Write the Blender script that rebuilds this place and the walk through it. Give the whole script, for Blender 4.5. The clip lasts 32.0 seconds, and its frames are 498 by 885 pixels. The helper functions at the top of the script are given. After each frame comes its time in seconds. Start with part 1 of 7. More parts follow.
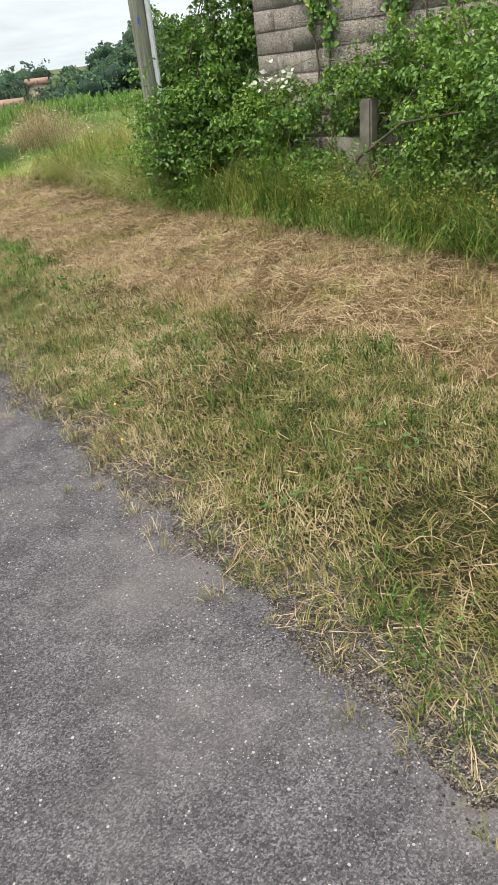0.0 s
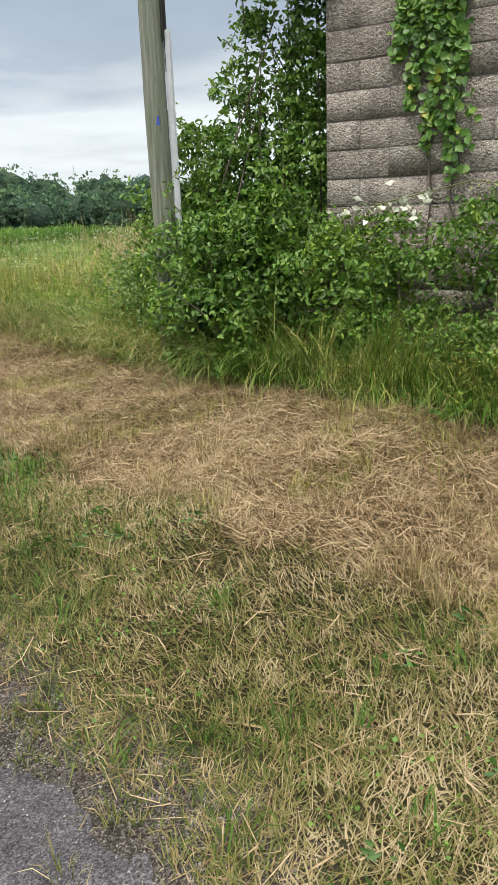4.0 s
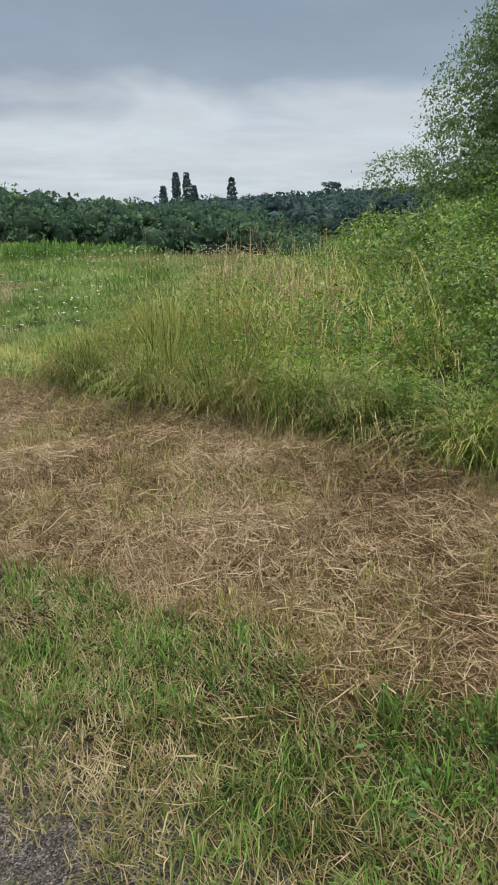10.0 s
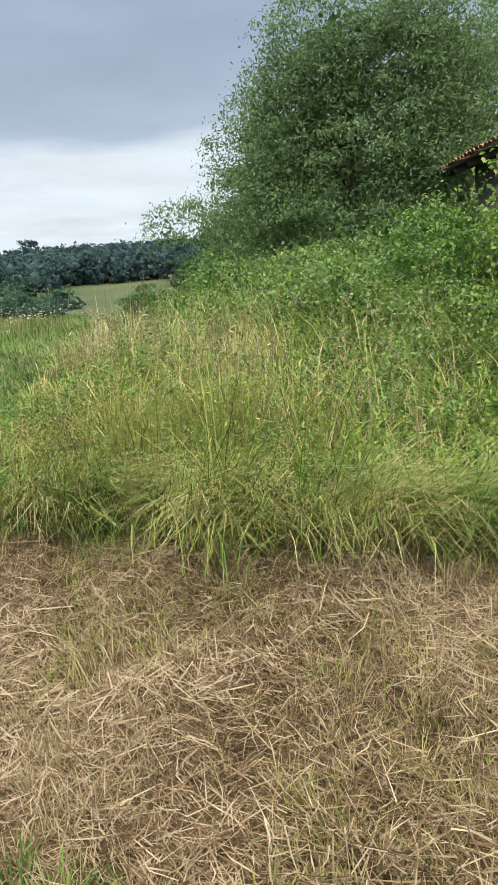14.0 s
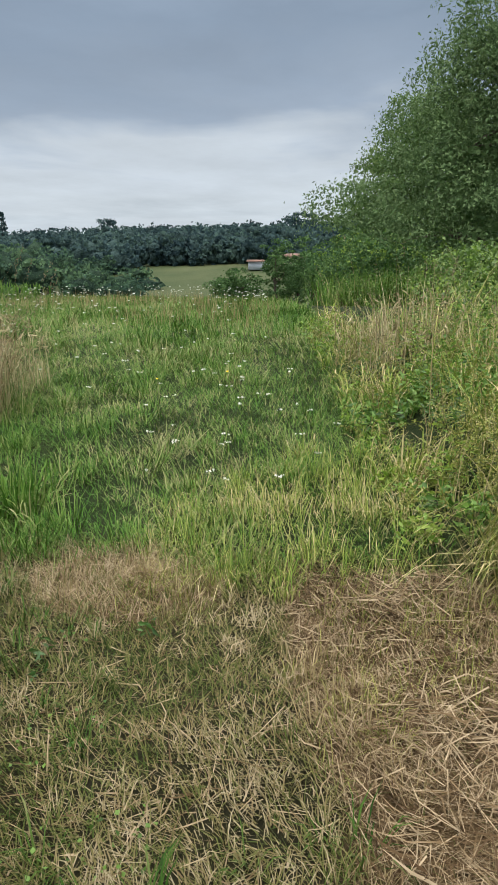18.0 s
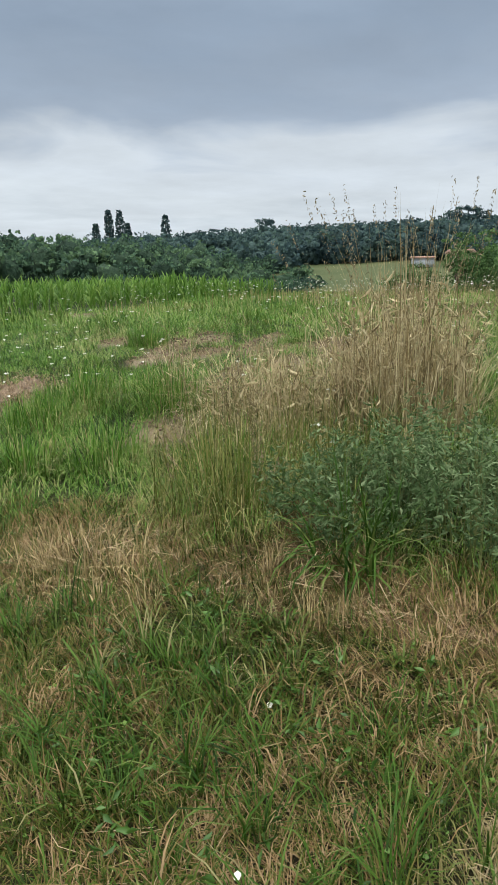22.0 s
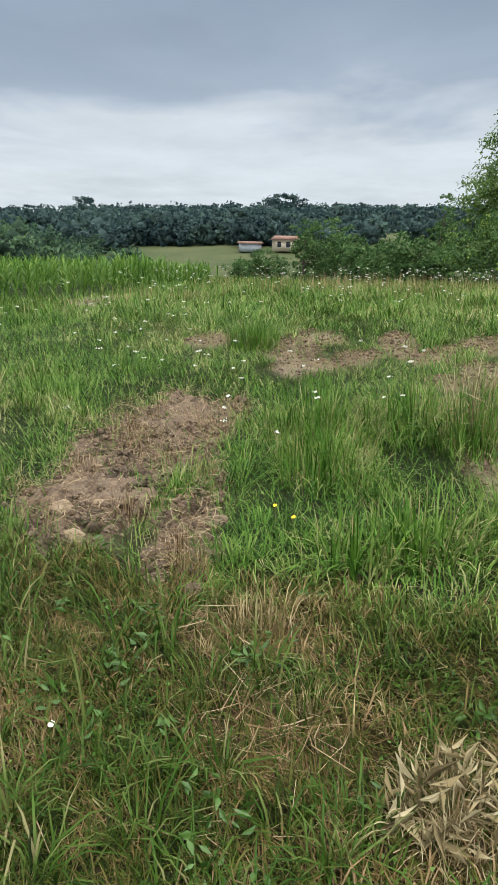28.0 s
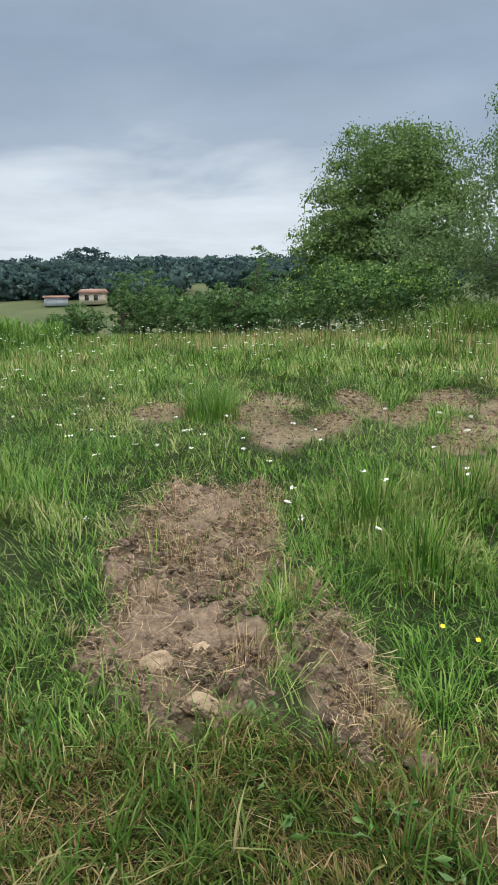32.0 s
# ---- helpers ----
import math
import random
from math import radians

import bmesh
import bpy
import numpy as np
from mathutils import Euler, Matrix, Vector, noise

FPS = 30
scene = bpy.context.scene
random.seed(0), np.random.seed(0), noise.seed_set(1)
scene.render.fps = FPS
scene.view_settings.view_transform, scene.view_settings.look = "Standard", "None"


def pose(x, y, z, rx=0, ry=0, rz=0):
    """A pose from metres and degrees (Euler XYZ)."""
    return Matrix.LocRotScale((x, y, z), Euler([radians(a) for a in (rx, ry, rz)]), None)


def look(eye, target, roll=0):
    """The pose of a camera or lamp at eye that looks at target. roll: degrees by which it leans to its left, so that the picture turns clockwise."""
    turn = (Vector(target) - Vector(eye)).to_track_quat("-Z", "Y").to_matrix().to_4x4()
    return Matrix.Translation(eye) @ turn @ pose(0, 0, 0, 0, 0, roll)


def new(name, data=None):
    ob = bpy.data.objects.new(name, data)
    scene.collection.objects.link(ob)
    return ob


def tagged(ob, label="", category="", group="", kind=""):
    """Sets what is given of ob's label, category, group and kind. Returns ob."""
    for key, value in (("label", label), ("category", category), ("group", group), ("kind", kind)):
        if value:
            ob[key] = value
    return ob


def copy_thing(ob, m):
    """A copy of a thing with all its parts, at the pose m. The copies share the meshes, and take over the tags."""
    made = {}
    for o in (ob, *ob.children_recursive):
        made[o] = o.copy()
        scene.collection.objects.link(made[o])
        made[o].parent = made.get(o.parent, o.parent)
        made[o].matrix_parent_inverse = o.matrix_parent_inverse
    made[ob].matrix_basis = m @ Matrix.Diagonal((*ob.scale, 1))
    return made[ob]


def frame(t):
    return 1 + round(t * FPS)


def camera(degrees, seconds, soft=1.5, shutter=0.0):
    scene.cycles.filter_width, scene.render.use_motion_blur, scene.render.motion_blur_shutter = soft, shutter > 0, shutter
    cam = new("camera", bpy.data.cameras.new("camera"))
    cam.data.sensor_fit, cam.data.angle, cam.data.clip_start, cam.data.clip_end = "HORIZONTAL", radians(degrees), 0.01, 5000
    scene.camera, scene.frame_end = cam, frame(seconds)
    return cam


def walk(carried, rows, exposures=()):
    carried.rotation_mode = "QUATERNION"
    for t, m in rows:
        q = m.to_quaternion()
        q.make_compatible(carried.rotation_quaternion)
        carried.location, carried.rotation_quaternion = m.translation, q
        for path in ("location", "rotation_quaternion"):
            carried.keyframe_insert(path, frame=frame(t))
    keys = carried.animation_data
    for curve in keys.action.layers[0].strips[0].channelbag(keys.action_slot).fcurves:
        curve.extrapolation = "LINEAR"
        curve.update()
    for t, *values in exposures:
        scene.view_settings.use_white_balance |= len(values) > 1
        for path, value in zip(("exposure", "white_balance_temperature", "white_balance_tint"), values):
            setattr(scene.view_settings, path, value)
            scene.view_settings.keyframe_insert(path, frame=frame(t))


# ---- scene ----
cam = camera(37.2, 32.0, soft=1.0)
PATH = [
    (0, (0.627, 0.471, 1.657), (1.37, 2.089, 0.745), -7.0),
    (0.5, (0.698, 0.933, 1.636), (1.524, 2.615, 0.94), -6.2),
    (1, (0.616, 1.393, 1.628), (1.545, 3.027, 0.947), -4.1),
    (1.5, (0.639, 1.818, 1.595), (1.527, 3.483, 0.933), -3.9),
    (2, (0.599, 2.28, 1.585), (1.379, 4.007, 0.944), -3.0),
    (2.5, (0.515, 2.663, 1.595), (1.51, 4.277, 0.956), -2.9),
    (4.5, (0.456, 4.425, 1.506), (1.67, 5.894, 0.899), -2.2),
    (5, (0.376, 4.85, 1.507), (1.545, 6.357, 0.909), -2.9),
    (5.5, (0.314, 5.243, 1.517), (1.482, 6.755, 0.927), -2.8),
    (6, (0.341, 5.695, 1.529), (1.41, 7.287, 0.958), -2.9),
    (6.5, (0.209, 6.074, 1.53), (1.27, 7.674, 0.972), -1.7),
    (7, (0.162, 6.409, 1.513), (1.229, 8.007, 0.958), -1.6),
    (7.5, (0.2, 6.813, 1.529), (1.199, 8.455, 0.976), -2.3),
    (8, (0.088, 7.172, 1.559), (1.207, 8.735, 1.006), -1.3),
    (8.5, (0.098, 7.538, 1.531), (1.33, 9.011, 0.973), -1.1),
    (9, (0.141, 7.964, 1.539), (1.364, 9.44, 0.972), -2.3),
    (9.5, (0.056, 8.324, 1.576), (1.424, 9.669, 1.009), -0.7),
    (10, (0.071, 8.698, 1.548), (1.498, 9.981, 0.983), -0.5),
    (10.5, (0.15, 9.114, 1.578), (1.653, 10.312, 1.028), -0.9),
    (11, (0.071, 9.469, 1.601), (1.706, 10.494, 1.074), 0.5),
    (11.5, (0.137, 9.754, 1.578), (1.826, 10.69, 1.059), 0.3),
    (12, (0.228, 10.105, 1.599), (1.93, 11.022, 1.086), -0.7),
    (12.5, (0.184, 10.429, 1.619), (2.013, 11.071, 1.128), 0.2),
    (13, (0.22, 10.712, 1.591), (2.073, 11.297, 1.122), -0.7),
    (13.5, (0.334, 11.105, 1.578), (2.16, 11.79, 1.131), -3.2),
    (15.5, (0.553, 12.409, 1.531), (2.426, 12.937, 1.063), 0.6),
    (16, (0.504, 12.73, 1.551), (2.384, 13.223, 1.083), 0.9),
    (16.5, (0.626, 13.05, 1.523), (2.433, 13.757, 1.04), -1.9),
    (17, (0.712, 13.342, 1.519), (2.431, 14.243, 1.036), -2.3),
    (17.5, (0.607, 13.593, 1.544), (2.356, 14.436, 1.065), -1.2),
    (18, (0.501, 13.867, 1.549), (2.265, 14.68, 1.072), 0.0),
    (18.5, (0.535, 14.204, 1.517), (2.283, 15.056, 1.048), -0.1),
    (19, (0.453, 14.527, 1.517), (2.178, 15.428, 1.053), 0.8),
    (19.5, (0.314, 14.854, 1.503), (2.048, 15.739, 1.045), 1.6),
    (20, (0.476, 15.284, 1.403), (2.104, 16.346, 0.929), -0.6),
    (20.5, (0.456, 15.581, 1.419), (2.008, 16.749, 0.946), -1.4),
    (21, (0.354, 15.852, 1.446), (2.008, 16.87, 0.971), 0.1),
    (21.5, (0.366, 16.112, 1.415), (2.021, 17.127, 0.936), 0.5),
    (22, (0.42, 16.425, 1.422), (1.984, 17.577, 0.945), -1.0),
    (22.5, (0.357, 16.702, 1.445), (1.926, 17.847, 0.97), -1.0),
    (23, (0.255, 16.95, 1.455), (1.822, 18.097, 0.978), -0.5),
    (23.5, (0.281, 17.257, 1.438), (1.813, 18.454, 0.969), -2.4),
    (24, (0.188, 17.558, 1.432), (1.747, 18.723, 0.97), -1.2),
    (24.5, (0.061, 17.812, 1.459), (1.719, 18.827, 0.99), -1.3),
    (25, (0.098, 18.092, 1.438), (1.765, 19.095, 0.977), -2.7),
    (25.5, (0.082, 18.378, 1.438), (1.775, 19.34, 0.98), -2.1),
    (26, (0.008, 18.692, 1.456), (1.756, 19.549, 0.999), -1.3),
    (26.5, (0.099, 18.974, 1.423), (1.845, 19.834, 0.963), -1.8),
    (28.5, (0.273, 19.922, 1.422), (2.065, 20.627, 0.882), 1.8),
    (29, (0.324, 20.153, 1.462), (2.105, 20.876, 0.909), 1.9),
    (29.5, (0.293, 20.352, 1.472), (2.156, 20.85, 0.942), 1.8),
    (30, (0.346, 20.521, 1.441), (2.269, 20.704, 0.924), 3.6),
    (30.5, (0.496, 20.656, 1.435), (2.429, 20.783, 0.941), 1.4),
    (31, (0.525, 20.767, 1.467), (2.456, 20.94, 0.978), -0.4),
    (31.5, (0.538, 20.93, 1.493), (2.48, 21.112, 1.052), -0.7),
    (32, (0.546, 21.057, 1.495), (2.489, 21.323, 1.103), -0.7),
]
# the film's own brightness drifts: seconds, stops, kelvin, tint
EXPOSURES = ((0, 0.38, 6900, 10), (1, 0.36, 6900, 10), (2, 0.2, 6900, 10), (3.5, 0.25, 6900, 10), (5, 0.35, 6900, 10), (6, 0.16, 6900, 10), (7, 0.1, 6750, 10), (8, -0.1, 6750, 10), (9, -0.13, 6750, 10), (10, -0.19, 6600, 10), (11, -0.05, 6600, 10), (12, 0.2, 6600, 10), (13.5, 0.24, 6600, 10), (16, 0.22, 6500, 10), (18, -0.16, 6500, 10), (20, -0.1, 6500, 10), (23, -0.03, 6600, 10), (26, 0.0, 6600, 10), (29, 0.0, 6600, 10), (30, 0.05, 6650, 10), (31, 0.22, 6650, 10), (32, 0.02, 6500, 10))
walk(cam, [(t, look(eye, target, roll)) for t, eye, target, roll in PATH], EXPOSURES)

# world: overcast sky, bright band over the hills, grey cloud deck above it
world = bpy.data.worlds.new("overcast_sky")
scene.world = world
world.use_nodes = True
wn, wl = world.node_tree.nodes, world.node_tree.links
wn.clear()


def wnode(kind, **inputs):
    n = wn.new(kind)
    for k, v in inputs.items():
        n.inputs[k].default_value = v
    return n


SKY_GAIN = 1.0
w_out = wnode("ShaderNodeOutputWorld")
w_sky = wnode("ShaderNodeTexSky")
w_sky.sky_type, w_sky.sun_disc = "NISHITA", False
w_sky.sun_elevation, w_sky.sun_rotation = radians(52), radians(-60)
w_skybg = wnode("ShaderNodeBackground", Strength=0.06)
wl.new(w_sky.outputs[0], w_skybg.inputs["Color"])
w_co = wnode("ShaderNodeTexCoord")
w_sep = wnode("ShaderNodeSeparateXYZ")
wl.new(w_co.outputs["Generated"], w_sep.inputs[0])
# clouds live on a flat deck: direction divided by its height
w_den = wnode("ShaderNodeMath")
w_den.operation = "MAXIMUM"
wl.new(w_sep.outputs["Z"], w_den.inputs[0])
w_den.inputs[1].default_value = 0.0
w_add = wnode("ShaderNodeMath")
w_add.operation = "ADD"
wl.new(w_den.outputs[0], w_add.inputs[0])
w_add.inputs[1].default_value = 0.10
w_px, w_py = wnode("ShaderNodeMath"), wnode("ShaderNodeMath")
for n, o in ((w_px, "X"), (w_py, "Y")):
    n.operation = "DIVIDE"
    wl.new(w_sep.outputs[o], n.inputs[0])
    wl.new(w_add.outputs[0], n.inputs[1])
w_com = wnode("ShaderNodeCombineXYZ")
wl.new(w_px.outputs[0], w_com.inputs[0])
wl.new(w_py.outputs[0], w_com.inputs[1])
w_n1 = wnode("ShaderNodeTexNoise", Scale=0.8, Detail=5.0, Roughness=0.5, Distortion=0.4)
w_n2 = wnode("ShaderNodeTexNoise", Scale=2.2, Detail=4.0, Roughness=0.55)
for n in (w_n1, w_n2):
    wl.new(w_com.outputs[0], n.inputs["Vector"])
# height of the cloud deck's lower edge, uneven
w_e1 = wnode("ShaderNodeMath")
w_e1.operation = "MULTIPLY_ADD"
wl.new(w_n1.outputs[0], w_e1.inputs[0])
w_e1.inputs[1].default_value = 0.21
wl.new(w_sep.outputs["Z"], w_e1.inputs[2])
w_e2 = wnode("ShaderNodeMath")
w_e2.operation = "MULTIPLY_ADD"
wl.new(w_n2.outputs[0], w_e2.inputs[0])
w_e2.inputs[1].default_value = 0.06
wl.new(w_e1.outputs[0], w_e2.inputs[2])
w_ramp = wnode("ShaderNodeValToRGB")
wl.new(w_e2.outputs[0], w_ramp.inputs[0])
els = w_ramp.color_ramp.elements
els[0].position, els[0].color = 0.098, (0.60, 0.69, 0.77, 1)
els[1].position, els[1].color = 0.72, (2.6, 2.61, 2.63, 1)
for pos, col in ((0.198, (0.71, 0.79, 0.86, 1)), (0.263, (0.69, 0.77, 0.85, 1)), (0.318, (0.400, 0.488, 0.605, 1)), (0.40, (0.308, 0.395, 0.512, 1)), (0.50, (0.35, 0.44, 0.555, 1)), (0.59, (0.85, 0.92, 1.0, 1))):
    el = els.new(pos)
    el.color = col
w_n3 = wnode("ShaderNodeTexNoise", Scale=1.1, Detail=6.0, Roughness=0.6)
wl.new(w_com.outputs[0], w_n3.inputs["Vector"])
w_var = wnode("ShaderNodeMath")
w_var.operation = "MULTIPLY_ADD"
wl.new(w_n3.outputs[0], w_var.inputs[0])
w_var.inputs[1].default_value, w_var.inputs[2].default_value = 0.5, 0.75
w_mul = wnode("ShaderNodeMix")
w_mul.data_type, w_mul.blend_type = "RGBA", "MULTIPLY"
w_mul.inputs["Factor"].default_value = 1.0
wl.new(w_ramp.outputs[0], w_mul.inputs["A"])
wl.new(w_var.outputs[0], w_mul.inputs["B"])
w_bg = wnode("ShaderNodeBackground", Strength=SKY_GAIN)
wl.new(w_mul.outputs["Result"], w_bg.inputs["Color"])
w_mix = wnode("ShaderNodeMixShader", Fac=0.95)
wl.new(w_skybg.outputs[0], w_mix.inputs[1])
wl.new(w_bg.outputs[0], w_mix.inputs[2])
wl.new(w_mix.outputs[0], w_out.inputs[0])

sun_data = bpy.data.lights.new("sun", "SUN")
sun_data.energy, sun_data.angle, sun_data.color = 1.5, radians(25), (1.0, 0.97, 0.92)
sun = new("sun", sun_data)
sun.matrix_world = look((-25, 10, 60), (0, 20, 0))

# ---- materials ----


def material(name):
    m = bpy.data.materials.new(name)
    m.use_nodes = True
    nt = m.node_tree
    return m, nt, nt.nodes["Principled BSDF"], nt.nodes["Material Output"]


def node(nt, kind, **inputs):
    n = nt.nodes.new(kind)
    for k, v in inputs.items():
        n.inputs[k.replace("_", " ")].default_value = v
    return n


def ramp(nt, fac, stops):
    r = nt.nodes.new("ShaderNodeValToRGB")
    e = r.color_ramp.elements
    while len(e) < len(stops):
        e.new(0.5)
    for k, (p, c) in enumerate(stops):
        e[k].position, e[k].color = p, (*c, 1)
    nt.links.new(fac, r.inputs[0])
    return r.outputs[0]


def calc(nt, op, a, b=None, c=None):
    n = nt.nodes.new("ShaderNodeMath")
    n.operation = op
    for k, v in enumerate((a, b, c)):
        if v is None:
            continue
        if isinstance(v, (int, float)):
            n.inputs[k].default_value = v
        else:
            nt.links.new(v, n.inputs[k])
    return n.outputs[0]


def coords(nt):
    return nt.nodes.new("ShaderNodeTexCoord").outputs["Object"]


def noise_of(nt, scale, detail=4.0, rough=0.55, vec=None):
    n = node(nt, "ShaderNodeTexNoise", Scale=scale, Detail=detail, Roughness=rough)
    nt.links.new(vec if vec is not None else coords(nt), n.inputs["Vector"])
    return n.outputs[0]


def bump(nt, bsdf, height, strength, dist=0.01):
    b = node(nt, "ShaderNodeBump", Strength=strength, Distance=dist)
    nt.links.new(height, b.inputs["Height"])
    nt.links.new(b.outputs[0], bsdf.inputs["Normal"])


def mixed(nt, fac, a, b, blend="MIX"):
    n = nt.nodes.new("ShaderNodeMix")
    n.data_type, n.blend_type = "RGBA", blend
    for k, v in (("Factor", fac), ("A", a), ("B", b)):
        if isinstance(v, (int, float)):
            n.inputs[k].default_value = v
        elif isinstance(v, tuple):
            n.inputs[k].default_value = (*v, 1)
        else:
            nt.links.new(v, n.inputs[k])
    return n.outputs["Result"]


def blades_mat(name, stops, patch=0.5, spread=0.6, scale=0.8, rough=0.5, translucent=0.25, gloss=0.12):
    """Grass or leaves: colour from patches of the place and from each blade's own chance."""
    m, nt, b, out = material(name)
    rnd = nt.nodes.new("ShaderNodeNewGeometry").outputs["Random Per Island"]
    pn = calc(nt, "MULTIPLY_ADD", noise_of(nt, scale, 3.0, 0.6), 2.4, -0.7)
    pn = calc(nt, "MULTIPLY_ADD", calc(nt, "SUBTRACT", noise_of(nt, scale * 8, 2.0, 0.5), 0.5), 1.6, pn)
    fac = calc(nt, "ADD", calc(nt, "MULTIPLY", pn, patch), calc(nt, "MULTIPLY", rnd, spread))
    col = ramp(nt, fac, stops)
    nt.links.new(col, b.inputs["Base Color"])
    b.inputs["Roughness"].default_value = rough
    b.inputs["Specular IOR Level"].default_value = gloss
    tr = nt.nodes.new("ShaderNodeBsdfTranslucent")
    nt.links.new(col, tr.inputs["Color"])
    mx = node(nt, "ShaderNodeMixShader", Fac=translucent)
    nt.links.new(b.outputs[0], mx.inputs[1])
    nt.links.new(tr.outputs[0], mx.inputs[2])
    nt.links.new(mx.outputs[0], out.inputs[0])
    return m


def plain_mat(name, lo, hi, scale=8.0, rough=0.8, bumps=0.3, dist=0.01, metal=0.0, detail=5.0):
    m, nt, b, _ = material(name)
    n = noise_of(nt, scale, detail, 0.6)
    big = noise_of(nt, scale / 7, 3.0)
    fac = calc(nt, "MULTIPLY_ADD", big, 0.6, calc(nt, "MULTIPLY_ADD", n, 1.2, -0.4))
    nt.links.new(ramp(nt, fac, ((0.15, lo), (0.85, hi))), b.inputs["Base Color"])
    b.inputs["Roughness"].default_value, b.inputs["Metallic"].default_value = rough, metal
    b.inputs["Specular IOR Level"].default_value = 0.3
    if bumps:
        bump(nt, b, n, bumps, dist)
    return m


M_MOWN = blades_mat("mown_grass", ((0.05, (0.020, 0.038, 0.005)), (0.3, (0.070, 0.107, 0.019)), (0.52, (0.142, 0.146, 0.043)), (0.74, (0.240, 0.188, 0.086)), (1, (0.428, 0.360, 0.225))), 0.55, 0.66, 1.1, translucent=0.12)
M_VERGE = blades_mat("verge_grass", ((0.05, (0.008, 0.018, 0.002)), (0.36, (0.036, 0.072, 0.007)), (0.6, (0.078, 0.104, 0.016)), (0.8, (0.142, 0.108, 0.037)), (0.92, (0.185, 0.116, 0.050)), (1, (0.300, 0.212, 0.112))), 0.6, 0.75, 1.2, translucent=0.1)
M_HAY = blades_mat("cut_hay", ((0.05, (0.030, 0.017, 0.009)), (0.28, (0.117, 0.072, 0.034)), (0.62, (0.230, 0.160, 0.084)), (1, (0.444, 0.347, 0.218))), 0.4, 0.95, 1.1, translucent=0.08)
M_TALL = blades_mat("tall_grass", ((0.05, (0.048, 0.097, 0.013)), (0.4, (0.172, 0.266, 0.041)), (0.7, (0.333, 0.383, 0.091)), (0.88, (0.472, 0.398, 0.174)), (1, (0.601, 0.500, 0.275))), 0.6, 0.7, 2.2, translucent=0.15)
M_MEADOW = blades_mat("meadow_grass", ((0.05, (0.012, 0.041, 0.004)), (0.38, (0.054, 0.144, 0.016)), (0.66, (0.115, 0.221, 0.034)), (0.9, (0.206, 0.271, 0.077)), (1, (0.320, 0.312, 0.142))), 0.55, 0.7, 0.8, translucent=0.12)
M_COARSE = blades_mat("coarse_grass", ((0.05, (0.011, 0.034, 0.004)), (0.4, (0.036, 0.093, 0.010)), (0.72, (0.070, 0.130, 0.021)), (0.92, (0.133, 0.166, 0.048)), (1, (0.220, 0.207, 0.095))), 0.5, 0.7, 0.9, translucent=0.18)
M_PLANTAIN = blades_mat("plantain_leaf", ((0.1, (0.028, 0.080, 0.012)), (0.9, (0.080, 0.175, 0.030))), 0.3, 0.7, 2.0, 0.4, 0.15, gloss=0.5)
M_DRY = blades_mat("dry_grass", ((0.05, (0.118, 0.090, 0.041)), (0.5, (0.297, 0.230, 0.111)), (1, (0.538, 0.448, 0.242))), 0.45, 0.7, 1.5, translucent=0.2)
M_SEED = blades_mat("ripe_seed", ((0.05, (0.10, 0.085, 0.05)), (0.5, (0.22, 0.18, 0.105)), (1.0, (0.40, 0.34, 0.215))), 0.45, 0.7, 1.5, translucent=0.15)
M_STANDING = blades_mat("standing_straw", ((0.05, (0.11, 0.090, 0.045)), (0.5, (0.34, 0.275, 0.145)), (1.0, (0.64, 0.56, 0.35))), 0.3, 1.0, 1.5, translucent=0.3)
M_OLIVE = blades_mat("olive_grass", ((0.05, (0.071, 0.096, 0.017)), (0.5, (0.224, 0.252, 0.055)), (1, (0.428, 0.394, 0.131))), 0.3, 0.8, 1.5, translucent=0.22)
M_TUSSOCK = blades_mat("tussock_grass", ((0.05, (0.040, 0.060, 0.012)), (0.5, (0.125, 0.150, 0.034)), (0.85, (0.235, 0.225, 0.075)), (1, (0.38, 0.33, 0.15))), 0.3, 0.85, 1.5, translucent=0.2)
M_LEAF = blades_mat("bush_leaf", ((0.05, (0.026, 0.070, 0.011)), (0.5, (0.098, 0.215, 0.030)), (1.0, (0.215, 0.36, 0.068))), 0.4, 0.7, 1.2, 0.4, 0.35, gloss=0.5)
M_BRIGHT = blades_mat("bright_leaf", ((0.05, (0.059, 0.127, 0.015)), (0.5, (0.186, 0.328, 0.039)), (1, (0.358, 0.476, 0.078))), 0.4, 0.7, 1.2, 0.4, 0.35, gloss=0.5)
M_BRAMBLE = blades_mat("bramble_leaf", ((0.05, (0.031, 0.067, 0.012)), (0.5, (0.110, 0.204, 0.036)), (0.9, (0.213, 0.319, 0.074)), (1, (0.358, 0.403, 0.171))), 0.4, 0.7, 1.0, 0.45, 0.35, gloss=0.5)
M_WILLOW = blades_mat("willow_leaf", ((0.05, (0.061, 0.116, 0.044)), (0.5, (0.127, 0.209, 0.079)), (1, (0.237, 0.336, 0.150))), 0.4, 0.7, 0.5, 0.45, 0.3)
M_OAK = blades_mat("oak_leaf", ((0.05, (0.054, 0.108, 0.030)), (0.5, (0.110, 0.194, 0.056)), (1, (0.221, 0.313, 0.103))), 0.4, 0.7, 0.4, 0.45, 0.3)
M_GREY = blades_mat("grey_leaf", ((0.05, (0.054, 0.101, 0.034)), (0.5, (0.112, 0.185, 0.074)), (1, (0.224, 0.291, 0.151))), 0.3, 0.7, 2.0, 0.5, 0.3)
M_CORN = blades_mat("corn_leaf", ((0.05, (0.051, 0.130, 0.019)), (0.5, (0.118, 0.243, 0.041)), (1, (0.235, 0.352, 0.087))), 0.3, 0.7, 0.4, 0.4, 0.35)
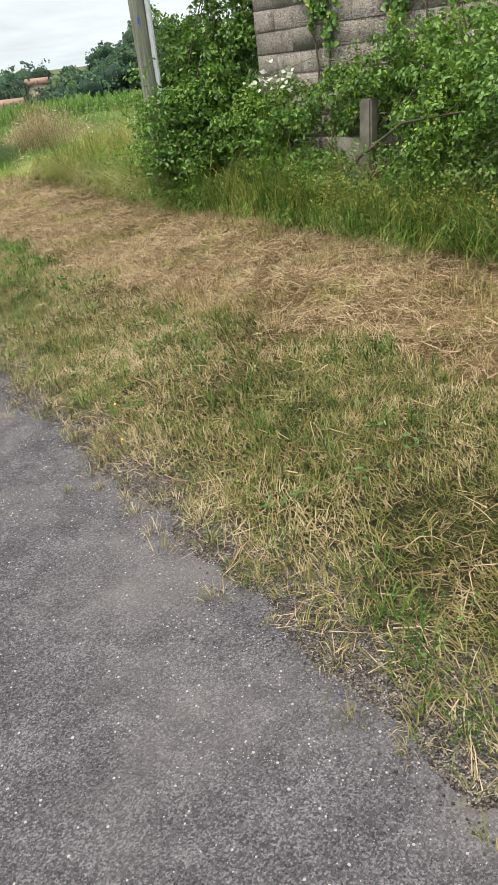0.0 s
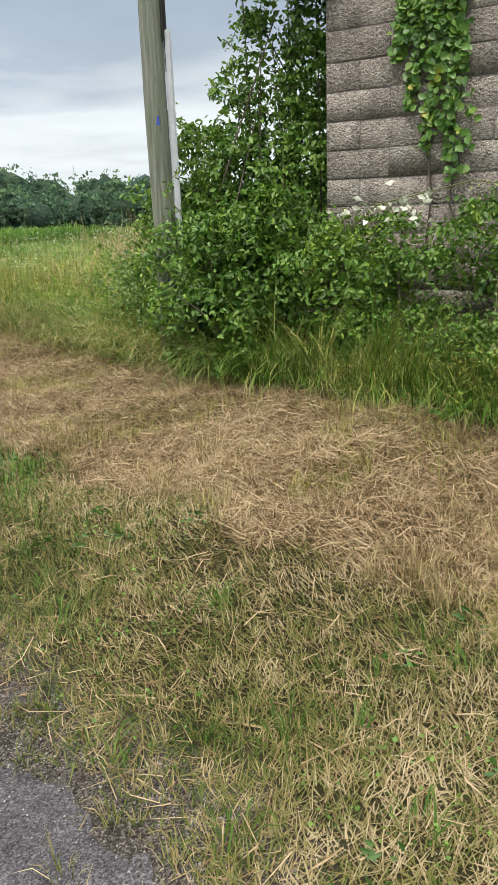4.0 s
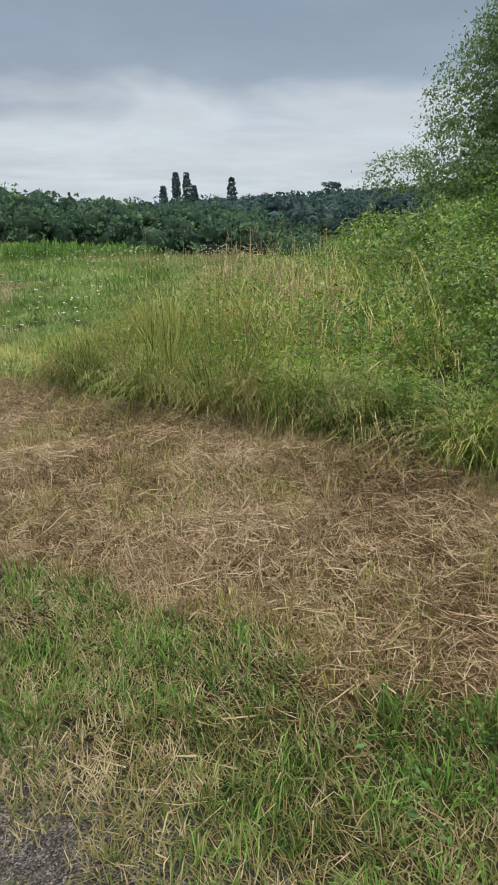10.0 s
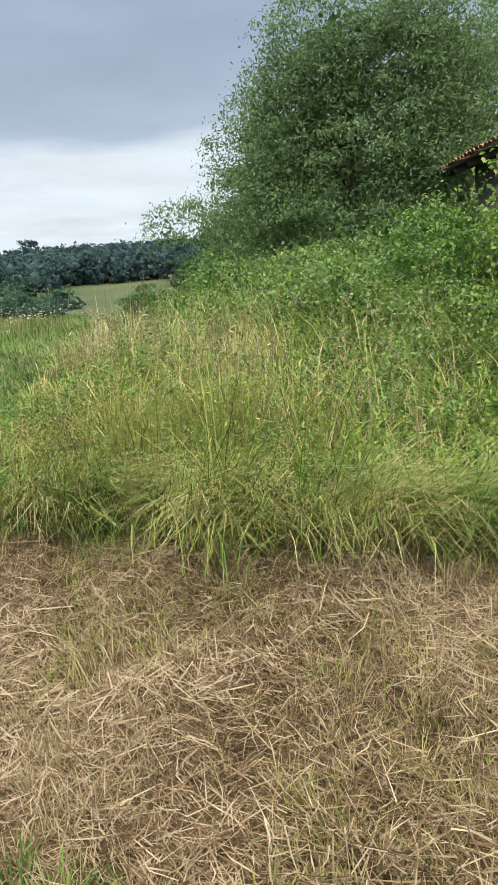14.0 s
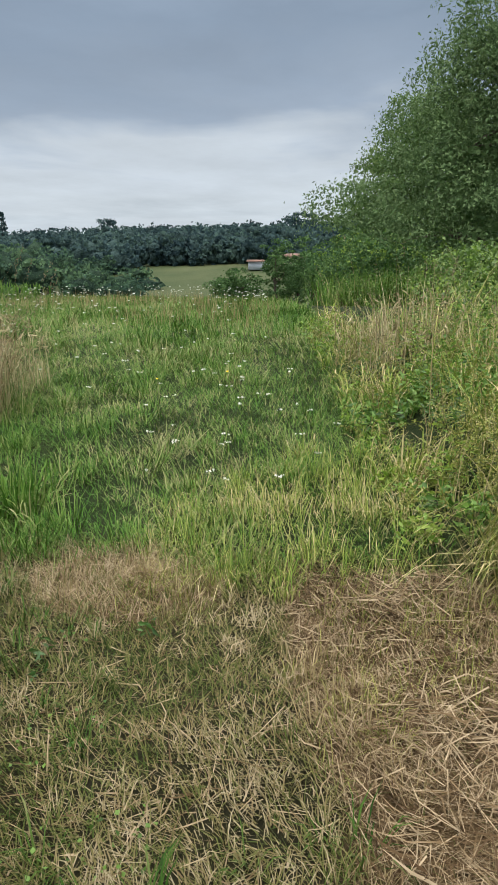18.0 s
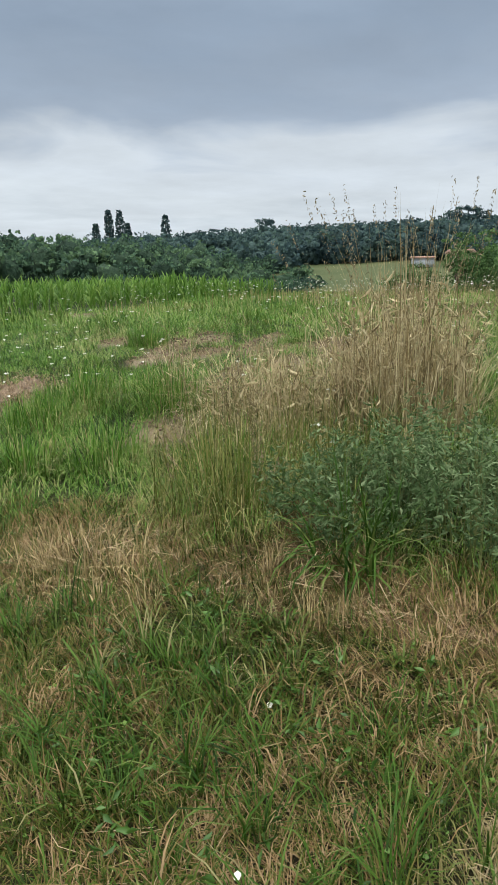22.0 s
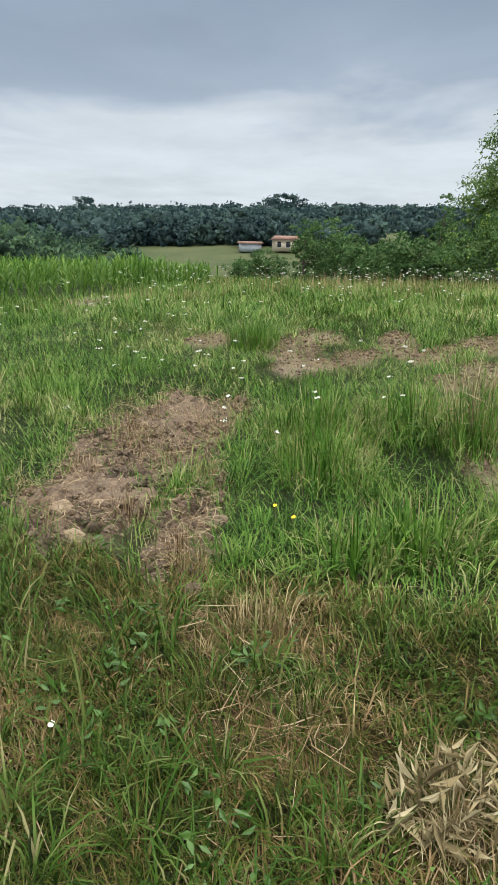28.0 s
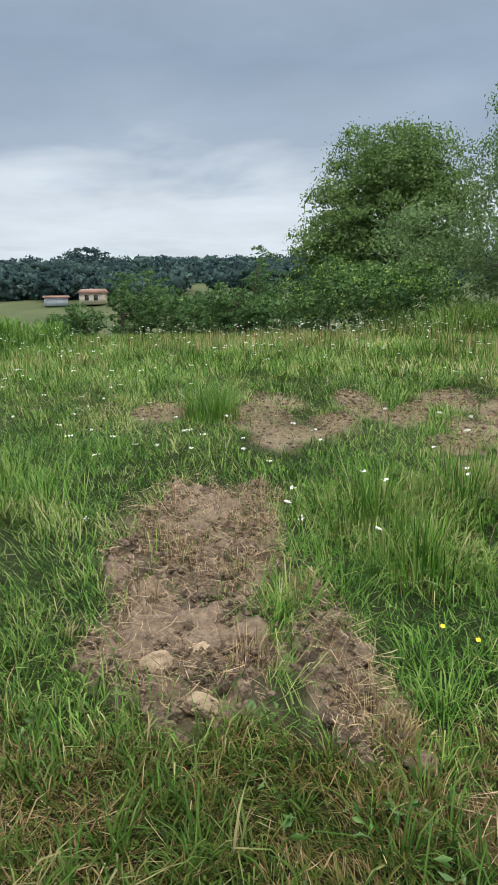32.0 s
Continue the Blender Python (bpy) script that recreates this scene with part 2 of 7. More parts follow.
# hill and skyline leaves: distance haze put into the colour as lifted blue
M_HAZYWOODS = blades_mat("hazy_far_leaf", ((0.1, (0.025, 0.049, 0.057)), (0.5, (0.052, 0.092, 0.096)), (0.95, (0.099, 0.162, 0.131))), 0.85, 0.22, 0.07, 0.9, 0.25, gloss=0.1)
# north wood leaves: a fainter distance haze mixed into the green
M_HAZYNORTH = blades_mat("hazy_north_leaf", ((0.1, (0.032, 0.068, 0.052)), (0.5, (0.075, 0.139, 0.086)), (0.95, (0.141, 0.234, 0.113))), 0.85, 0.25, 0.12, 0.8, 0.3)


def crown_mat(name, lo, mid, hi):
    m, nt, b, _ = material(name)
    co = coords(nt)
    rnd = nt.nodes.new("ShaderNodeNewGeometry").outputs["Random Per Island"]
    n1, n2 = noise_of(nt, 0.9, 5.0, 0.7, co), noise_of(nt, 0.02, 2.0, 0.5, co)
    fac = calc(nt, "ADD", calc(nt, "MULTIPLY_ADD", rnd, 0.35, -0.1), calc(nt, "MULTIPLY_ADD", n1, 0.9, calc(nt, "MULTIPLY_ADD", n2, 0.5, -0.45)))
    nt.links.new(ramp(nt, fac, ((0.1, lo), (0.45, mid), (0.85, hi))), b.inputs["Base Color"])
    b.inputs["Roughness"].default_value, b.inputs["Specular IOR Level"].default_value = 0.95, 0.1
    bump(nt, b, n1, 1.0, 1.2)
    return m


# far crowns carry the same painted blue haze as their leaves
M_HAZYCROWN = crown_mat("hazy_far_crown", (0.042, 0.073, 0.070), (0.058, 0.098, 0.090), (0.080, 0.128, 0.106))
# hearts of the north wood: shade inside the crowns painted as darker foliage
M_SHADEHEART = crown_mat("shaded_wood_heart", (0.026, 0.050, 0.036), (0.044, 0.080, 0.048), (0.070, 0.115, 0.060))
M_FIELD = blades_mat("field_leaf", ((0.05, (0.034, 0.081, 0.026)), (0.5, (0.072, 0.146, 0.047)), (1, (0.137, 0.234, 0.075))), 0.5, 0.6, 0.35, 0.5, 0.25)
M_IVY = blades_mat("ivy_leaf", ((0.05, (0.05, 0.13, 0.025)), (0.6, (0.12, 0.26, 0.045)), (0.95, (0.22, 0.34, 0.05)), (1.0, (0.5, 0.4, 0.05))), 0.4, 0.7, 1.5, 0.35, 0.3, gloss=0.5)
M_BARK = plain_mat("bark", (0.05, 0.04, 0.03), (0.16, 0.13, 0.10), 14.0, 0.9, 0.6, 0.02)
M_STEM = plain_mat("stem", (0.10, 0.14, 0.04), (0.22, 0.22, 0.09), 20.0, 0.6, 0.0)
M_PETAL = plain_mat("white_petal", (0.62, 0.64, 0.55), (0.82, 0.82, 0.76), 30.0, 0.6, 0.0)
M_PALELEAF = plain_mat("pale_leaf", (0.42, 0.48, 0.34), (0.70, 0.72, 0.62), 15.0, 0.5, 0.0)
M_YELLOW = plain_mat("yellow_petal", (0.75, 0.50, 0.02), (0.85, 0.66, 0.04), 30.0, 0.6, 0.0)
M_STONE = plain_mat("stone", (0.22, 0.16, 0.10), (0.42, 0.33, 0.22), 9.0, 0.85, 0.4, 0.01)
M_GRAVEL = plain_mat("gravel", (0.12, 0.115, 0.11), (0.46, 0.44, 0.42), 40.0, 0.8, 0.2, 0.003)
M_DARKSOIL = plain_mat("dark_crumb", (0.02, 0.017, 0.014), (0.07, 0.06, 0.05), 30.0, 0.95, 0.4, 0.004)
M_SOIL = plain_mat("dug_soil", (0.060, 0.042, 0.029), (0.27, 0.200, 0.140), 34.0, 0.95, 1.0, 0.02, 0.0, 8.0)
M_MORTAR = plain_mat("mortar", (0.150, 0.135, 0.120), (0.360, 0.330, 0.292), 25.0, 0.95, 0.5, 0.004)
M_RENDER = plain_mat("house_render", (0.55, 0.47, 0.36), (0.68, 0.60, 0.48), 0.6, 0.9, 0.0)
M_BARNWALL = plain_mat("barn_sheet", (0.42, 0.46, 0.52), (0.56, 0.60, 0.66), 0.4, 0.7, 0.0)
M_ROOFFAR = plain_mat("far_tile", (0.20, 0.115, 0.09), (0.33, 0.215, 0.17), 0.8, 0.9, 0.0)
M_DARKGLASS = plain_mat("window_glass", (0.03, 0.035, 0.04), (0.06, 0.07, 0.08), 2.0, 0.2, 0.0)
M_BEAM = plain_mat("weathered_beam", (0.05, 0.042, 0.035), (0.13, 0.11, 0.09), 18.0, 0.9, 0.5, 0.006)
M_TAG = plain_mat("blue_tag", (0.01, 0.05, 0.42), (0.02, 0.09, 0.55), 30.0, 0.45, 0.1, 0.001)
M_CONDUIT = plain_mat("grey_conduit", (0.42, 0.45, 0.48), (0.58, 0.61, 0.64), 12.0, 0.5, 0.1, 0.002)
M_CABLE = plain_mat("black_cable", (0.012, 0.012, 0.012), (0.03, 0.03, 0.03), 20.0, 0.5, 0.0)


def block_mat():
    m, nt, b, _ = material("concrete_block")
    co = coords(nt)
    oi = nt.nodes.new("ShaderNodeObjectInfo").outputs["Random"]
    fine = noise_of(nt, 60.0, 4.0, 0.7, co)
    grit = node(nt, "ShaderNodeTexVoronoi", Scale=85.0)
    nt.links.new(co, grit.inputs["Vector"])
    big = noise_of(nt, 5.0, 4.0, 0.6, co)
    col = ramp(nt, calc(nt, "MULTIPLY_ADD", fine, 1.3, calc(nt, "MULTIPLY_ADD", oi, 0.22, -0.28)), ((0.12, (0.12, 0.103, 0.086)), (0.5, (0.355, 0.312, 0.268)), (0.9, (0.58, 0.53, 0.465))))
    pits = node(nt, "ShaderNodeTexVoronoi", Scale=48.0)
    nt.links.new(co, pits.inputs["Vector"])
    hole = ramp(nt, calc(nt, "ADD", pits.outputs["Distance"], calc(nt, "MULTIPLY", big, 0.35)), ((0.30, (1, 1, 1)), (0.42, (0, 0, 0))))
    col = mixed(nt, calc(nt, "MULTIPLY", hole, 0.75), col, (0.07, 0.062, 0.055))
    col = mixed(nt, calc(nt, "MULTIPLY", ramp(nt, big, ((0.45, (0, 0, 0)), (0.68, (1, 1, 1)))), 0.55), col, (0.15, 0.135, 0.115))
    light = noise_of(nt, 7.0, 5.0, 0.7, co)
    col = mixed(nt, calc(nt, "MULTIPLY", ramp(nt, light, ((0.58, (0, 0, 0)), (0.66, (1, 1, 1)))), 0.6), col, (0.60, 0.57, 0.50))
    # pale lime runs and dark lichen
    mp = node(nt, "ShaderNodeMapping", Scale=(9.0, 9.0, 1.3))
    nt.links.new(co, mp.inputs[0])
    runs = noise_of(nt, 1.0, 4.0, 0.6, mp.outputs[0])
    col = mixed(nt, calc(nt, "MULTIPLY", ramp(nt, runs, ((0.60, (0, 0, 0)), (0.70, (1, 1, 1)))), 0.55), col, (0.50, 0.46, 0.42))
    col = mixed(nt, calc(nt, "MULTIPLY", ramp(nt, noise_of(nt, 22.0, 5.0, 0.7, co), ((0.54, (0, 0, 0)), (0.64, (1, 1, 1)))), 0.6), col, (0.085, 0.072, 0.065))
    nt.links.new(col, b.inputs["Base Color"])
    b.inputs["Roughness"].default_value = 0.95
    bump(nt, b, calc(nt, "ADD", calc(nt, "ADD", grit.outputs["Distance"], fine), pits.outputs["Distance"]), 1.0, 0.012)
    return m


def pole_mat():
    m, nt, b, _ = material("pole_wood")
    mp = node(nt, "ShaderNodeMapping", Scale=(1, 1, 0.05))
    nt.links.new(coords(nt), mp.inputs[0])
    grain = noise_of(nt, 60.0, 5.0, 0.6, mp.outputs[0])
    big = noise_of(nt, 2.0, 3.0)
    col = ramp(nt, grain, ((0.32, (0.070, 0.078, 0.060)), (0.52, (0.165, 0.182, 0.148)), (0.70, (0.27, 0.288, 0.245))))
    col = mixed(nt, calc(nt, "MULTIPLY", big, 0.5), col, (0.17, 0.19, 0.12))
    nt.links.new(col, b.inputs["Base Color"])
    b.inputs["Roughness"].default_value = 0.85
    bump(nt, b, grain, 0.9, 0.006)
    return m


def tile_mat():
    m, nt, b, _ = material("roof_tile")
    oi = nt.nodes.new("ShaderNodeObjectInfo").outputs["Random"]
    n = noise_of(nt, 6.0, 5.0, 0.65)
    col = ramp(nt, calc(nt, "MULTIPLY_ADD", oi, 0.4, calc(nt, "MULTIPLY", n, 0.8)), ((0.2, (0.13, 0.055, 0.035)), (0.55, (0.30, 0.13, 0.08)), (0.9, (0.42, 0.24, 0.16))))
    nt.links.new(col, b.inputs["Base Color"])
    b.inputs["Roughness"].default_value = 0.9
    bump(nt, b, n, 0.4, 0.01)
    return m


def road_mat():
    m, nt, b, _ = material("worn_asphalt")
    co = coords(nt)
    fine = noise_of(nt, 180.0, 3.0, 0.7, co)
    vor = node(nt, "ShaderNodeTexVoronoi", Scale=190.0)
    nt.links.new(co, vor.inputs["Vector"])
    sepc = nt.nodes.new("ShaderNodeSeparateColor")
    nt.links.new(vor.outputs["Color"], sepc.inputs[0])
    big, mid = noise_of(nt, 1.2, 4.0, 0.6, co), noise_of(nt, 6.0, 4.0, 0.6, co)
    fac = calc(nt, "MULTIPLY_ADD", fine, 0.6, calc(nt, "MULTIPLY_ADD", sepc.outputs[0], 0.32, calc(nt, "MULTIPLY_ADD", mid, 0.35, -0.17)))
    col = ramp(nt, fac, ((0.22, (0.018, 0.017, 0.020)), (0.5, (0.075, 0.072, 0.079)), (0.82, (0.24, 0.23, 0.24))))
    col = mixed(nt, calc(nt, "MULTIPLY", ramp(nt, big, ((0.48, (0, 0, 0)), (0.66, (1, 1, 1)))), 0.4), col, (0.165, 0.152, 0.143))
    # pale chips
    speck = node(nt, "ShaderNodeTexVoronoi", Scale=46.0)
    nt.links.new(co, speck.inputs["Vector"])
    seps = nt.nodes.new("ShaderNodeSeparateColor")
    nt.links.new(speck.outputs["Color"], seps.inputs[0])
    chip = calc(nt, "MULTIPLY", calc(nt, "LESS_THAN", speck.outputs["Distance"], calc(nt, "MULTIPLY", seps.outputs[1], 0.22)), calc(nt, "GREATER_THAN", seps.outputs[0], 0.66))
    col = mixed(nt, calc(nt, "MULTIPLY", chip, 0.7), col, (0.42, 0.40, 0.38))
    nt.links.new(col, b.inputs["Base Color"])
    b.inputs["Roughness"].default_value = 0.9
    b.inputs["Specular IOR Level"].default_value = 0.2
    bump(nt, b, calc(nt, "ADD", fine, calc(nt, "MULTIPLY", vor.outputs["Distance"], 1.2)), 0.7, 0.006)
    return m


def ground_mat():
    """Earth under the grass: which zone it is comes from the mesh, its grain from noise."""
    m, nt, b, _ = material("verge_ground")
    co = coords(nt)
    att = nt.nodes.new("ShaderNodeAttribute")
    att.attribute_name = "zone"
    sep = nt.nodes.new("ShaderNodeSeparateColor")
    nt.links.new(att.outputs["Color"], sep.inputs[0])
    n2 = noise_of(nt, 1.5, 5.0, 0.6, co)
    fibre = None
    for turn, seed in ((0.5, 0.0), (-0.7, 3.0), (1.9, 7.0)):
        mp = node(nt, "ShaderNodeMapping", Scale=(26.0, 240.0, 30.0), Rotation=(0.0, 0.0, turn), Location=(seed, seed, 0.0))
        nt.links.new(co, mp.inputs[0])
        f = node(nt, "ShaderNodeTexNoise", Scale=1.0, Detail=2.0, Roughness=0.6, Distortion=0.9)
        nt.links.new(mp.outputs[0], f.inputs["Vector"])
        fibre = f.outputs[0] if fibre is None else calc(nt, "MAXIMUM", fibre, f.outputs[0])
    n1 = calc(nt, "MULTIPLY_ADD", fibre, 0.75, calc(nt, "MULTIPLY_ADD", noise_of(nt, 60.0, 5.0, 0.75, co), 0.5, -0.16))
    # turf earth kept near black: shade between the blades put into its colour
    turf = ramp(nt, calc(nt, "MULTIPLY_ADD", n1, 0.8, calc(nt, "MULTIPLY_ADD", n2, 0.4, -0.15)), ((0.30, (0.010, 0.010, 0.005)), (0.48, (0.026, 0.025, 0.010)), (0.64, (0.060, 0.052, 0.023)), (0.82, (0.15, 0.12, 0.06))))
    hay = ramp(nt, calc(nt, "MULTIPLY_ADD", n1, 0.9, calc(nt, "MULTIPLY_ADD", n2, 0.3, -0.05)), ((0.34, (0.032, 0.020, 0.010)), (0.52, (0.098, 0.064, 0.031)), (0.70, (0.22, 0.155, 0.08))))
    soil = ramp(nt, calc(nt, "MULTIPLY_ADD", n1, 0.8, calc(nt, "MULTIPLY", n2, 0.3)), ((0.25, (0.065, 0.052, 0.035)), (0.5, (0.190, 0.154, 0.106)), (0.85, (0.40, 0.33, 0.23))))
    # lush earth darkened likewise, as shade in the gaps of the meadow grass
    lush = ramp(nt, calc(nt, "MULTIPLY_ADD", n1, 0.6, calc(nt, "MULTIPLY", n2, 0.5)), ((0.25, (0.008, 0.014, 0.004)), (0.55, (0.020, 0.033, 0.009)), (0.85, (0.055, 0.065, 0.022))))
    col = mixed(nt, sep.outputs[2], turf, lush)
    col = mixed(nt, sep.outputs[0], col, hay)
    col = mixed(nt, sep.outputs[1], col, soil)
    cell = node(nt, "ShaderNodeTexVoronoi", Scale=210.0)
    nt.links.new(co, cell.inputs["Vector"])
    cs = nt.nodes.new("ShaderNodeSeparateColor")
    nt.links.new(cell.outputs["Color"], cs.inputs[0])
    # mown pasture on the slope across the valley
    place = nt.nodes.new("ShaderNodeSeparateXYZ")
    nt.links.new(co, place.inputs[0])
    pasture = ramp(nt, noise_of(nt, 0.05, 4.0, 0.6, co), ((0.35, (0.046, 0.068, 0.026)), (0.65, (0.086, 0.099, 0.044))))
    col = mixed(nt, ramp(nt, calc(nt, "MULTIPLY", place.outputs[0], 0.005), ((0.3, (0, 0, 0)), (0.5, (1, 1, 1)))), col, pasture)
    grit = ramp(nt, calc(nt, "MULTIPLY_ADD", noise_of(nt, 18.0, 4.0, 0.7, co), 0.55, calc(nt, "MULTIPLY", cs.outputs[0], 0.5)), ((0.30, (0.020, 0.017, 0.015)), (0.55, (0.075, 0.066, 0.058)), (0.72, (0.15, 0.135, 0.12)), (0.84, (0.32, 0.30, 0.275))))
    col = mixed(nt, att.outputs["Alpha"], col, grit)
    nt.links.new(col, b.inputs["Base Color"])
    b.inputs["Roughness"].default_value = 0.95
    b.inputs["Specular IOR Level"].default_value = 0.15
    bump(nt, b, n1, 0.8, 0.02)
    return m


M_BLOCK, M_POLE, M_TILE, M_ROAD, M_GROUND = block_mat(), pole_mat(), tile_mat(), road_mat(), ground_mat()

# ---- helpers for meshes ----
rng = np.random.default_rng(7)


def mesh_ob(name, verts, faces, mat, smooth=False):
    """faces: one array of equal corners, or a list of such arrays."""
    groups = faces if isinstance(faces, list) else [faces]
    groups = [np.asarray(g, dtype=np.int32) for g in groups if len(g)]
    me = bpy.data.meshes.new(name)
    verts = np.asarray(verts, dtype=np.float32)
    me.vertices.add(len(verts))
    me.vertices.foreach_set("co", verts.ravel())
    loops = np.concatenate([g.ravel() for g in groups])
    sizes = np.concatenate([np.full(len(g), g.shape[1], dtype=np.int32) for g in groups])
    starts = np.concatenate([[0], np.cumsum(sizes)[:-1]]).astype(np.int32)
    me.loops.add(len(loops))
    me.loops.foreach_set("vertex_index", loops)
    me.polygons.add(len(sizes))
    me.polygons.foreach_set("loop_start", starts)
    if smooth:
        me.polygons.foreach_set("use_smooth", np.ones(len(sizes), dtype=bool))
    me.update(calc_edges=True)
    me.materials.append(mat)
    return new(name, me)


def empty(name, at, label, category, group="", kind=""):
    ob = new(name)
    ob.location = at
    return tagged(ob, label, category, group, kind)


def under(ob, parent, label=""):
    """Makes ob, built in world metres, a part of parent, whose place is a plain shift."""
    ob.parent = parent
    at = parent.location if parent.parent is None else parent.parent.location + parent.location
    if len(ob.data.vertices):
        co = np.empty(len(ob.data.vertices) * 3, dtype=np.float32)
        ob.data.vertices.foreach_get("co", co)
        co = co.reshape(-1, 3) - np.array(at, dtype=np.float32)
        ob.data.vertices.foreach_set("co", co.ravel())
        ob.data.update()
    return tagged(ob, label)


def part(name, bm, mat, parent, label=""):
    me = bpy.data.meshes.new(name)
    bm.to_mesh(me)
    bm.free()
    me.materials.append(mat)
    ob = new(name, me)
    return under(ob, parent, label)


def wob(x, y, s=1.0, seed=0.0):
    """Smooth unevenness, about -1 to 1."""
    a = np.sin(x * 1.7 * s + 1.3 * np.sin(y * 1.1 * s + seed) + seed) + np.sin(y * 2.3 * s + 1.7 * np.sin(x * 0.9 * s + 2 * seed))
    b = np.sin(x * 4.1 * s + 2.1 * np.sin(y * 3.3 * s + seed)) + np.sin(y * 5.3 * s - 1.9 * np.sin(x * 3.7 * s + seed))
    return a * 0.33 + b * 0.17


def curve(y, ys, xs):
    return np.interp(y, ys, xs)


def road_edge(y):
    return curve(y, (-6, 1.5, 2.3, 3.5, 4.9, 6.8, 7.9, 9.5, 14, 60), (1.75, 1.50, 1.45, 1.32, 1.15, 1.05, 0.93, 0.80, 0.6, 0.2)) + 0.07 * wob(y * 1.3, y * 0.7, 2.2)


def hay_in(y):
    return curve(y, (-6, 3, 5.5, 7, 9, 10, 11.5, 12.5, 13.5, 14.3, 14.8, 15.2, 40), (3.2, 2.95, 2.45, 2.3, 2.15, 1.85, 1.55, 1.65, 1.75, 2.0, 2.9, 3.7, 3.7)) + 0.14 * wob(y, y * 1.9, 1.7, 2.0)


def hay_out(y):
    return curve(y, (-6, 4.4, 6, 8.4, 10, 12, 13.9, 14.6, 15.3, 16, 17.3, 18.7, 20, 21, 40), (4.4, 4.2, 4.0, 3.82, 3.75, 3.66, 3.62, 3.45, 3.2, 3.1, 3.0, 2.85, 2.6, 2.45, 2.4)) + 0.07 * wob(y * 1.6, y, 2.0, 4.0) + np.where(np.asarray(y) > 14, 0.10, 0.03) * wob(y * 3.1, y * 2.3, 2.0, 1.0)


def height(x, y):
    """The lie of the land: road, bank, crest, valley and the wooded hill across it."""
    x, y = np.asarray(x, float), np.asarray(y, float)
    far = np.maximum(x, 0.55 * (y - 40))
    z = np.interp(far, (-5000, 0.95, 6.5, 8, 10, 12.5, 15, 20, 60, 110, 145, 176, 200, 330, 420, 6000), (0, 0, 0.555, 0.66, 0.73, 0.72, 0.62, 0.35, -2.3, -5.5, -4.2, -0.5, 1.2, 11.5, 15, 15))
    e = road_edge(np.clip(y, -6, 60))
    k = np.clip((x - e) / np.maximum(2.3 - e, 0.1), 0, 1)
    z = np.where(x < 2.3, 0.135 * k ** 1.2, z)
    z = z - 0.02 * (np.clip(y, 13, 30) - 20.5) * np.clip((x - 6) / 4, 0, 1) * np.clip((24 - x) / 8, 0, 1)
    near = (x > 1.2) & (x < 16)
    z = z + np.where(near, 0.025 * wob(x, y, 1.0, 1.0) * np.clip((x - 1.6) / 1.5, 0, 1), 0)
    return z


def ragged(x, y):
    return 0.22 * wob(x * 2, y * 2, 1.6) + 0.20 * wob(x * 5, y * 5, 1.4, 3.0)


def blob(x, y, cx, cy, rx, ry, turn=0.0, rag=None):
    """Above 0 inside an uneven oval patch."""
    c, s = math.cos(turn), math.sin(turn)
    u, v = (x - cx) * c + (y - cy) * s, -(x - cx) * s + (y - cy) * c
    return 1.0 - np.hypot(u / rx, v / ry) + (ragged(x, y) if rag is None else rag)


DIRT = ((3.88, 21.78, 0.86, 0.44, 0.10), (3.08, 21.68, 0.5, 0.38, 0.0), (2.96, 21.08, 0.60, 0.14, 0.26))
BARE = ((5.75, 21.5, 0.34, 0.22, 0.0), (6.3, 21.75, 0.56, 0.21, 0.3), (6.75, 21.7, 0.42, 0.25, 0.0), (6.1, 21.2, 0.49, 0.17, -0.3), (6.85, 20.95, 0.56, 0.2, 0.2), (6.45, 20.55, 0.42, 0.17, 0.0), (7.05, 20.2, 0.45, 0.25, 0.0), (6.0, 20.1, 0.48, 0.2, 0.4),
        (6.6, 19.85, 0.42, 0.18, 0.0), (5.6, 20.35, 0.31, 0.18, 0.0), (6.45, 22.6, 0.34, 0.25, 0.0), (8.5, 25.35, 0.42, 0.77, 0.0), (9.3, 25.75, 0.98, 0.28, 0.1), (4.9, 20.2, 0.36, 0.28, 0.3), (4.05, 19.75, 0.39, 0.28, 0.0))
HAYSPOTS = ((2.45, 18.75, 0.42, 0.5, 0.0), (2.75, 17.9, 0.3, 0.9, 0.0), (2.75, 16.7, 0.25, 0.5, 0.0), (1.76, 19.78, 0.14, 0.2, 0.0), (2.95, 15.6, 0.3, 0.5, 0.0),
            (2.3, 20.6, 0.16, 0.3, 0.0), (1.9, 20.3, 0.2, 0.3, 0.0), (3.3, 18.2, 0.3, 0.3, 0.0), (1.4, 13.2, 0.4, 0.7, 0.0))


def dirt_at(x, y):
    return np.max([blob(x, y, *d, 0.0) for d in DIRT + BARE], axis=0) + ragged(x, y)


def hay_at(x, y):
    band = np.minimum(x - hay_in(y), hay_out(y) - x) * 2.5 + 0.35 * wob(x, y, 2.6, 4.0) * np.clip((hay_out(y) - x) * 3, 0, 1)
    return np.maximum(band, np.max([blob(x, y, *d, 0.0) for d in HAYSPOTS], axis=0) + ragged(x, y))


def lane_y(x):
    """Lower edge of the green lane that leads off through the tall weeds."""
    return 14.35 + 0.47 * (x - 3.3)


def tall_at(x, y):
    return np.minimum(x - hay_out(y), np.minimum(lane_y(x) - y, 30 - x))


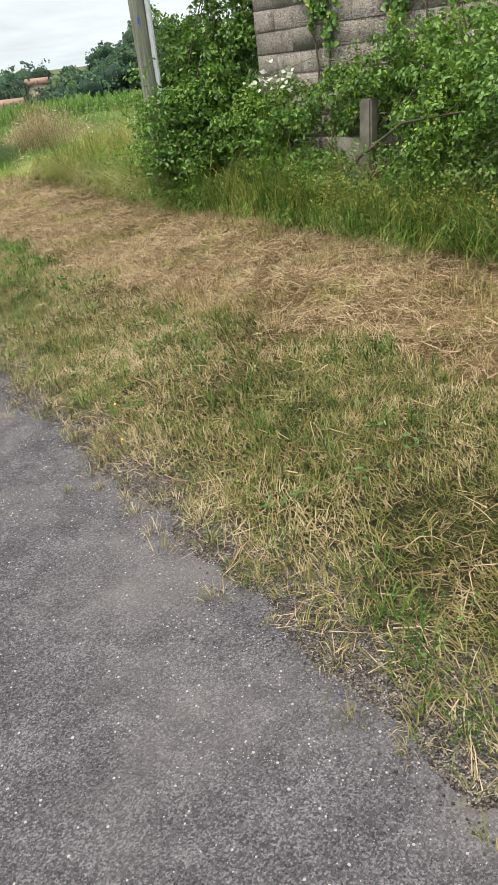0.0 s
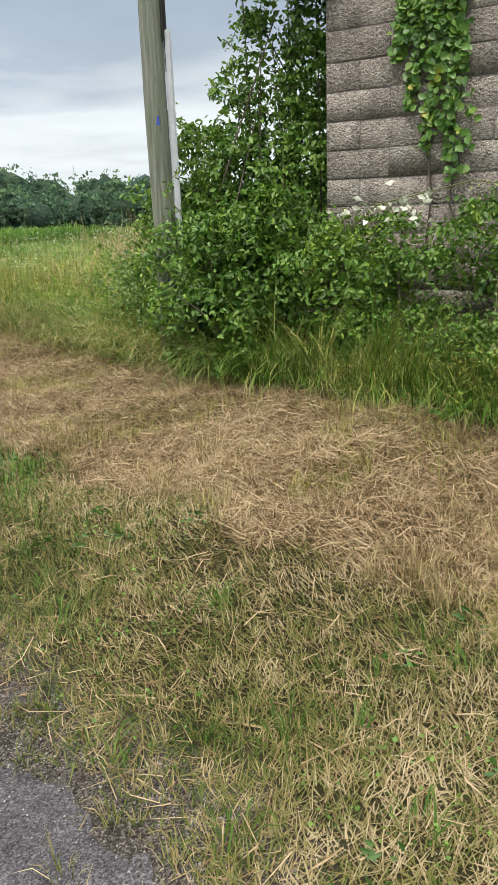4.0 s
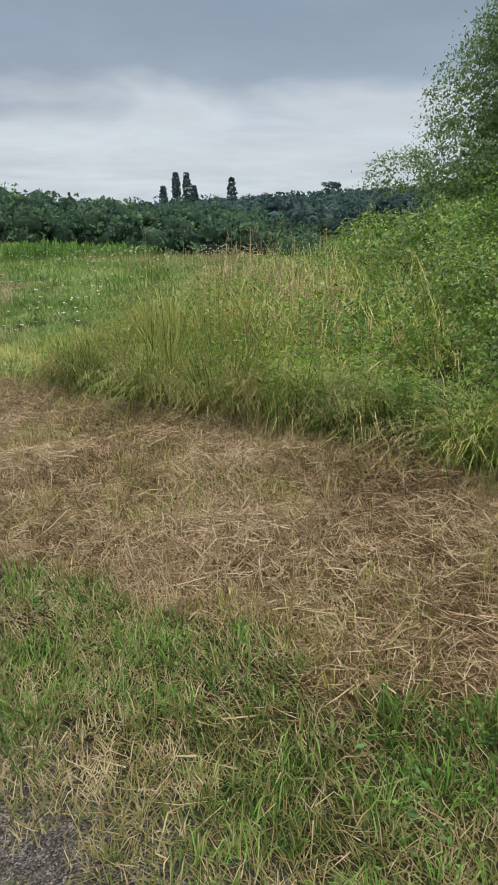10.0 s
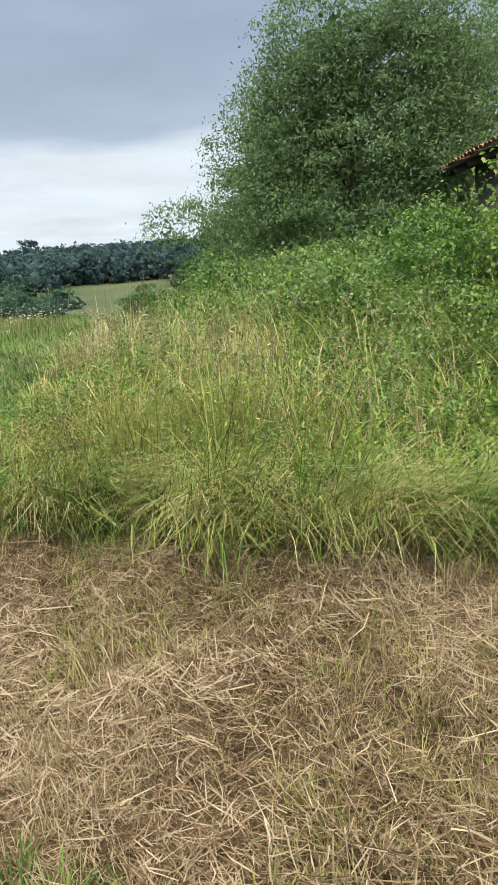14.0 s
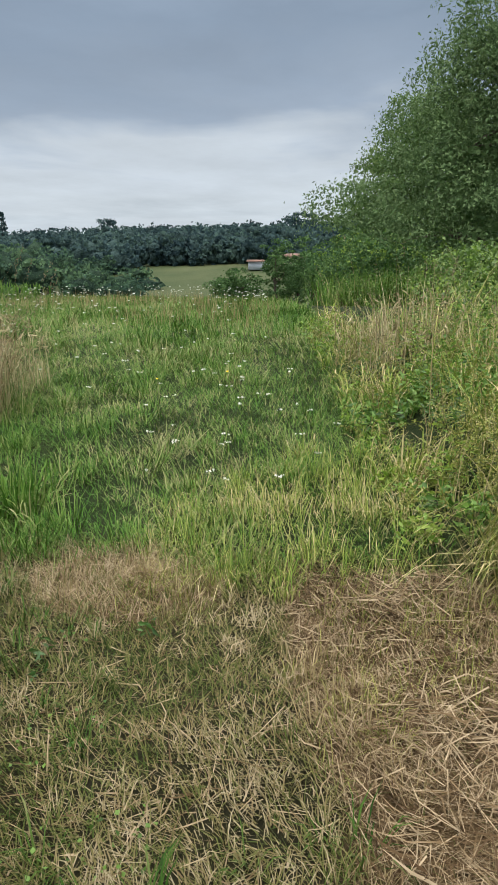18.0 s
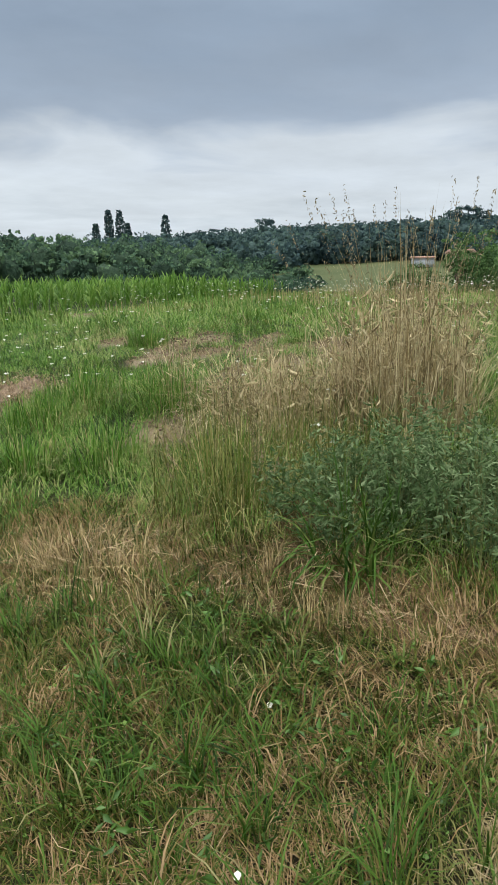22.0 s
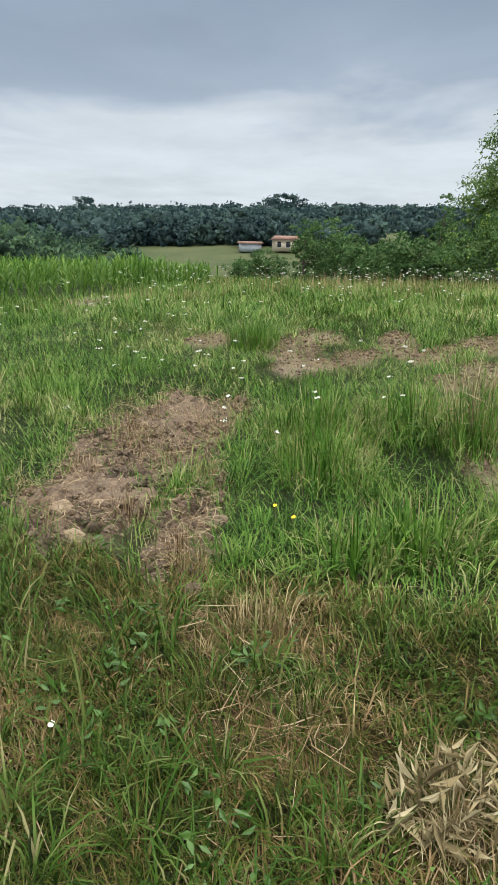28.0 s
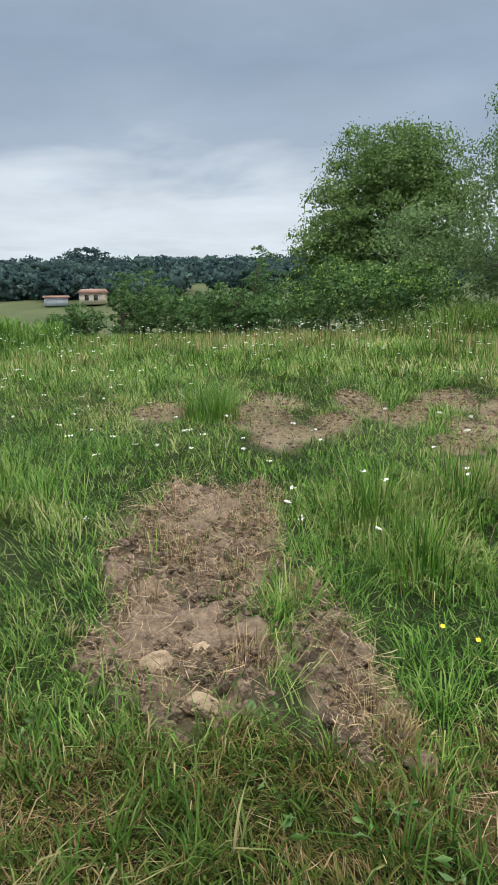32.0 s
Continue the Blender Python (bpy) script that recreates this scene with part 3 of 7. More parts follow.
def blades(name, roots, length, width, lean, heading, mat, bend=0.5, seg=2):
    """One mesh of tapering, bent grass blades: seg - 1 quads and a tip each."""
    n = len(roots)
    hx, hy = np.cos(heading), np.sin(heading)
    side = np.stack([-hy, hx, np.zeros(n)], 1) * (width / 2)[:, None]
    out = np.stack([hx, hy, np.zeros(n)], 1)
    up = np.array([0, 0, 1.0])
    share = (0.55, 0.45) if seg == 2 else (1.0,) if seg == 1 else (1.0 / seg,) * seg
    at, rows_ = np.asarray(roots, float), [roots - side, roots + side]
    for k in range(seg):
        a = lean * (1 - bend + 2 * bend * k / max(seg - 1, 1)) if seg > 1 else lean
        at = at + (np.sin(a)[:, None] * out + np.cos(a)[:, None] * up) * (length * share[k])[:, None]
        w = 0.85 - 0.5 * k / seg if seg > 2 else 0.85
        rows_ += [at - side * w, at + side * w] if k < seg - 1 else [at]
    m = 2 * seg + 1
    v = np.stack(rows_, 1).reshape(-1, 3)
    k = np.arange(n)[:, None] * m
    if seg == 1:
        return mesh_ob(name, v, k + np.array([[0, 1, 2]]), mat)
    quads = np.concatenate([k + np.array([[2 * q, 2 * q + 1, 2 * q + 3, 2 * q + 2]]) for q in range(seg - 1)])
    return mesh_ob(name, v, [quads, k + np.array([[m - 3, m - 2, m - 1]])], mat)


def scatter(n, x0, x1, y0, y1):
    return rng.uniform(x0, x1, n), rng.uniform(y0, y1, n)


def on_ground(x, y, lift=0.0):
    return np.stack([x, y, height(x, y) + lift], 1)


# ---- ground: one sheet to the horizon ----
def axis(lo, hi, step, reach, back):
    near = np.arange(lo, hi, step)
    grow = hi + np.cumsum(step * 1.16 ** np.arange(1, 80))
    grow = grow[grow < reach]
    shrink = lo - np.cumsum(step * 1.3 ** np.arange(1, 60))
    shrink = shrink[shrink > -back]
    return np.concatenate([[-back], shrink[::-1], near, grow, [reach]])


gx, gy = axis(-0.5, 13.0, 0.12, 3000.0, 3000.0), axis(-3.0, 28.0, 0.14, 3000.0, 3000.0)
GX, GY = np.meshgrid(gx, gy)
GZ = height(GX, GY)
dirt_v = dirt_at(GX, GY)
GZ = GZ - np.clip(np.max([blob(GX, GY, *d) for d in DIRT], axis=0) * 3, 0, 1) * 0.04
GZ = np.where(GX < road_edge(GY) - 0.20, GZ - 0.04, GZ)
nx, ny = len(gx), len(gy)
idx = (np.arange(ny - 1)[:, None] * nx + np.arange(nx - 1)[None]).ravel()
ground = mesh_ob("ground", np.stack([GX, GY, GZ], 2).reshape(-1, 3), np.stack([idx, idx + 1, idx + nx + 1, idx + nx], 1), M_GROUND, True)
tagged(ground, "uneven earth bank of turf, hay and bare soil beside the road", "ground", kind="structure")
zone = ground.data.attributes.new("zone", "FLOAT_COLOR", "POINT")
edge_grit = np.clip(1.6 - np.abs(GX - road_edge(GY) - 0.06) / 0.22 + 0.5 * wob(GX, GY, 4.0), 0, 1)
zr = np.clip(hay_at(GX, GY) * 4, 0, 1)
zg = np.clip(dirt_v * 5, 0, 1)
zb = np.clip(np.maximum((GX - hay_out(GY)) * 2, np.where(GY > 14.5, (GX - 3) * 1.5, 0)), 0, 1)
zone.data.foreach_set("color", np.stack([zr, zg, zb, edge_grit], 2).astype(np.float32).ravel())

# ---- road ----
ry = np.concatenate([np.arange(-12.0, 1.0, 0.5), np.arange(1.0, 16.0, 0.045), np.arange(16.0, 60.0, 0.5)])
rs = np.concatenate([[-6.0, -1.6], np.linspace(-0.9, 0.34, 26)])
RX = np.where(rs[None] < -5, -4.2, road_edge(ry)[:, None] + rs[None])
RY = np.repeat(ry[:, None], len(rs), 1)
past = np.clip((rs[None] + np.interp(ry, (3, 6.5), (0.06, 0.24))[:, None]) / 0.45, 0, 1)
RZ = 0.006 + 0.006 * wob(RX, RY, 2.0) - 0.034 * past ** 1.3 + (0.014 * wob(RX * 3, RY * 3, 2.5, 1.0) + 0.012 * wob(RX * 8, RY * 8, 2.5, 4.0)) * past
ri = (np.arange(len(ry) - 1)[:, None] * len(rs) + np.arange(len(rs) - 1)[None]).ravel()
road = mesh_ob("road", np.stack([RX, RY, RZ], 2).reshape(-1, 3), np.stack([ri, ri + 1, ri + len(rs) + 1, ri + len(rs)], 1), M_ROAD, True)
tagged(road, "worn grey asphalt lane with pale chips and a ragged edge", "road", kind="structure")

# ---- leaves and grasses ----
def unit(v):
    return v / (np.linalg.norm(v, axis=-1, keepdims=True) + 1e-9)


def leaves(name, centres, size, mat, flat=0.5, ratio=0.55, face=None, loose_by=0.5, ovate=False):
    """One mesh of small folded leaves round the given places; face: the ways that they lean to face."""
    n = len(centres)
    if face is None:
        d = rng.normal(0, 1, (n, 3))
        d[:, 2] = d[:, 2] * flat - 0.15
        d = unit(d)
        s = unit(np.cross(d, rng.normal(0, 1, (n, 3))))
        nrm = np.cross(d, s)
    else:
        nrm = unit(face + rng.normal(0, loose_by, (n, 3)))
        d = unit(np.cross(nrm, rng.normal(0, 1, (n, 3))) - (0, 0, 0.35))
        s = unit(np.cross(nrm, d))
        nrm = np.cross(d, s)
    ln = np.broadcast_to(size, (n,)) * rng.uniform(0.65, 1.3, n)
    d, s, nrm = d * ln[:, None], s * (ln * ratio / 2)[:, None], nrm * (ln * 0.10)[:, None]
    base, tip = centres - d * 0.5, centres + d * 0.5 - nrm
    if ovate:
        lo, hi, mid = centres - d * 0.22, centres + d * 0.12, centres - d * 0.05 - nrm * 0.6
        v = np.stack([base, lo + s * 0.92 + nrm, hi + s * 0.78 + nrm, tip, hi - s * 0.78 + nrm, lo - s * 0.92 + nrm, mid], 1).reshape(-1, 3)
        k = np.arange(n)[:, None] * 7
        return mesh_ob(name, v, np.concatenate([k + np.array([[a, b, 6]]) for a, b in ((0, 1), (1, 2), (2, 3), (3, 4), (4, 5), (5, 0))]), mat)
    v = np.stack([base, centres - d * 0.05 + s + nrm, tip, centres - d * 0.05 - s + nrm], 1).reshape(-1, 3)
    k = np.arange(n)[:, None] * 4
    return mesh_ob(name, v, np.concatenate([k + np.array([[0, 1, 2]]), k + np.array([[0, 2, 3]])]), mat)


def tufts(cx, cy, per, spread, l0, l1, w0, w1, lean0, lean1, radial=0.75):
    """Blades that spring from many tufts and arch outwards."""
    m = len(cx)
    k = np.repeat(np.arange(m), per)
    n = len(k)
    size = rng.uniform(0.6, 1.35, m)[k]
    a, d = rng.uniform(0, 6.28, n), np.sqrt(rng.uniform(0, 1, n))
    x, y = cx[k] + np.cos(a) * d * spread * size, cy[k] + np.sin(a) * d * spread * size
    lay = rng.uniform(0, 6.28, m)[k] + rng.normal(0, 0.5, n)
    head = np.where(rng.uniform(0, 1, n) < radial, a + rng.normal(0, 0.4, n), lay)
    lean = rng.uniform(lean0, lean1, n) * (0.55 + 0.6 * d)
    return x, y, rng.uniform(l0, l1, n) * size, rng.uniform(w0, w1, n), lean, head


def joined(name, sets, mat, bend, label, keep=None, lift=0.0, seg=2):
    x, y, ln, wd, le, hd = (np.concatenate([s[k] for s in sets]) for k in range(6))
    if keep is not None:
        ok = keep(x, y)
        x, y, ln, wd, le, hd = (q[ok] for q in (x, y, ln, wd, le, hd))
    ob = blades(name, on_ground(x, y, lift), ln, wd, le, hd, mat, bend, seg)
    return tagged(ob, label, "grass", kind="stuff")


def loose(n, x0, x1, y0, y1, l0, l1, w0, w1, lean0, lean1):
    x, y = scatter(n, x0, x1, y0, y1)
    return x, y, rng.uniform(l0, l1, n), rng.uniform(w0, w1, n), rng.uniform(lean0, lean1, n), rng.uniform(0, 6.28, n) * 0.6 + 2.5 * wob(x, y, 1.4, 3.0)


def chance(p):
    return rng.uniform(0, 1, len(p)) < p


def mown_grass():
    def keep(x, y):
        e = x - road_edge(y)
        p = np.clip(e * 4 - 0.05 + 0.6 * wob(x, y, 4.0), 0.04, 1) * np.clip(1.0 - np.where(y > 15.2, 0.7, 1.7) * np.clip(hay_at(x, y) * 2.0, 0, 0.5), 0.12, 1)
        return (e > -0.12) & (x < hay_out(y) + 0.15) & (dirt_at(x, y) < 0.03) & chance(p * np.where(e < 0, 0.12, 1))

    def dry_side(x, y):
        return y + 0.9 * wob(x, y, 1.1, 3.0) < 16.6

    cx, cy = scatter(6400, 0.6, 3.9, 1.2, 18)
    sets = [tufts(cx, cy, 13, 0.07, 0.03, 0.10, 0.0024, 0.0046, 0.6, 1.55, 0.5)]
    joined("short_turf", [loose(380000, 0.6, 3.9, 1.2, 18, 0.022, 0.085, 0.0027, 0.0056, 0.5, 1.5)], M_MOWN, 0, "dense short turf of green and straw-coloured blades", lambda x, y: keep(x, y) & dry_side(x, y), seg=1)
    ey = rng.uniform(0.5, 11.0, 150)
    ex = road_edge(ey) + rng.normal(-0.02, 0.1, 150)
    joined("edge_tufts", [tufts(ex, ey, 24, 0.035, 0.03, 0.10, 0.0018, 0.004, 0.4, 1.5)], M_MOWN, 0.4, "sparse grass tufts growing out of the crumbled road edge")
    joined("mown_grass", sets, M_MOWN, 0.35, "short mown roadside grass, patchy green and dry", lambda x, y: keep(x, y) & dry_side(x, y))
    cx, cy = scatter(2700, 0.6, 3.9, 15.5, 24)
    sets = [tufts(cx, cy, 19, 0.075, 0.045, 0.14, 0.0029, 0.006, 0.6, 1.6, 0.6), loose(26000, 0.6, 3.9, 15.5, 23, 0.03, 0.12, 0.002, 0.0045, 0.8, 1.56)]
    joined("lush_turf", [loose(170000, 0.6, 3.6, 15.5, 22.3, 0.025, 0.11, 0.003, 0.006, 0.5, 1.5)], M_VERGE, 0, "dense low turf of green and brown blades", lambda x, y: keep(x, y) & ~dry_side(x, y), seg=1)
    joined("verge_grass", sets, M_VERGE, 0.4, "lush green matted verge grass with brown blades", lambda x, y: keep(x, y) & ~dry_side(x, y))


def coarse_grass():
    cx, cy = scatter(900, 0.8, 3.6, -1.5, 24)
    ex, ey = scatter(900, 0.8, 3.2, 15.5, 24)
    cx, cy = np.concatenate([cx, ex]), np.concatenate([cy, ey])
    fx, fy = scatter(560, 0.95, 2.3, 7.5, 12.5)
    fk = (hay_at(fx, fy) < 0.05) & (fx > road_edge(fy) + 0.15) & (wob(fx, fy, 1.6, 8.0) > -0.25)
    joined("fresh_grass", [tufts(fx[fk], fy[fk], 26, 0.07, 0.04, 0.12, 0.0024, 0.005, 0.5, 1.6, 0.6)], M_MEADOW, 0.45, "fresh green grass tufts in the dry turf")
    ok = (cx > road_edge(cy) + 0.08) & (hay_at(cx, cy) < 0.1) & (wob(cx, cy, 1.3, 4.0) > -0.2)
    cx, cy = np.concatenate([cx[ok], (1.75, 1.85, 1.62, 1.45, 1.62)]), np.concatenate([cy[ok], (1.95, 2.15, 1.8, 2.75, 1.5)])
    joined("coarse_grass", [tufts(cx, cy, 17, 0.05, 0.06, 0.17, 0.003, 0.0068, 0.7, 1.5)], M_COARSE, 0.45, "deep green coarse grass tufts in the mown verge", lambda x, y: dirt_at(x, y) < 0)
    cx, cy = scatter(420, 0.85, 2.5, 15.8, 22)
    ok = (hay_at(cx, cy) < 0.1) & (wob(cx, cy, 2.0, 2.0) > 0.0)
    joined("broad_grass", [tufts(cx[ok], cy[ok], 15, 0.045, 0.09, 0.24, 0.004, 0.0085, 0.4, 1.6, 0.85)], M_COARSE, 0.6, "bright broad-bladed grass tufts in the lush verge", lambda x, y: dirt_at(x, y) < 0, seg=3)
    cx, cy = scatter(520, 0.9, 2.7, 2.5, 22)
    ok = (cx > road_edge(cy) + 0.2) & (hay_at(cx, cy) < 0.0) & ((cy > 16.5) | (wob(cx, cy, 1.2, 3.0) > 0.15))
    k = np.repeat(np.arange(int(ok.sum())), 9)
    a, d = rng.uniform(0, 6.28, len(k)), rng.uniform(0.02, 0.06, len(k))
    c = on_ground(cx[ok][k] + np.cos(a) * d, cy[ok][k] + np.sin(a) * d, 0.0)
    c[:, 2] += rng.uniform(0.025, 0.075, len(k))
    tagged(leaves("plantain", c, 0.04, M_PLANTAIN, 0.45, 0.38), "rosettes of broad dark green leaves in the verge", "weeds", kind="stuff")
    # clover-like small leaves low in the turf
    x, y = scatter(26000, 1.0, 3.4, -1, 24)
    ok = (x > road_edge(y) + 0.15) & (hay_at(x, y) < 0.05) & (wob(x, y, 1.8, 9.0) > 0.12) & (dirt_at(x, y) < 0)
    c = on_ground(x[ok], y[ok], 0.0)
    c[:, 2] += rng.uniform(0.015, 0.045, len(c))
    tagged(leaves("clover", c, 0.016, M_LEAF, 0.35, 0.75), "low clover and small leaves in the turf", "clover", kind="stuff")


def hay():
    x, y = scatter(290000, 1.0, 4.4, 1.8, 22.5)
    h = hay_at(x, y) + 0.06 * wob(x, y, 5.0)
    dv = dirt_at(x, y)
    keep = chance(np.clip(h * 3.0, 0, 1) * np.clip(1.3 - 0.03 * y, 0.8, 1) * np.where(y > 15.2, 0.32 + 0.45 * wob(x, y, 4.0, 1.0), 1)) | (chance(np.full(len(x), 0.17)) & (x > road_edge(y) + 0.05) & (x < hay_out(y)))
    x2, y2 = scatter(210000, 2.0, 8.0, 19.3, 23.2)
    k2 = chance(np.clip(dirt_at(x2, y2) * 5 + 0.35, 0, np.where(x2 > 4.8, 0.9, 0.6)) * (0.6 + 0.6 * wob(x2, y2, 3.0)))
    x, y = np.concatenate([x[keep], x2[k2]]), np.concatenate([y[keep], y2[k2]])
    n = len(x)
    ln, wd = rng.uniform(0.05, 0.19, n) * rng.uniform(0.6, 1.5, n), rng.uniform(0.0018, 0.0044, n)
    bare = dirt_at(x, y) > -0.05
    ln, wd = ln * np.where(bare, 0.55, 1.0), wd * np.where(bare, 0.55, np.where(y > 15.5, 0.7, 1.0))
    head = rng.uniform(0, 6.28, n) * 0.6 + 2.6 * wob(x, y, 2.6, 9.0)
    tilt = rng.normal(0.10, 0.30, n)
    pile = np.clip(1 + 1.1 * wob(x, y, 3.4, 2.0), 0.15, 2.2)
    lift = np.clip(hay_at(x, y), 0.03, 1) ** 0.5 * rng.uniform(0.0, 0.07, n) * pile + 0.004 + np.where(dirt_at(x, y) > 0, np.where((x < 4.8) & (y > 20.7), rng.uniform(0.0, 0.13, n), 0.01), 0)
    c = on_ground(x, y, lift)
    d = np.stack([np.cos(head) * np.cos(tilt), np.sin(head) * np.cos(tilt), np.sin(tilt)], 1) * (ln / 2)[:, None]
    s = np.stack([-np.sin(head), np.cos(head), rng.normal(0, 0.5, n)], 1) * (wd / 2)[:, None]
    kink = np.stack([-np.sin(head), np.cos(head), 0.5 * np.ones(n)], 1) * (ln * rng.normal(0, 0.16, n))[:, None]
    bent = rng.uniform(0, 1, n) < 0.5
    m, q = int(bent.sum()), ~bent
    va = np.stack([c - d - s, c - d + s, c + kink + s, c + kink - s, c + d], 1)[bent].reshape(-1, 3)
    vb = np.stack([c - d - s, c - d + s, c + d], 1)[q].reshape(-1, 3)
    k = np.arange(m)[:, None] * 5
    k2 = 5 * m + np.arange(n - m)[:, None] * 3
    ob = mesh_ob("cut_hay", np.concatenate([va, vb]), [k + np.array([[0, 1, 2, 3]]), np.concatenate([k + np.array([[3, 2, 4]]), k2 + np.array([[0, 1, 2]])])], M_HAY)
    tagged(ob, "dry brown cut hay lying in a band along the verge", "hay", kind="stuff")
    joined("hay_thatch", [loose(130000, 1.2, 4.1, 5.0, 16.0, 0.03, 0.12, 0.0025, 0.005, 0.6, 1.55)], M_HAY, 0, "matted straw stubs under the cut hay", lambda x, y: hay_at(x, y) + 0.1 * wob(x, y, 5.0) > 0.05, seg=1)
    cx, cy = scatter(2800, 1.3, 4.2, 1.8, 21)
    ok = (hay_at(cx, cy) > -0.03) & (wob(cx, cy, 2.2, 6.0) > -0.1)
    joined("stubble", [tufts(cx[ok], cy[ok], 22, 0.05, 0.04, 0.14, 0.002, 0.0045, 0.1, 1.1)], M_DRY, 0.4, "pale dry grass stubble standing in the hay")
    gx_, gy_ = scatter(4200, 1.3, 3.9, 3.0, 15.5)
    ok = (hay_at(gx_, gy_) > 0) & (wob(gx_, gy_, 1.7, 11.0) > 0.45 - 0.045 * gy_)
    joined("hay_regrowth", [tufts(gx_[ok], gy_[ok], 12, 0.06, 0.04, 0.13, 0.002, 0.0042, 0.4, 1.4)], M_OLIVE, 0.5, "yellow-green grass growing again through the hay")


def sprigs(name, x, y, h, lean, head, per, size, mat, label, ratio=0.45):
    """Bent stems with leaves all along them, as one mesh of leaves and one of stems."""
    n = len(x)
    k = np.repeat(np.arange(n), per)
    t = np.clip(np.tile(np.linspace(0.12, 1.0, per), n) + rng.normal(0, 0.03, n * per), 0.05, 1.05)
    a = lean[k] * t
    root = on_ground(x, y)
    c = root[k] + np.stack([np.cos(head[k]) * np.sin(a), np.sin(head[k]) * np.sin(a), np.cos(a)], 1) * (h[k] * t)[:, None]
    ph = np.tile(np.arange(per) * 2.4, n) + k
    c += np.stack([np.cos(ph), np.sin(ph), 0.1 * np.ones(len(k))], 1) * (size * 0.6)
    tagged(leaves(name, c, size * (1.5 - 0.7 * t), mat, 0.5, ratio), label, "weeds", kind="stuff")
    tagged(blades(name + "_stems", root, h, np.full(n, 0.004), lean, head, M_STEM, 0.5), "thin stems of " + label, "weeds", kind="stuff")


def tall_zone(x, y):
    t = tall_at(x, y)
    return (t > -0.05) & ~((x > 4.62) & (y < 8.4)) & (x < 10)


def tall_grass():
    cx, cy = scatter(6800, 3.4, 10.0, 2.0, 18.5)
    ok = tall_zone(cx, cy) & chance(np.clip(1.2 - (cx - hay_out(cy)) * 0.13, 0.3, 1)) & (wob(cx, cy, 2.4, 9.0) > -0.12)
    cx, cy = cx[ok], cy[ok]
    far = np.clip((cx - hay_out(cy)) / 1.3, 0, 1)
    groups_ = []
    for lo, hi, l0, l1 in ((-1, 0.3, 0.16, 0.42), (0.3, 0.75, 0.28, 0.62), (0.75, 2, 0.35, 0.80)):
        s = (far > lo) & (far <= hi)
        q = list(tufts(cx[s], cy[s], 17, 0.13, l0 * 0.85, l1 * 0.85, (0.004, 0.005, 0.006)[len(groups_)], (0.009, 0.011, 0.013)[len(groups_)], 0.3, 2.1, 0.5))
        q[2] = q[2] * np.clip(0.3 + tall_at(q[0], q[1]) * 0.8, 0.3, 1) * np.clip(0.85 + 0.4 * wob(q[0], q[1], 1.3, 5.0) + 0.5 * wob(q[0], q[1], 3.6, 2.0), 0.25, 1.5)
        groups_.append(q)

    def keep(x, y):
        return tall_zone(x, y) | ((x > hay_out(y) - 0.3) & (y < lane_y(x)) & chance(np.full(len(x), 0.4)) & (x < 4.7))

    joined("tall_grass", groups_, M_TALL, 0.6, "uncut knee-high roadside grass", keep, seg=3)
    # laid-over clumps at the edge of the hay
    cy = rng.uniform(2.0, 14.3, 520)
    cx = hay_out(cy) + np.abs(rng.normal(0.12, 0.2, len(cy)))
    ok = (wob(cx, cy, 2.3, 5.0) > -0.1) & (cx < 4.75)
    half = rng.uniform(0, 1, len(cy)) < 0.5
    for name, sel, mat, label in (("leaning_grass", ok & half, M_OLIVE, "yellow-green grass laid over at the hay's edge"), ("edge_grass", ok & ~half, M_MEADOW, "fresh green grass arching over the hay's edge")):
        q = list(tufts(cx[sel], cy[sel], 34, 0.13, 0.12, 0.8, 0.0034, 0.007, 0.5, 1.85, 0.25))
        over = chance(np.full(len(q[5]), 0.65))
        q[5] = np.where(over, 4.1 + 0.9 * wob(q[0], q[1], 1.9, 6.0) + rng.normal(0, 0.35, len(q[5])), q[5])
        q[2] = q[2] * (0.8 + 0.5 * wob(q[0], q[1], 1.1, 2.0))
        joined(name, [q], mat, 0.5, label, seg=3)
    # bundles laid over the hay, each its own way
    cy = np.concatenate([rng.uniform(8.8, 14.2, 70), rng.uniform(2.4, 14.2, 50)])
    cx = hay_out(cy) + rng.uniform(-0.02, 0.3, len(cy))
    for name, sel, mat, label in (("laid_grass", slice(0, 50), M_TALL, "long pale grass laid over in bundles at the hay's edge"), ("laid_straw", slice(50, 70), M_DRY, "dry straw bundles fallen onto the hay"), ("laid_green", slice(70, 120), M_MEADOW, "long green grass fallen over at the hay's edge")):
        px, py = cx[sel], cy[sel]
        k = np.repeat(np.arange(len(px)), 70)
        n = len(k)
        way = rng.uniform(2.2, 5.6, len(px))[k] + rng.normal(0, 0.28, n)
        joined(name, [(px[k] + rng.normal(0, 0.11, n), py[k] + rng.normal(0, 0.11, n), rng.uniform(0.3, 0.95, n), rng.uniform(0.003, 0.006, n), rng.uniform(0.9, 1.45, n), way)], mat, 0.4, label, seg=3)
    # thin stems arching every way over the clumps
    x, y = scatter(5600, 3.5, 8.5, 2.0, 17.0)
    ok = (tall_at(x, y) > 0.0) & tall_zone(x, y) & (wob(x, y, 1.6, 3.0) > -0.15)
    n = int(ok.sum())
    joined("tangled_stems", [(x[ok], y[ok], rng.uniform(0.35, 1.0, n) * np.clip(0.45 + 0.7 * tall_at(x[ok], y[ok]), 0.4, 1), rng.uniform(0.003, 0.0055, n), rng.uniform(0.3, 1.8, n), rng.uniform(0, 6.28, n))], M_DRY, 0.6, "thin straw stems tangled over the tall grass", seg=4)
    # seed stalks with heads
    x, y = scatter(560, 3.75, 9.5, 8.8, 17.0)
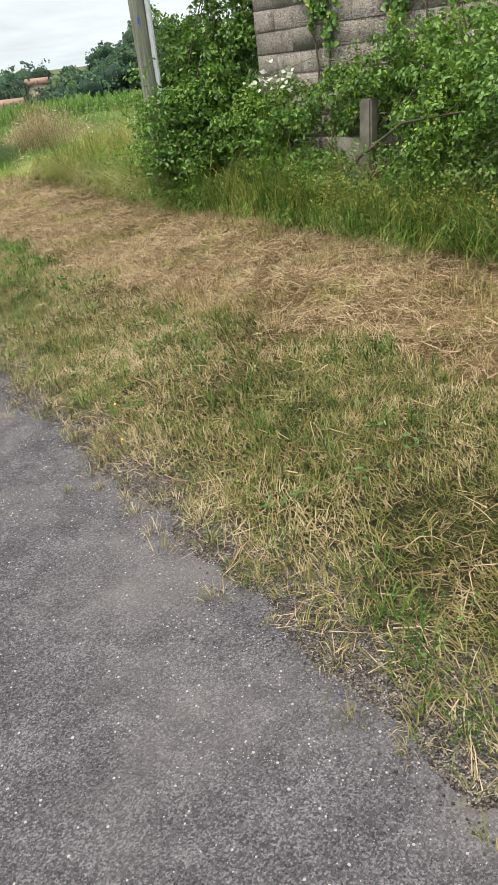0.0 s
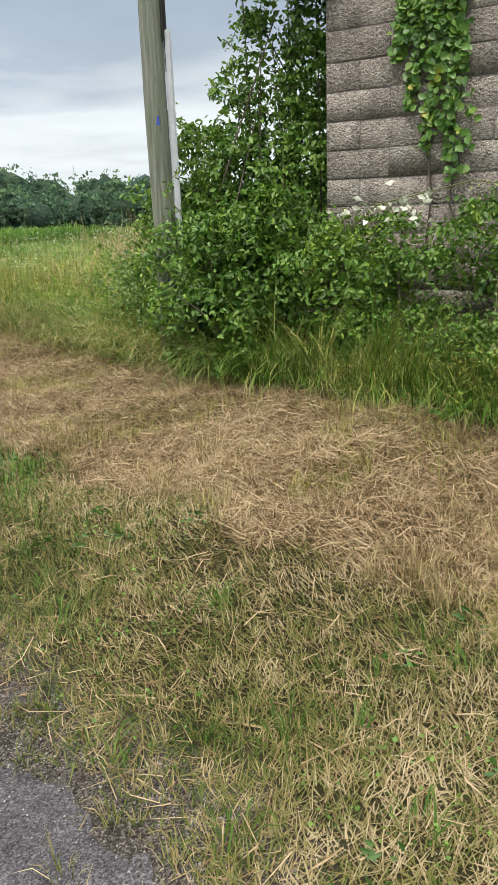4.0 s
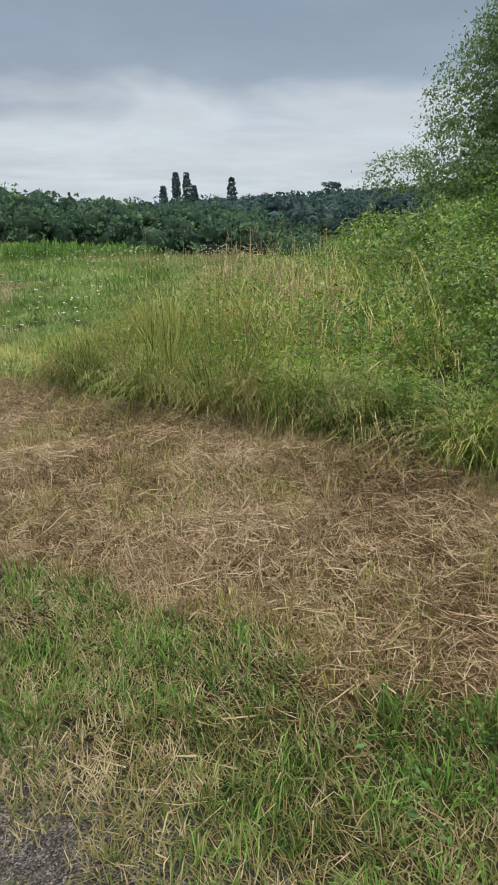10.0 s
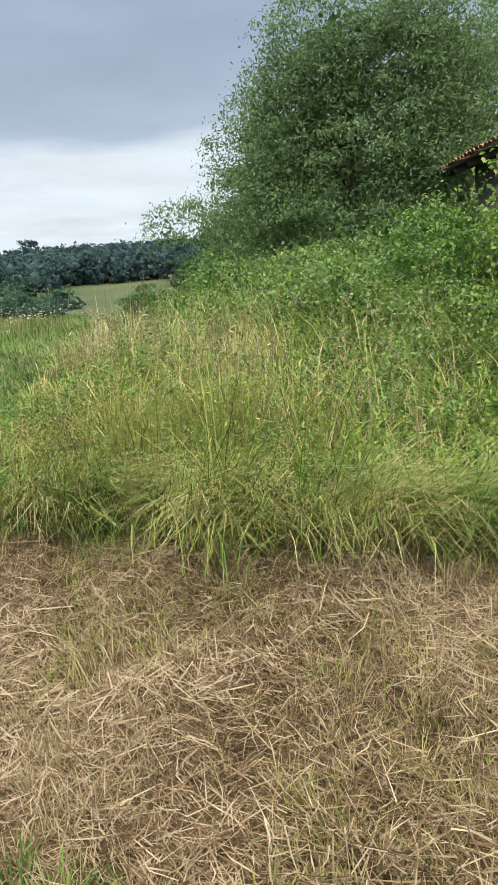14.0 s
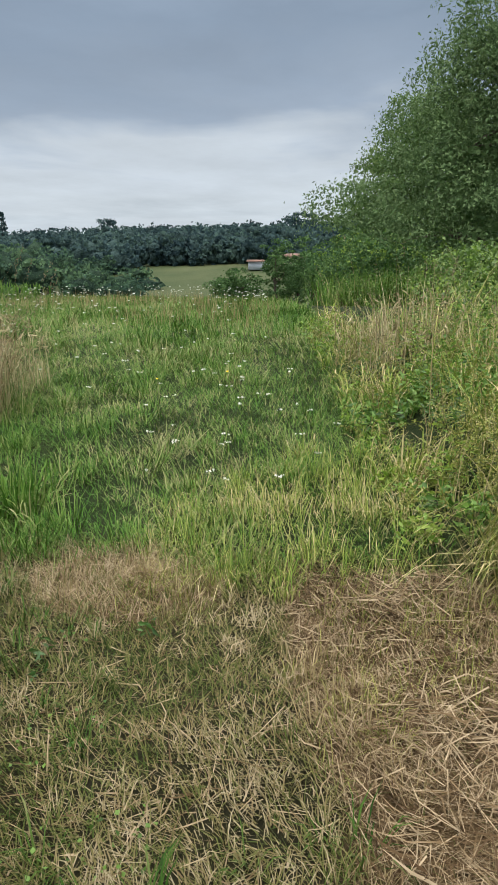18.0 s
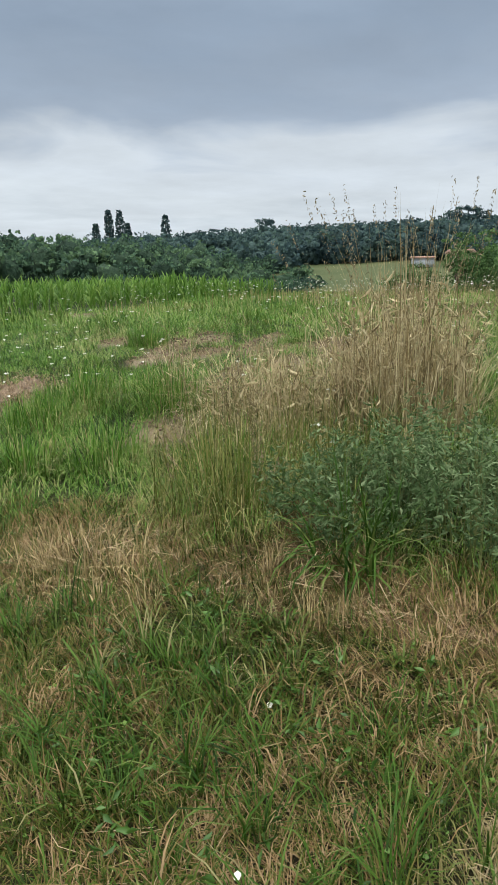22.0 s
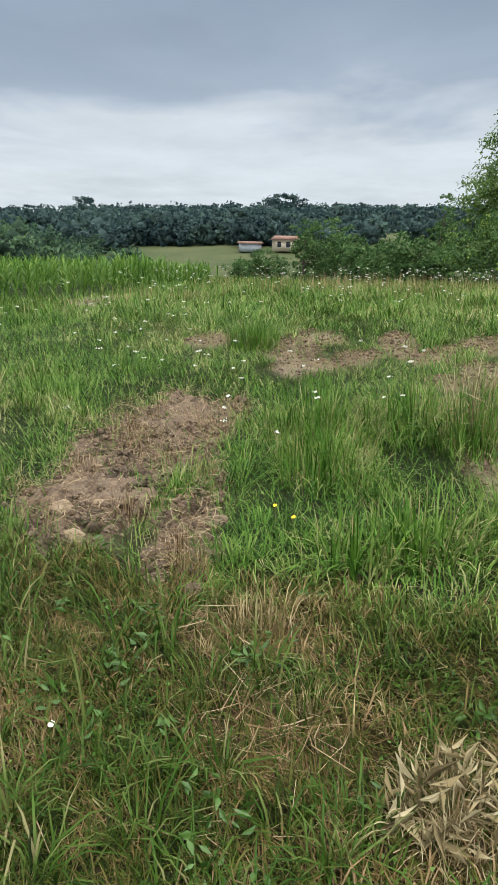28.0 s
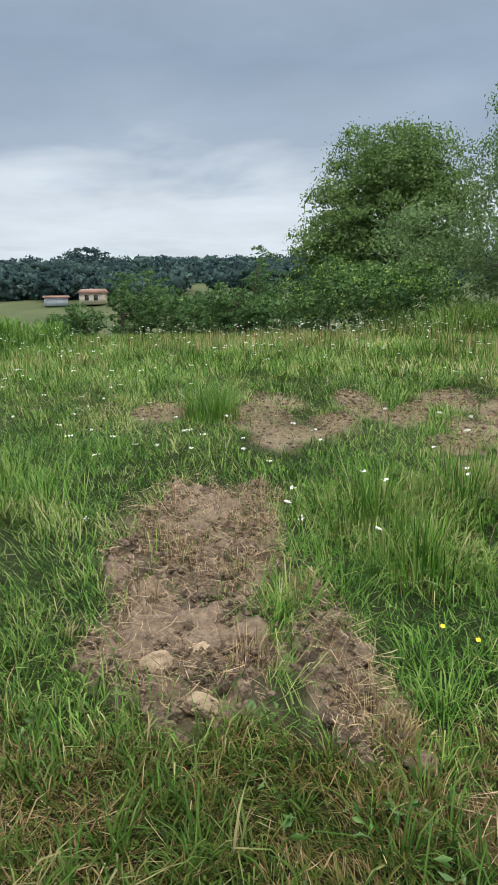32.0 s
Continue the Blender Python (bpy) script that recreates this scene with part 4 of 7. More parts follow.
    ok = (tall_at(x, y) > 0.4) & (wob(x, y, 1.1, 8.0) > -0.05) & chance(np.clip(0.25 + tall_at(x, y) * 0.5, 0, 1))
    x, y = x[ok], y[ok]
    n = len(x)
    hh, le, hd = rng.uniform(0.5, 1.15, n), rng.uniform(0.02, 0.7, n), rng.uniform(0, 6.28, n)
    root = on_ground(x, y)
    tagged(blades("seed_stalks", root, hh, rng.uniform(0.0035, 0.006, n), le, hd, M_DRY, 0.5), "thin straw-coloured seed stalks above the tall grass", "grass", kind="stuff")
    tip = root + np.stack([np.cos(hd) * np.sin(le) * hh, np.sin(hd) * np.sin(le) * hh, np.cos(le) * hh], 1) * 0.96
    c = np.repeat(tip, 9, 0) + rng.normal(0, 1, (n * 9, 3)) * (0.009, 0.009, 0.035)
    tagged(leaves("seed_heads", c, 0.022, M_SEED, 2.5, 0.4), "loose dry seed heads above the tall grass", "grass", kind="stuff")
    # leafy sprigs woven through the grass, in drifts of their own
    for name, mat, many, size, per, ratio, seed, lo, label in (("dark_weeds", M_LEAF, 5200, 0.050, 16, 0.5, 6.0, 0.12, "dark green leafy weeds woven through the tall grass"), ("bright_weeds", M_BRIGHT, 4600, 0.042, 16, 0.45, 2.0, 0.0, "fresh green leafy weeds woven through the tall grass"),
                                                               ("yellow_weeds", M_OLIVE, 4600, 0.026, 22, 0.35, 8.0, 0.0, "yellow-green small-leaved weeds sprawling at the hay's edge"), ("pale_weeds", M_GREY, 2000, 0.034, 18, 0.3, 4.0, 0.15, "pale grey-green weeds among the tall grass")):
        x, y = scatter(many, 3.5, 9.0, 2.0, 17.0)
        near = tall_at(x, y)
        ok = tall_zone(x, y) & (wob(x, y, 1.5, seed) > lo) & chance(np.clip((1.15 if name != "yellow_weeds" else 1.3) - near * (0.16 if name != "yellow_weeds" else 0.6), 0.15, 1))
        x, y, near = x[ok], y[ok], near[ok]
        n = len(x)
        h = rng.uniform(0.22, 0.62, n) * np.clip(0.35 + near * 0.75, 0.3, 1.1) * np.clip(0.9 + 0.3 * wob(x, y, 2.0, 3.0) + 0.5 * wob(x, y, 4.0, seed), 0.3, 1.5)
        sprigs(name, x, y, h, rng.uniform(0.1, 1.1, n), rng.uniform(0, 6.28, n), per, size, mat, label, ratio)


def corn_zone(x, y):
    return (y > 26.0 + 0.17 * (x - 9)) & (y > 26.0 + 0.75 * (9 - x)) & (x > 2.5) & (x < 17)


def meadow():
    def keep(x, y):
        free = (x > hay_out(y) - 0.1 + 0.12 * wob(x, y, 3)) & (tall_at(x, y) < 0.25) & ((dirt_at(x, y) < 0.04 + 0.1 * wob(x, y, 7.0, 2.0)) | chance(np.full(len(x), 0.16))) & (hay_at(x, y) < 0.3)
        return free & ~corn_zone(x, y)

    cx, cy = scatter(2300, 2.4, 8.0, 14.4, 27.0)
    big = wob(cx, cy, 1.1, 7.0) > 0.1
    ex, ey = cx[big][:420], cy[big][:420]
    dx, dy = scatter(900, 8.0, 14.0, 13.0, 27.0)
    sets = [tufts(cx, cy, 26, 0.12, 0.06, 0.2, 0.0029, 0.006, 0.8, 2.0, 0.5), tufts(ex, ey, 58, 0.14, 0.12, 0.33, 0.003, 0.006, 0.7, 2.1, 0.65), 
            tufts(dx, dy, 24, 0.17, 0.12, 0.26, 0.006, 0.011, 0.6, 1.6, 0.7), 
            ]
    for q in sets:
        q[2][:] *= np.clip(1 - 0.9 * np.clip(blob(q[0], q[1], 3.8, 15.1, 0.9, 0.6), 0, 1), 0.35, 1) * (0.85 + 0.45 * wob(q[0], q[1], 2.6, 1.0))
    joined("meadow_sward", [loose(90000, 2.4, 8.0, 14.4, 27.0, 0.04, 0.14, 0.0032, 0.0068, 0.5, 1.45), loose(60000, 8.0, 14.0, 12.0, 28.0, 0.09, 0.20, 0.007, 0.014, 0.3, 1.4),
            loose(26000, 0.3, 8.0, 25.0, 45.0, 0.15, 0.32, 0.012, 0.025, 0.2, 1.1), loose(16000, 14.0, 26.0, 12.0, 32.0, 0.15, 0.3, 0.02, 0.04, 0.1, 0.9)], M_MEADOW, 0, "dense low sward between the meadow tussocks", keep, seg=1)
    cx, cy = scatter(230, 2.9, 4.9, 14.5, 16.0)
    ok = blob(cx, cy, 3.8, 15.1, 0.9, 0.6) > 0
    joined("thin_dry_grass", [tufts(cx[ok], cy[ok], 22, 0.09, 0.08, 0.26, 0.002, 0.0045, 0.4, 1.6, 0.5)], M_TALL, 0.5, "thin dry grass where the lane leaves the verge")
    joined("meadow_grass", sets, M_MEADOW, 0.5, "lush green tussocky meadow grass on the slope", keep)
    # pale seed grass of the crest
    x, y = scatter(5000, 8.5, 14.5, 13, 25.5)
    ok = (wob(x, y, 0.5, 4.0) > 0.0) & (tall_at(x, y) < -0.3)
    n = int(ok.sum())
    joined("crest_grass", [(x[ok], y[ok], rng.uniform(0.2, 0.38, n), np.full(n, 0.005), rng.uniform(0.05, 0.4, n), rng.uniform(0, 6.28, n))], M_DRY, 0.4, "thin pale seed grass along the crest")


mown_grass()
coarse_grass()
hay()
tall_grass()
meadow()

def boughs(balls, n, bough=0.4, per=70, stray=0.12, squash=0.75):
    """Places of leaves, and the ways they face, on the rounded boughs that make up some balls (x, y, z, rx, ry, rz)."""
    balls = np.asarray(balls, float)
    skin = balls[:, 3] * balls[:, 4] + balls[:, 4] * balls[:, 5]
    m = max(6, int(n / per))
    b = balls[rng.choice(len(balls), m, p=skin / skin.sum())]
    d = rng.normal(0, 1, (m, 3))
    d[:, 2] += 0.25
    d = unit(d)
    hub = b[:, :3] + d * rng.normal(0.84, 0.13, m)[:, None] * b[:, 3:6]
    rad = bough * rng.uniform(0.5, 1.4, m)
    k = rng.integers(0, m, n)
    e = rng.normal(0, 1, (n, 3)) + d[k] * 0.55
    e[:, 2] = np.where(e[:, 2] < -0.4, -e[:, 2], e[:, 2])
    e = unit(e)
    r = np.where(rng.uniform(0, 1, n) < stray, rng.uniform(1.0, 1.45, n), rng.uniform(0.5, 1.05, n))
    p = hub[k] + e * (rad[k] * r)[:, None] * (1, 1, squash)
    return p, unit(e + (0, 0, 0.55))


def tube(path, radii, sides=6):
    """A tapered, bent limb as vertices and faces."""
    path = np.asarray(path, float)
    v, f = [], []
    for k, p in enumerate(path):
        t = path[min(k + 1, len(path) - 1)] - path[max(k - 1, 0)]
        t = t / (np.linalg.norm(t) + 1e-9)
        a = np.cross(t, (0.31, 0.77, 0.21))
        a /= np.linalg.norm(a)
        b = np.cross(t, a)
        for q in range(sides):
            an = 2 * math.pi * q / sides
            v.append(p + (a * math.cos(an) + b * math.sin(an)) * radii[k])
    for k in range(len(path) - 1):
        for q in range(sides):
            q2 = (q + 1) % sides
            f.append((k * sides + q, k * sides + q2, (k + 1) * sides + q2, (k + 1) * sides + q))
    return np.array(v), np.array(f)


def tube_ob(name, path, radii, mat, sides=6):
    v, f = tube(path, radii, sides)
    return mesh_ob(name, v, f, mat, True)


def limb(a, b, sag=0.15, n=5):
    a, b = np.asarray(a, float), np.asarray(b, float)
    t = np.linspace(0, 1, n)[:, None]
    off = rng.normal(0, 1, 3) * np.linalg.norm(b - a) * sag
    return a + (b - a) * t + off * np.sin(t * math.pi) * 0.5


def tree(name, x, y, balls, n, size, mat, trunk_r, label, category="tree", group="", bough=0.45, fork=0.3, ratio=0.5, stray=0.12, heart=0.12, per=80):
    z = float(height(x, y))
    top = max(b[2] + b[5] for b in balls)
    ob = empty(name, (x, y, z - 0.05), label, category, group)
    h = top - z
    tr = limb((x, y, z - 0.1), (x + rng.normal(0, 0.15), y + rng.normal(0, 0.15), z + h * 0.75), 0.06, 7)
    under(tube_ob("trunk", tr, np.linspace(trunk_r, trunk_r * 0.25, 7), M_BARK, 8), ob)
    for b in balls:
        start = tr[min(2 + int(rng.integers(0, 3)), 6)] if b[2] > z + h * fork else tr[1]
        for _ in range(2):
            end = np.array(b[:3]) + rng.normal(0, 0.3, 3) * np.array(b[3:6])
            far = min(1.0, 1.6 / float(np.linalg.norm(end - start)))
            under(tube_ob("limb", limb(start, start + (end - start) * (0.45 + 0.5 * far), 0.15), np.linspace(trunk_r * 0.42, trunk_r * 0.06, 5) * (0.3 + 0.7 * far), M_BARK, 5), ob)
    pts, face = boughs(balls, n, bough, per, stray)
    under(leaves("crown", pts, size, mat, 0.5, ratio, face), ob)
    # leaves deep inside the crown
    m = int(n * heart)
    bb = np.asarray(balls, float)
    room = bb[:, 3] * bb[:, 4] * bb[:, 5]
    bb = bb[rng.choice(len(bb), m, p=room / room.sum())]
    under(leaves("inner_foliage", bb[:, :3] + unit(rng.normal(0, 1, (m, 3))) * (rng.uniform(0.1, 0.6, m) ** 0.5)[:, None] * bb[:, 3:6] * 0.8, size * 1.7, mat, 0.5, 0.6), ob)
    return ob


def bush(name, x, y, balls, n, size, mat, label, bough=0.16, stems=6, category="bush", ratio=0.6, shoots=0, reach=0.35, young=0.22, ovate=False, per=45):
    z = float(height(x, y))
    ob = empty(name, (x, y, z), label, category)
    for _ in range(stems):
        b = balls[int(rng.integers(0, len(balls)))]
        foot = np.array((x + rng.normal(0, 0.12), y + rng.normal(0, 0.12), z - 0.04))
        under(tube_ob("stem", limb(foot, np.array(b[:3]) + rng.normal(0, 0.45, 3) * np.array(b[3:6]), 0.25), np.linspace(0.016, 0.004, 5), M_BARK, 5), ob)
    pts, face = boughs(balls, n, bough, per, 0.15)
    spots_, faces_ = [pts], [face]
    for _ in range(shoots):
        b = np.array(balls[int(rng.integers(0, len(balls)))])
        d = rng.normal(0, 1, 3) * (1, 1, 0.6) + (-0.25, 0, 0.75)
        d /= np.linalg.norm(d)
        foot = b[:3] + d * b[3:6] * 0.7
        tip = foot + d * b[3:6] * 0.3 + d * rng.uniform(0.3, 1.0) * reach - (0, 0, 0.05)
        arc = limb(foot, tip, 0.3, 6)
        under(tube_ob("cane", arc, np.linspace(0.006, 0.002, 6), M_STEM, 4), ob)
        k = rng.uniform(0, 5, 26)
        base = arc[k.astype(int)] + (arc[np.minimum(k.astype(int) + 1, 5)] - arc[k.astype(int)]) * (k % 1)[:, None]
        spots_.append(base + rng.normal(0, size * 0.45, (26, 3)))
        faces_.append(np.tile((0, 0, 0.8), (26, 1)))
    pts, face = np.concatenate(spots_), np.concatenate(faces_)
    pick = rng.uniform(0, 1, len(pts)) < np.clip(young + 0.5 * wob(pts[:, 0] + pts[:, 2], pts[:, 1] - pts[:, 2], 2.2, 4.0), 0.03, young * 3.5)
    under(leaves("foliage", pts[~pick], size, mat, 0.5, ratio, face[~pick], 0.5, ovate), ob)
    under(leaves("young_foliage", pts[pick], size * 0.8, M_BRIGHT if mat is not M_BRIGHT else M_LEAF, 0.5, ratio, face[pick], 0.5, ovate), ob, "paler young leaves")
    # shaded leaves inside
    m = n // 7
    bb = np.asarray(balls, float)
    room = bb[:, 3] * bb[:, 4] * bb[:, 5]
    bb = bb[rng.choice(len(bb), m, p=room / room.sum())]
    under(leaves("inner_foliage", bb[:, :3] + unit(rng.normal(0, 1, (m, 3))) * (rng.uniform(0.05, 0.7, m) ** 0.5)[:, None] * bb[:, 3:6] * 0.85, size * 1.3, mat, 0.5, 0.7), ob)
    return ob


# ---- block building by the road ----
CA = np.array((4.80, 8.16))
UW, WW = np.array((0.328, -0.944)), np.array((0.944, 0.328))
UN, WN = -WW, np.array((-0.328, 0.944))
WALL_L, WALL_D, EAVE = 5.0, 12.6, 3.30


def box_verts(o, a, b, c):
    o, a, b, c = (np.asarray(q, float) for q in (o, a, b, c))
    return np.array([o, o + a, o + a + b, o + b, o + c, o + a + c, o + a + b + c, o + b + c])


BOX = np.array([(0, 3, 2, 1), (4, 5, 6, 7), (0, 1, 5, 4), (1, 2, 6, 5), (2, 3, 7, 6), (3, 0, 4, 7)])


def box_ob(name, o, a, b, c, mat):
    return mesh_ob(name, box_verts(o, a, b, c), BOX, mat)


def v3(p, z=0.0):
    return np.array((p[0], p[1], z))


def rough_block(name, o, a, c, n, depth):
    """One concrete block with chipped, rounded edges, its face along a and c, pushed out along n."""
    e = 0.005
    la, lc = np.linalg.norm(a), np.linalg.norm(c)
    ua, uc = a / la, c / lc
    j = lambda: rng.normal(0, 0.0028)
    ring = lambda inset, out: [o + ua * (i + j()) + uc * (k + j()) + n * (out + j() * 0.35) for i, k in ((inset, inset), (la - inset, inset), (la - inset, lc - inset), (inset, lc - inset))]
    v = ring(0, -0.02) + ring(0, depth - e) + ring(e, depth)
    f = []
    for r in (0, 4):
        for q in range(4):
            f.append((r + q, r + (q + 1) % 4, r + 4 + (q + 1) % 4, r + 4 + q))
    f.append((8, 9, 10, 11))
    return mesh_ob(name, np.array(v), np.array(f), M_BLOCK)


def building():
    ob = empty("farm_shed", (CA[0], CA[1], 0.2), "derelict concrete-block farm shed under a red tile roof, overgrown with ivy", "shed")
    a3, u3, w3, un3, wn3 = v3(CA), v3(UW), v3(WW), v3(UN), v3(WN)
    gable = under(box_ob("wall", a3 + u3 * 0.0 + np.array((0, 0, -0.1)), u3 * WALL_L, w3 * 0.18, np.array((0, 0, 3.6)), M_MORTAR), ob, "mortar and blocks of the road-side wall")
    side = under(box_ob("wall", a3 + w3 * 0.19 + np.array((0, 0, -0.1)), w3 * (WALL_D - 0.19), -wn3 * 0.18, np.array((0, 0, EAVE + 0.15)), M_MORTAR), ob)
    under(box_ob("wall", a3 + u3 * (WALL_L - 0.2) + w3 * 0.19 + np.array((0, 0, -0.1)), w3 * (WALL_D - 0.19), -u3 * 0.18, np.array((0, 0, EAVE + 0.15)), M_MORTAR), ob)
    under(box_ob("wall", a3 + w3 * WALL_D + np.array((0, 0, -0.1)), u3 * WALL_L, w3 * 0.18, np.array((0, 0, 3.6)), M_MORTAR), ob)
    # gable triangles
    for d in (0.0, WALL_D):
        p = a3 + w3 * d
        tri = [p + np.array((0, 0, 3.5)), p + u3 * WALL_L + np.array((0, 0, 3.5)), p + u3 * WALL_L / 2 + np.array((0, 0, 4.35))]
        v = np.array(tri + [q + w3 * 0.18 for q in tri])
        under(mesh_ob("gable", v, [np.array([(0, 1, 2), (3, 5, 4)]), np.array([(0, 3, 4, 1), (1, 4, 5, 2), (2, 5, 3, 0)])], M_BLOCK), ob)
    # roof: boards, tiles, rafters
    slope = math.radians(19)
    half = WALL_L / 2
    for sgn in (1, -1):
        inn = u3 if sgn > 0 else -u3
        foot = a3 + (np.zeros(3) if sgn > 0 else u3 * WALL_L) - inn * 0.7 - w3 * 0.25
        run = half + 0.7
        z0 = EAVE + 0.02
        rise = run * math.tan(slope)
        up = inn * run + np.array((0, 0, rise))
        nz = np.cross(up, w3)
        nz = nz / np.linalg.norm(nz)
        nz = nz if nz[2] > 0 else -nz
        o = foot + np.array((0, 0, z0))
        roof = under(box_ob("roof", o, w3 * (WALL_D + 0.7), up, nz * 0.03, M_BEAM), ob, "weathered roof boards")
        cols = 60
        step = (WALL_D + 0.7) / cols
        lu = np.linalg.norm(up)
        uu = up / lu
        for c in range(cols):
            if sgn < 0 and c % 3:
                continue
            v, f = [], []
            rows_ = 9
            for r in range(rows_):
                for end in (0, 1):
                    s = (r + end) * lu / rows_ + (-0.05 if end == 0 else 0.02)
                    lift = 0.055 if end == 0 else 0.03
                    wd = step * (1.5 if sgn < 0 else 0.5)
                    for q in range(6):
                        an = math.pi * q / 5
                        v.append(o + w3 * (step * (c + 0.5) + wd * math.cos(an)) + uu * s + nz * (lift + 0.055 * math.sin(an)))
                b0 = r * 12
                for q in range(5):
                    f.append((b0 + q, b0 + q + 1, b0 + 6 + q + 1, b0 + 6 + q))
            under(mesh_ob("tile_row", np.array(v) + rng.normal(0, 0.006, (len(v), 3)), np.array(f), M_TILE, True), roof)
        for c in range(15 if sgn > 0 else 0):
            p = o + w3 * (0.06 + c * 0.93) - nz * 0.13 + uu * 0.05
            under(box_ob("rafter", p, w3 * 0.09, uu * 1.2, nz * 0.12, M_BEAM), ob)
    # heavy corner bracket under the eave
    under(box_ob("bracket", a3 - u3 * 0.62 - w3 * 0.2 + np.array((0, 0, EAVE - 0.18)), u3 * 0.75, w3 * 0.16, np.array((0, 0, 0.17)), M_BEAM), ob, "dark weathered timber bracket")
    under(box_ob("bracket", a3 - u3 * 0.25 + w3 * 0.02 + np.array((0, 0, EAVE - 0.30)), u3 * 0.3, w3 * 0.12, np.array((0, 0, 0.2)), M_BEAM), ob)
    # blocks of the road-side wall, in bond
    course = 0.2
    for r in range(18):
        z = 0.09 + r * course
        s = 0.0
        first = (0.5, 0.27)[r % 2]
        while s < WALL_L - 0.05:
            ln = min(first if s == 0 else 0.5 + rng.normal(0, 0.015), WALL_L - s)
            under(rough_block("block", a3 + u3 * (s + 0.004) + np.array((0, 0, z + 0.004)), u3 * (ln - 0.009), np.array((0, 0, course - 0.009)), un3, 0.010 + rng.normal(0, 0.003)), gable)
            s += ln
    for r in range(18):
        z = 0.09 + r * course
        s, k = 0.19, 0
        while s < 2.2:
            ln = (0.31 if r % 2 else 0.5) if k == 0 else 0.5
            under(rough_block("block", a3 + w3 * (s + 0.006) + np.array((0, 0, z + 0.006)), w3 * (ln - 0.013), np.array((0, 0, course - 0.013)), wn3, 0.010), side)
            s, k = s + ln, k + 1


building()


def ivy():
    """Ivy hanging on the block wall, and vines at its corner."""
    strands = ((0.80, 3.6, 1.8, 0.34, 2400), (1.75, 2.75, 1.75, 0.18, 900), (2.05, 3.5, 2.2, 0.13, 640), (2.35, 3.6, 1.9, 0.14, 760), (0.98, 2.2, 1.5, 0.08, 110), (3.3, 3.4, 1.6, 0.28, 700))
    ob = empty("ivy", (CA[0] + UW[0] * 1.2 - 0.06, CA[1] + UW[1] * 1.2, 1.6), "green ivy hanging in strands over a block wall", "ivy")
    for s, z1, z0, wd, n in strands:
        z = z0 + (z1 - z0) * rng.uniform(0, 1, n) ** 0.75
        k = (z - z0) / (z1 - z0)
        tail = rng.integers(0, 5, n)
        ss = s + (tail - 2) * wd * 0.33 + rng.normal(0, 0.035, n) * (0.5 + k) + 0.04 * np.sin(z * 5 + tail)
        keep = z > z0 + (np.array((0.5, 0.25, 0.0, 0.15, 0.4))[tail]) * (z1 - z0) * 0.7
        ss, z = ss[keep], z[keep]
        p = np.stack([CA[0] + UW[0] * ss, CA[1] + UW[1] * ss, z], 1) + v3(UN) * rng.uniform(0.025, 0.09, len(z))[:, None]
        tagged(under(leaves("strand", p, 0.06, M_IVY, 0.9, 0.85, np.tile(v3(UN) + (0, 0, 0.5), (len(z), 1)), 0.4, True), ob), kind="stuff")
        stem = [(CA[0] + UW[0] * (s + 0.03 * math.sin(q * 2)) + UN[0] * 0.03, CA[1] + UW[1] * (s + 0.03 * math.sin(q * 2)) + UN[1] * 0.03, 1.2 + (z1 - 1.2) * q / 7) for q in range(8)]
        under(tube_ob("stem", stem, np.linspace(0.009, 0.004, 8), M_BARK, 5), ob)
    ob = empty("climbing_vine", (4.72, 8.62, 0.35), "tangled climbing vine hanging from the eave of a shed", "vine")
    pts, face = boughs(((4.9, 8.5, 1.7, 0.26, 0.24, 0.6), (4.98, 8.47, 2.4, 0.22, 0.2, 0.55), (5.02, 8.42, 2.95, 0.17, 0.16, 0.35), (4.7, 8.65, 1.75, 0.2, 0.2, 0.4), (5.3, 8.75, 2.0, 0.35, 0.25, 0.9)), 8500, 0.11, 36, 0.25)
    tagged(under(leaves("tangle", pts, 0.05, M_LEAF, 0.8, 0.6, face, 0.6), ob), kind="stuff")
    for cx, cy, z0, z1, n in ((4.98, 8.45, 0.3, 3.25, 60), (4.55, 8.80, 1.55, 3.2, 120), (4.72, 8.66, 0.4, 2.75, 150), (4.82, 8.58, 0.4, 3.15, 240), (4.88, 8.52, 0.4, 3.2, 260), (4.66, 8.70, 0.4, 2.9, 160), (4.62, 8.72, 0.4, 2.35, 150)):
        path = limb((cx + rng.normal(0, 0.03), cy, z0), (cx, cy, z1), 0.05, 10)
        k = np.sort(rng.uniform(2.5, 8.99, n))
        q = k.astype(int)
        c = path[q] + (path[q + 1] - path[q]) * (k - q)[:, None] + rng.normal(0, 0.028, (n, 3))
        tagged(under(leaves("strand", c, 0.048, M_LEAF, 0.8, 0.6), ob), kind="stuff")
        under(tube_ob("stem", path, np.linspace(0.010, 0.004, 10), M_BARK, 5), ob)


ivy()


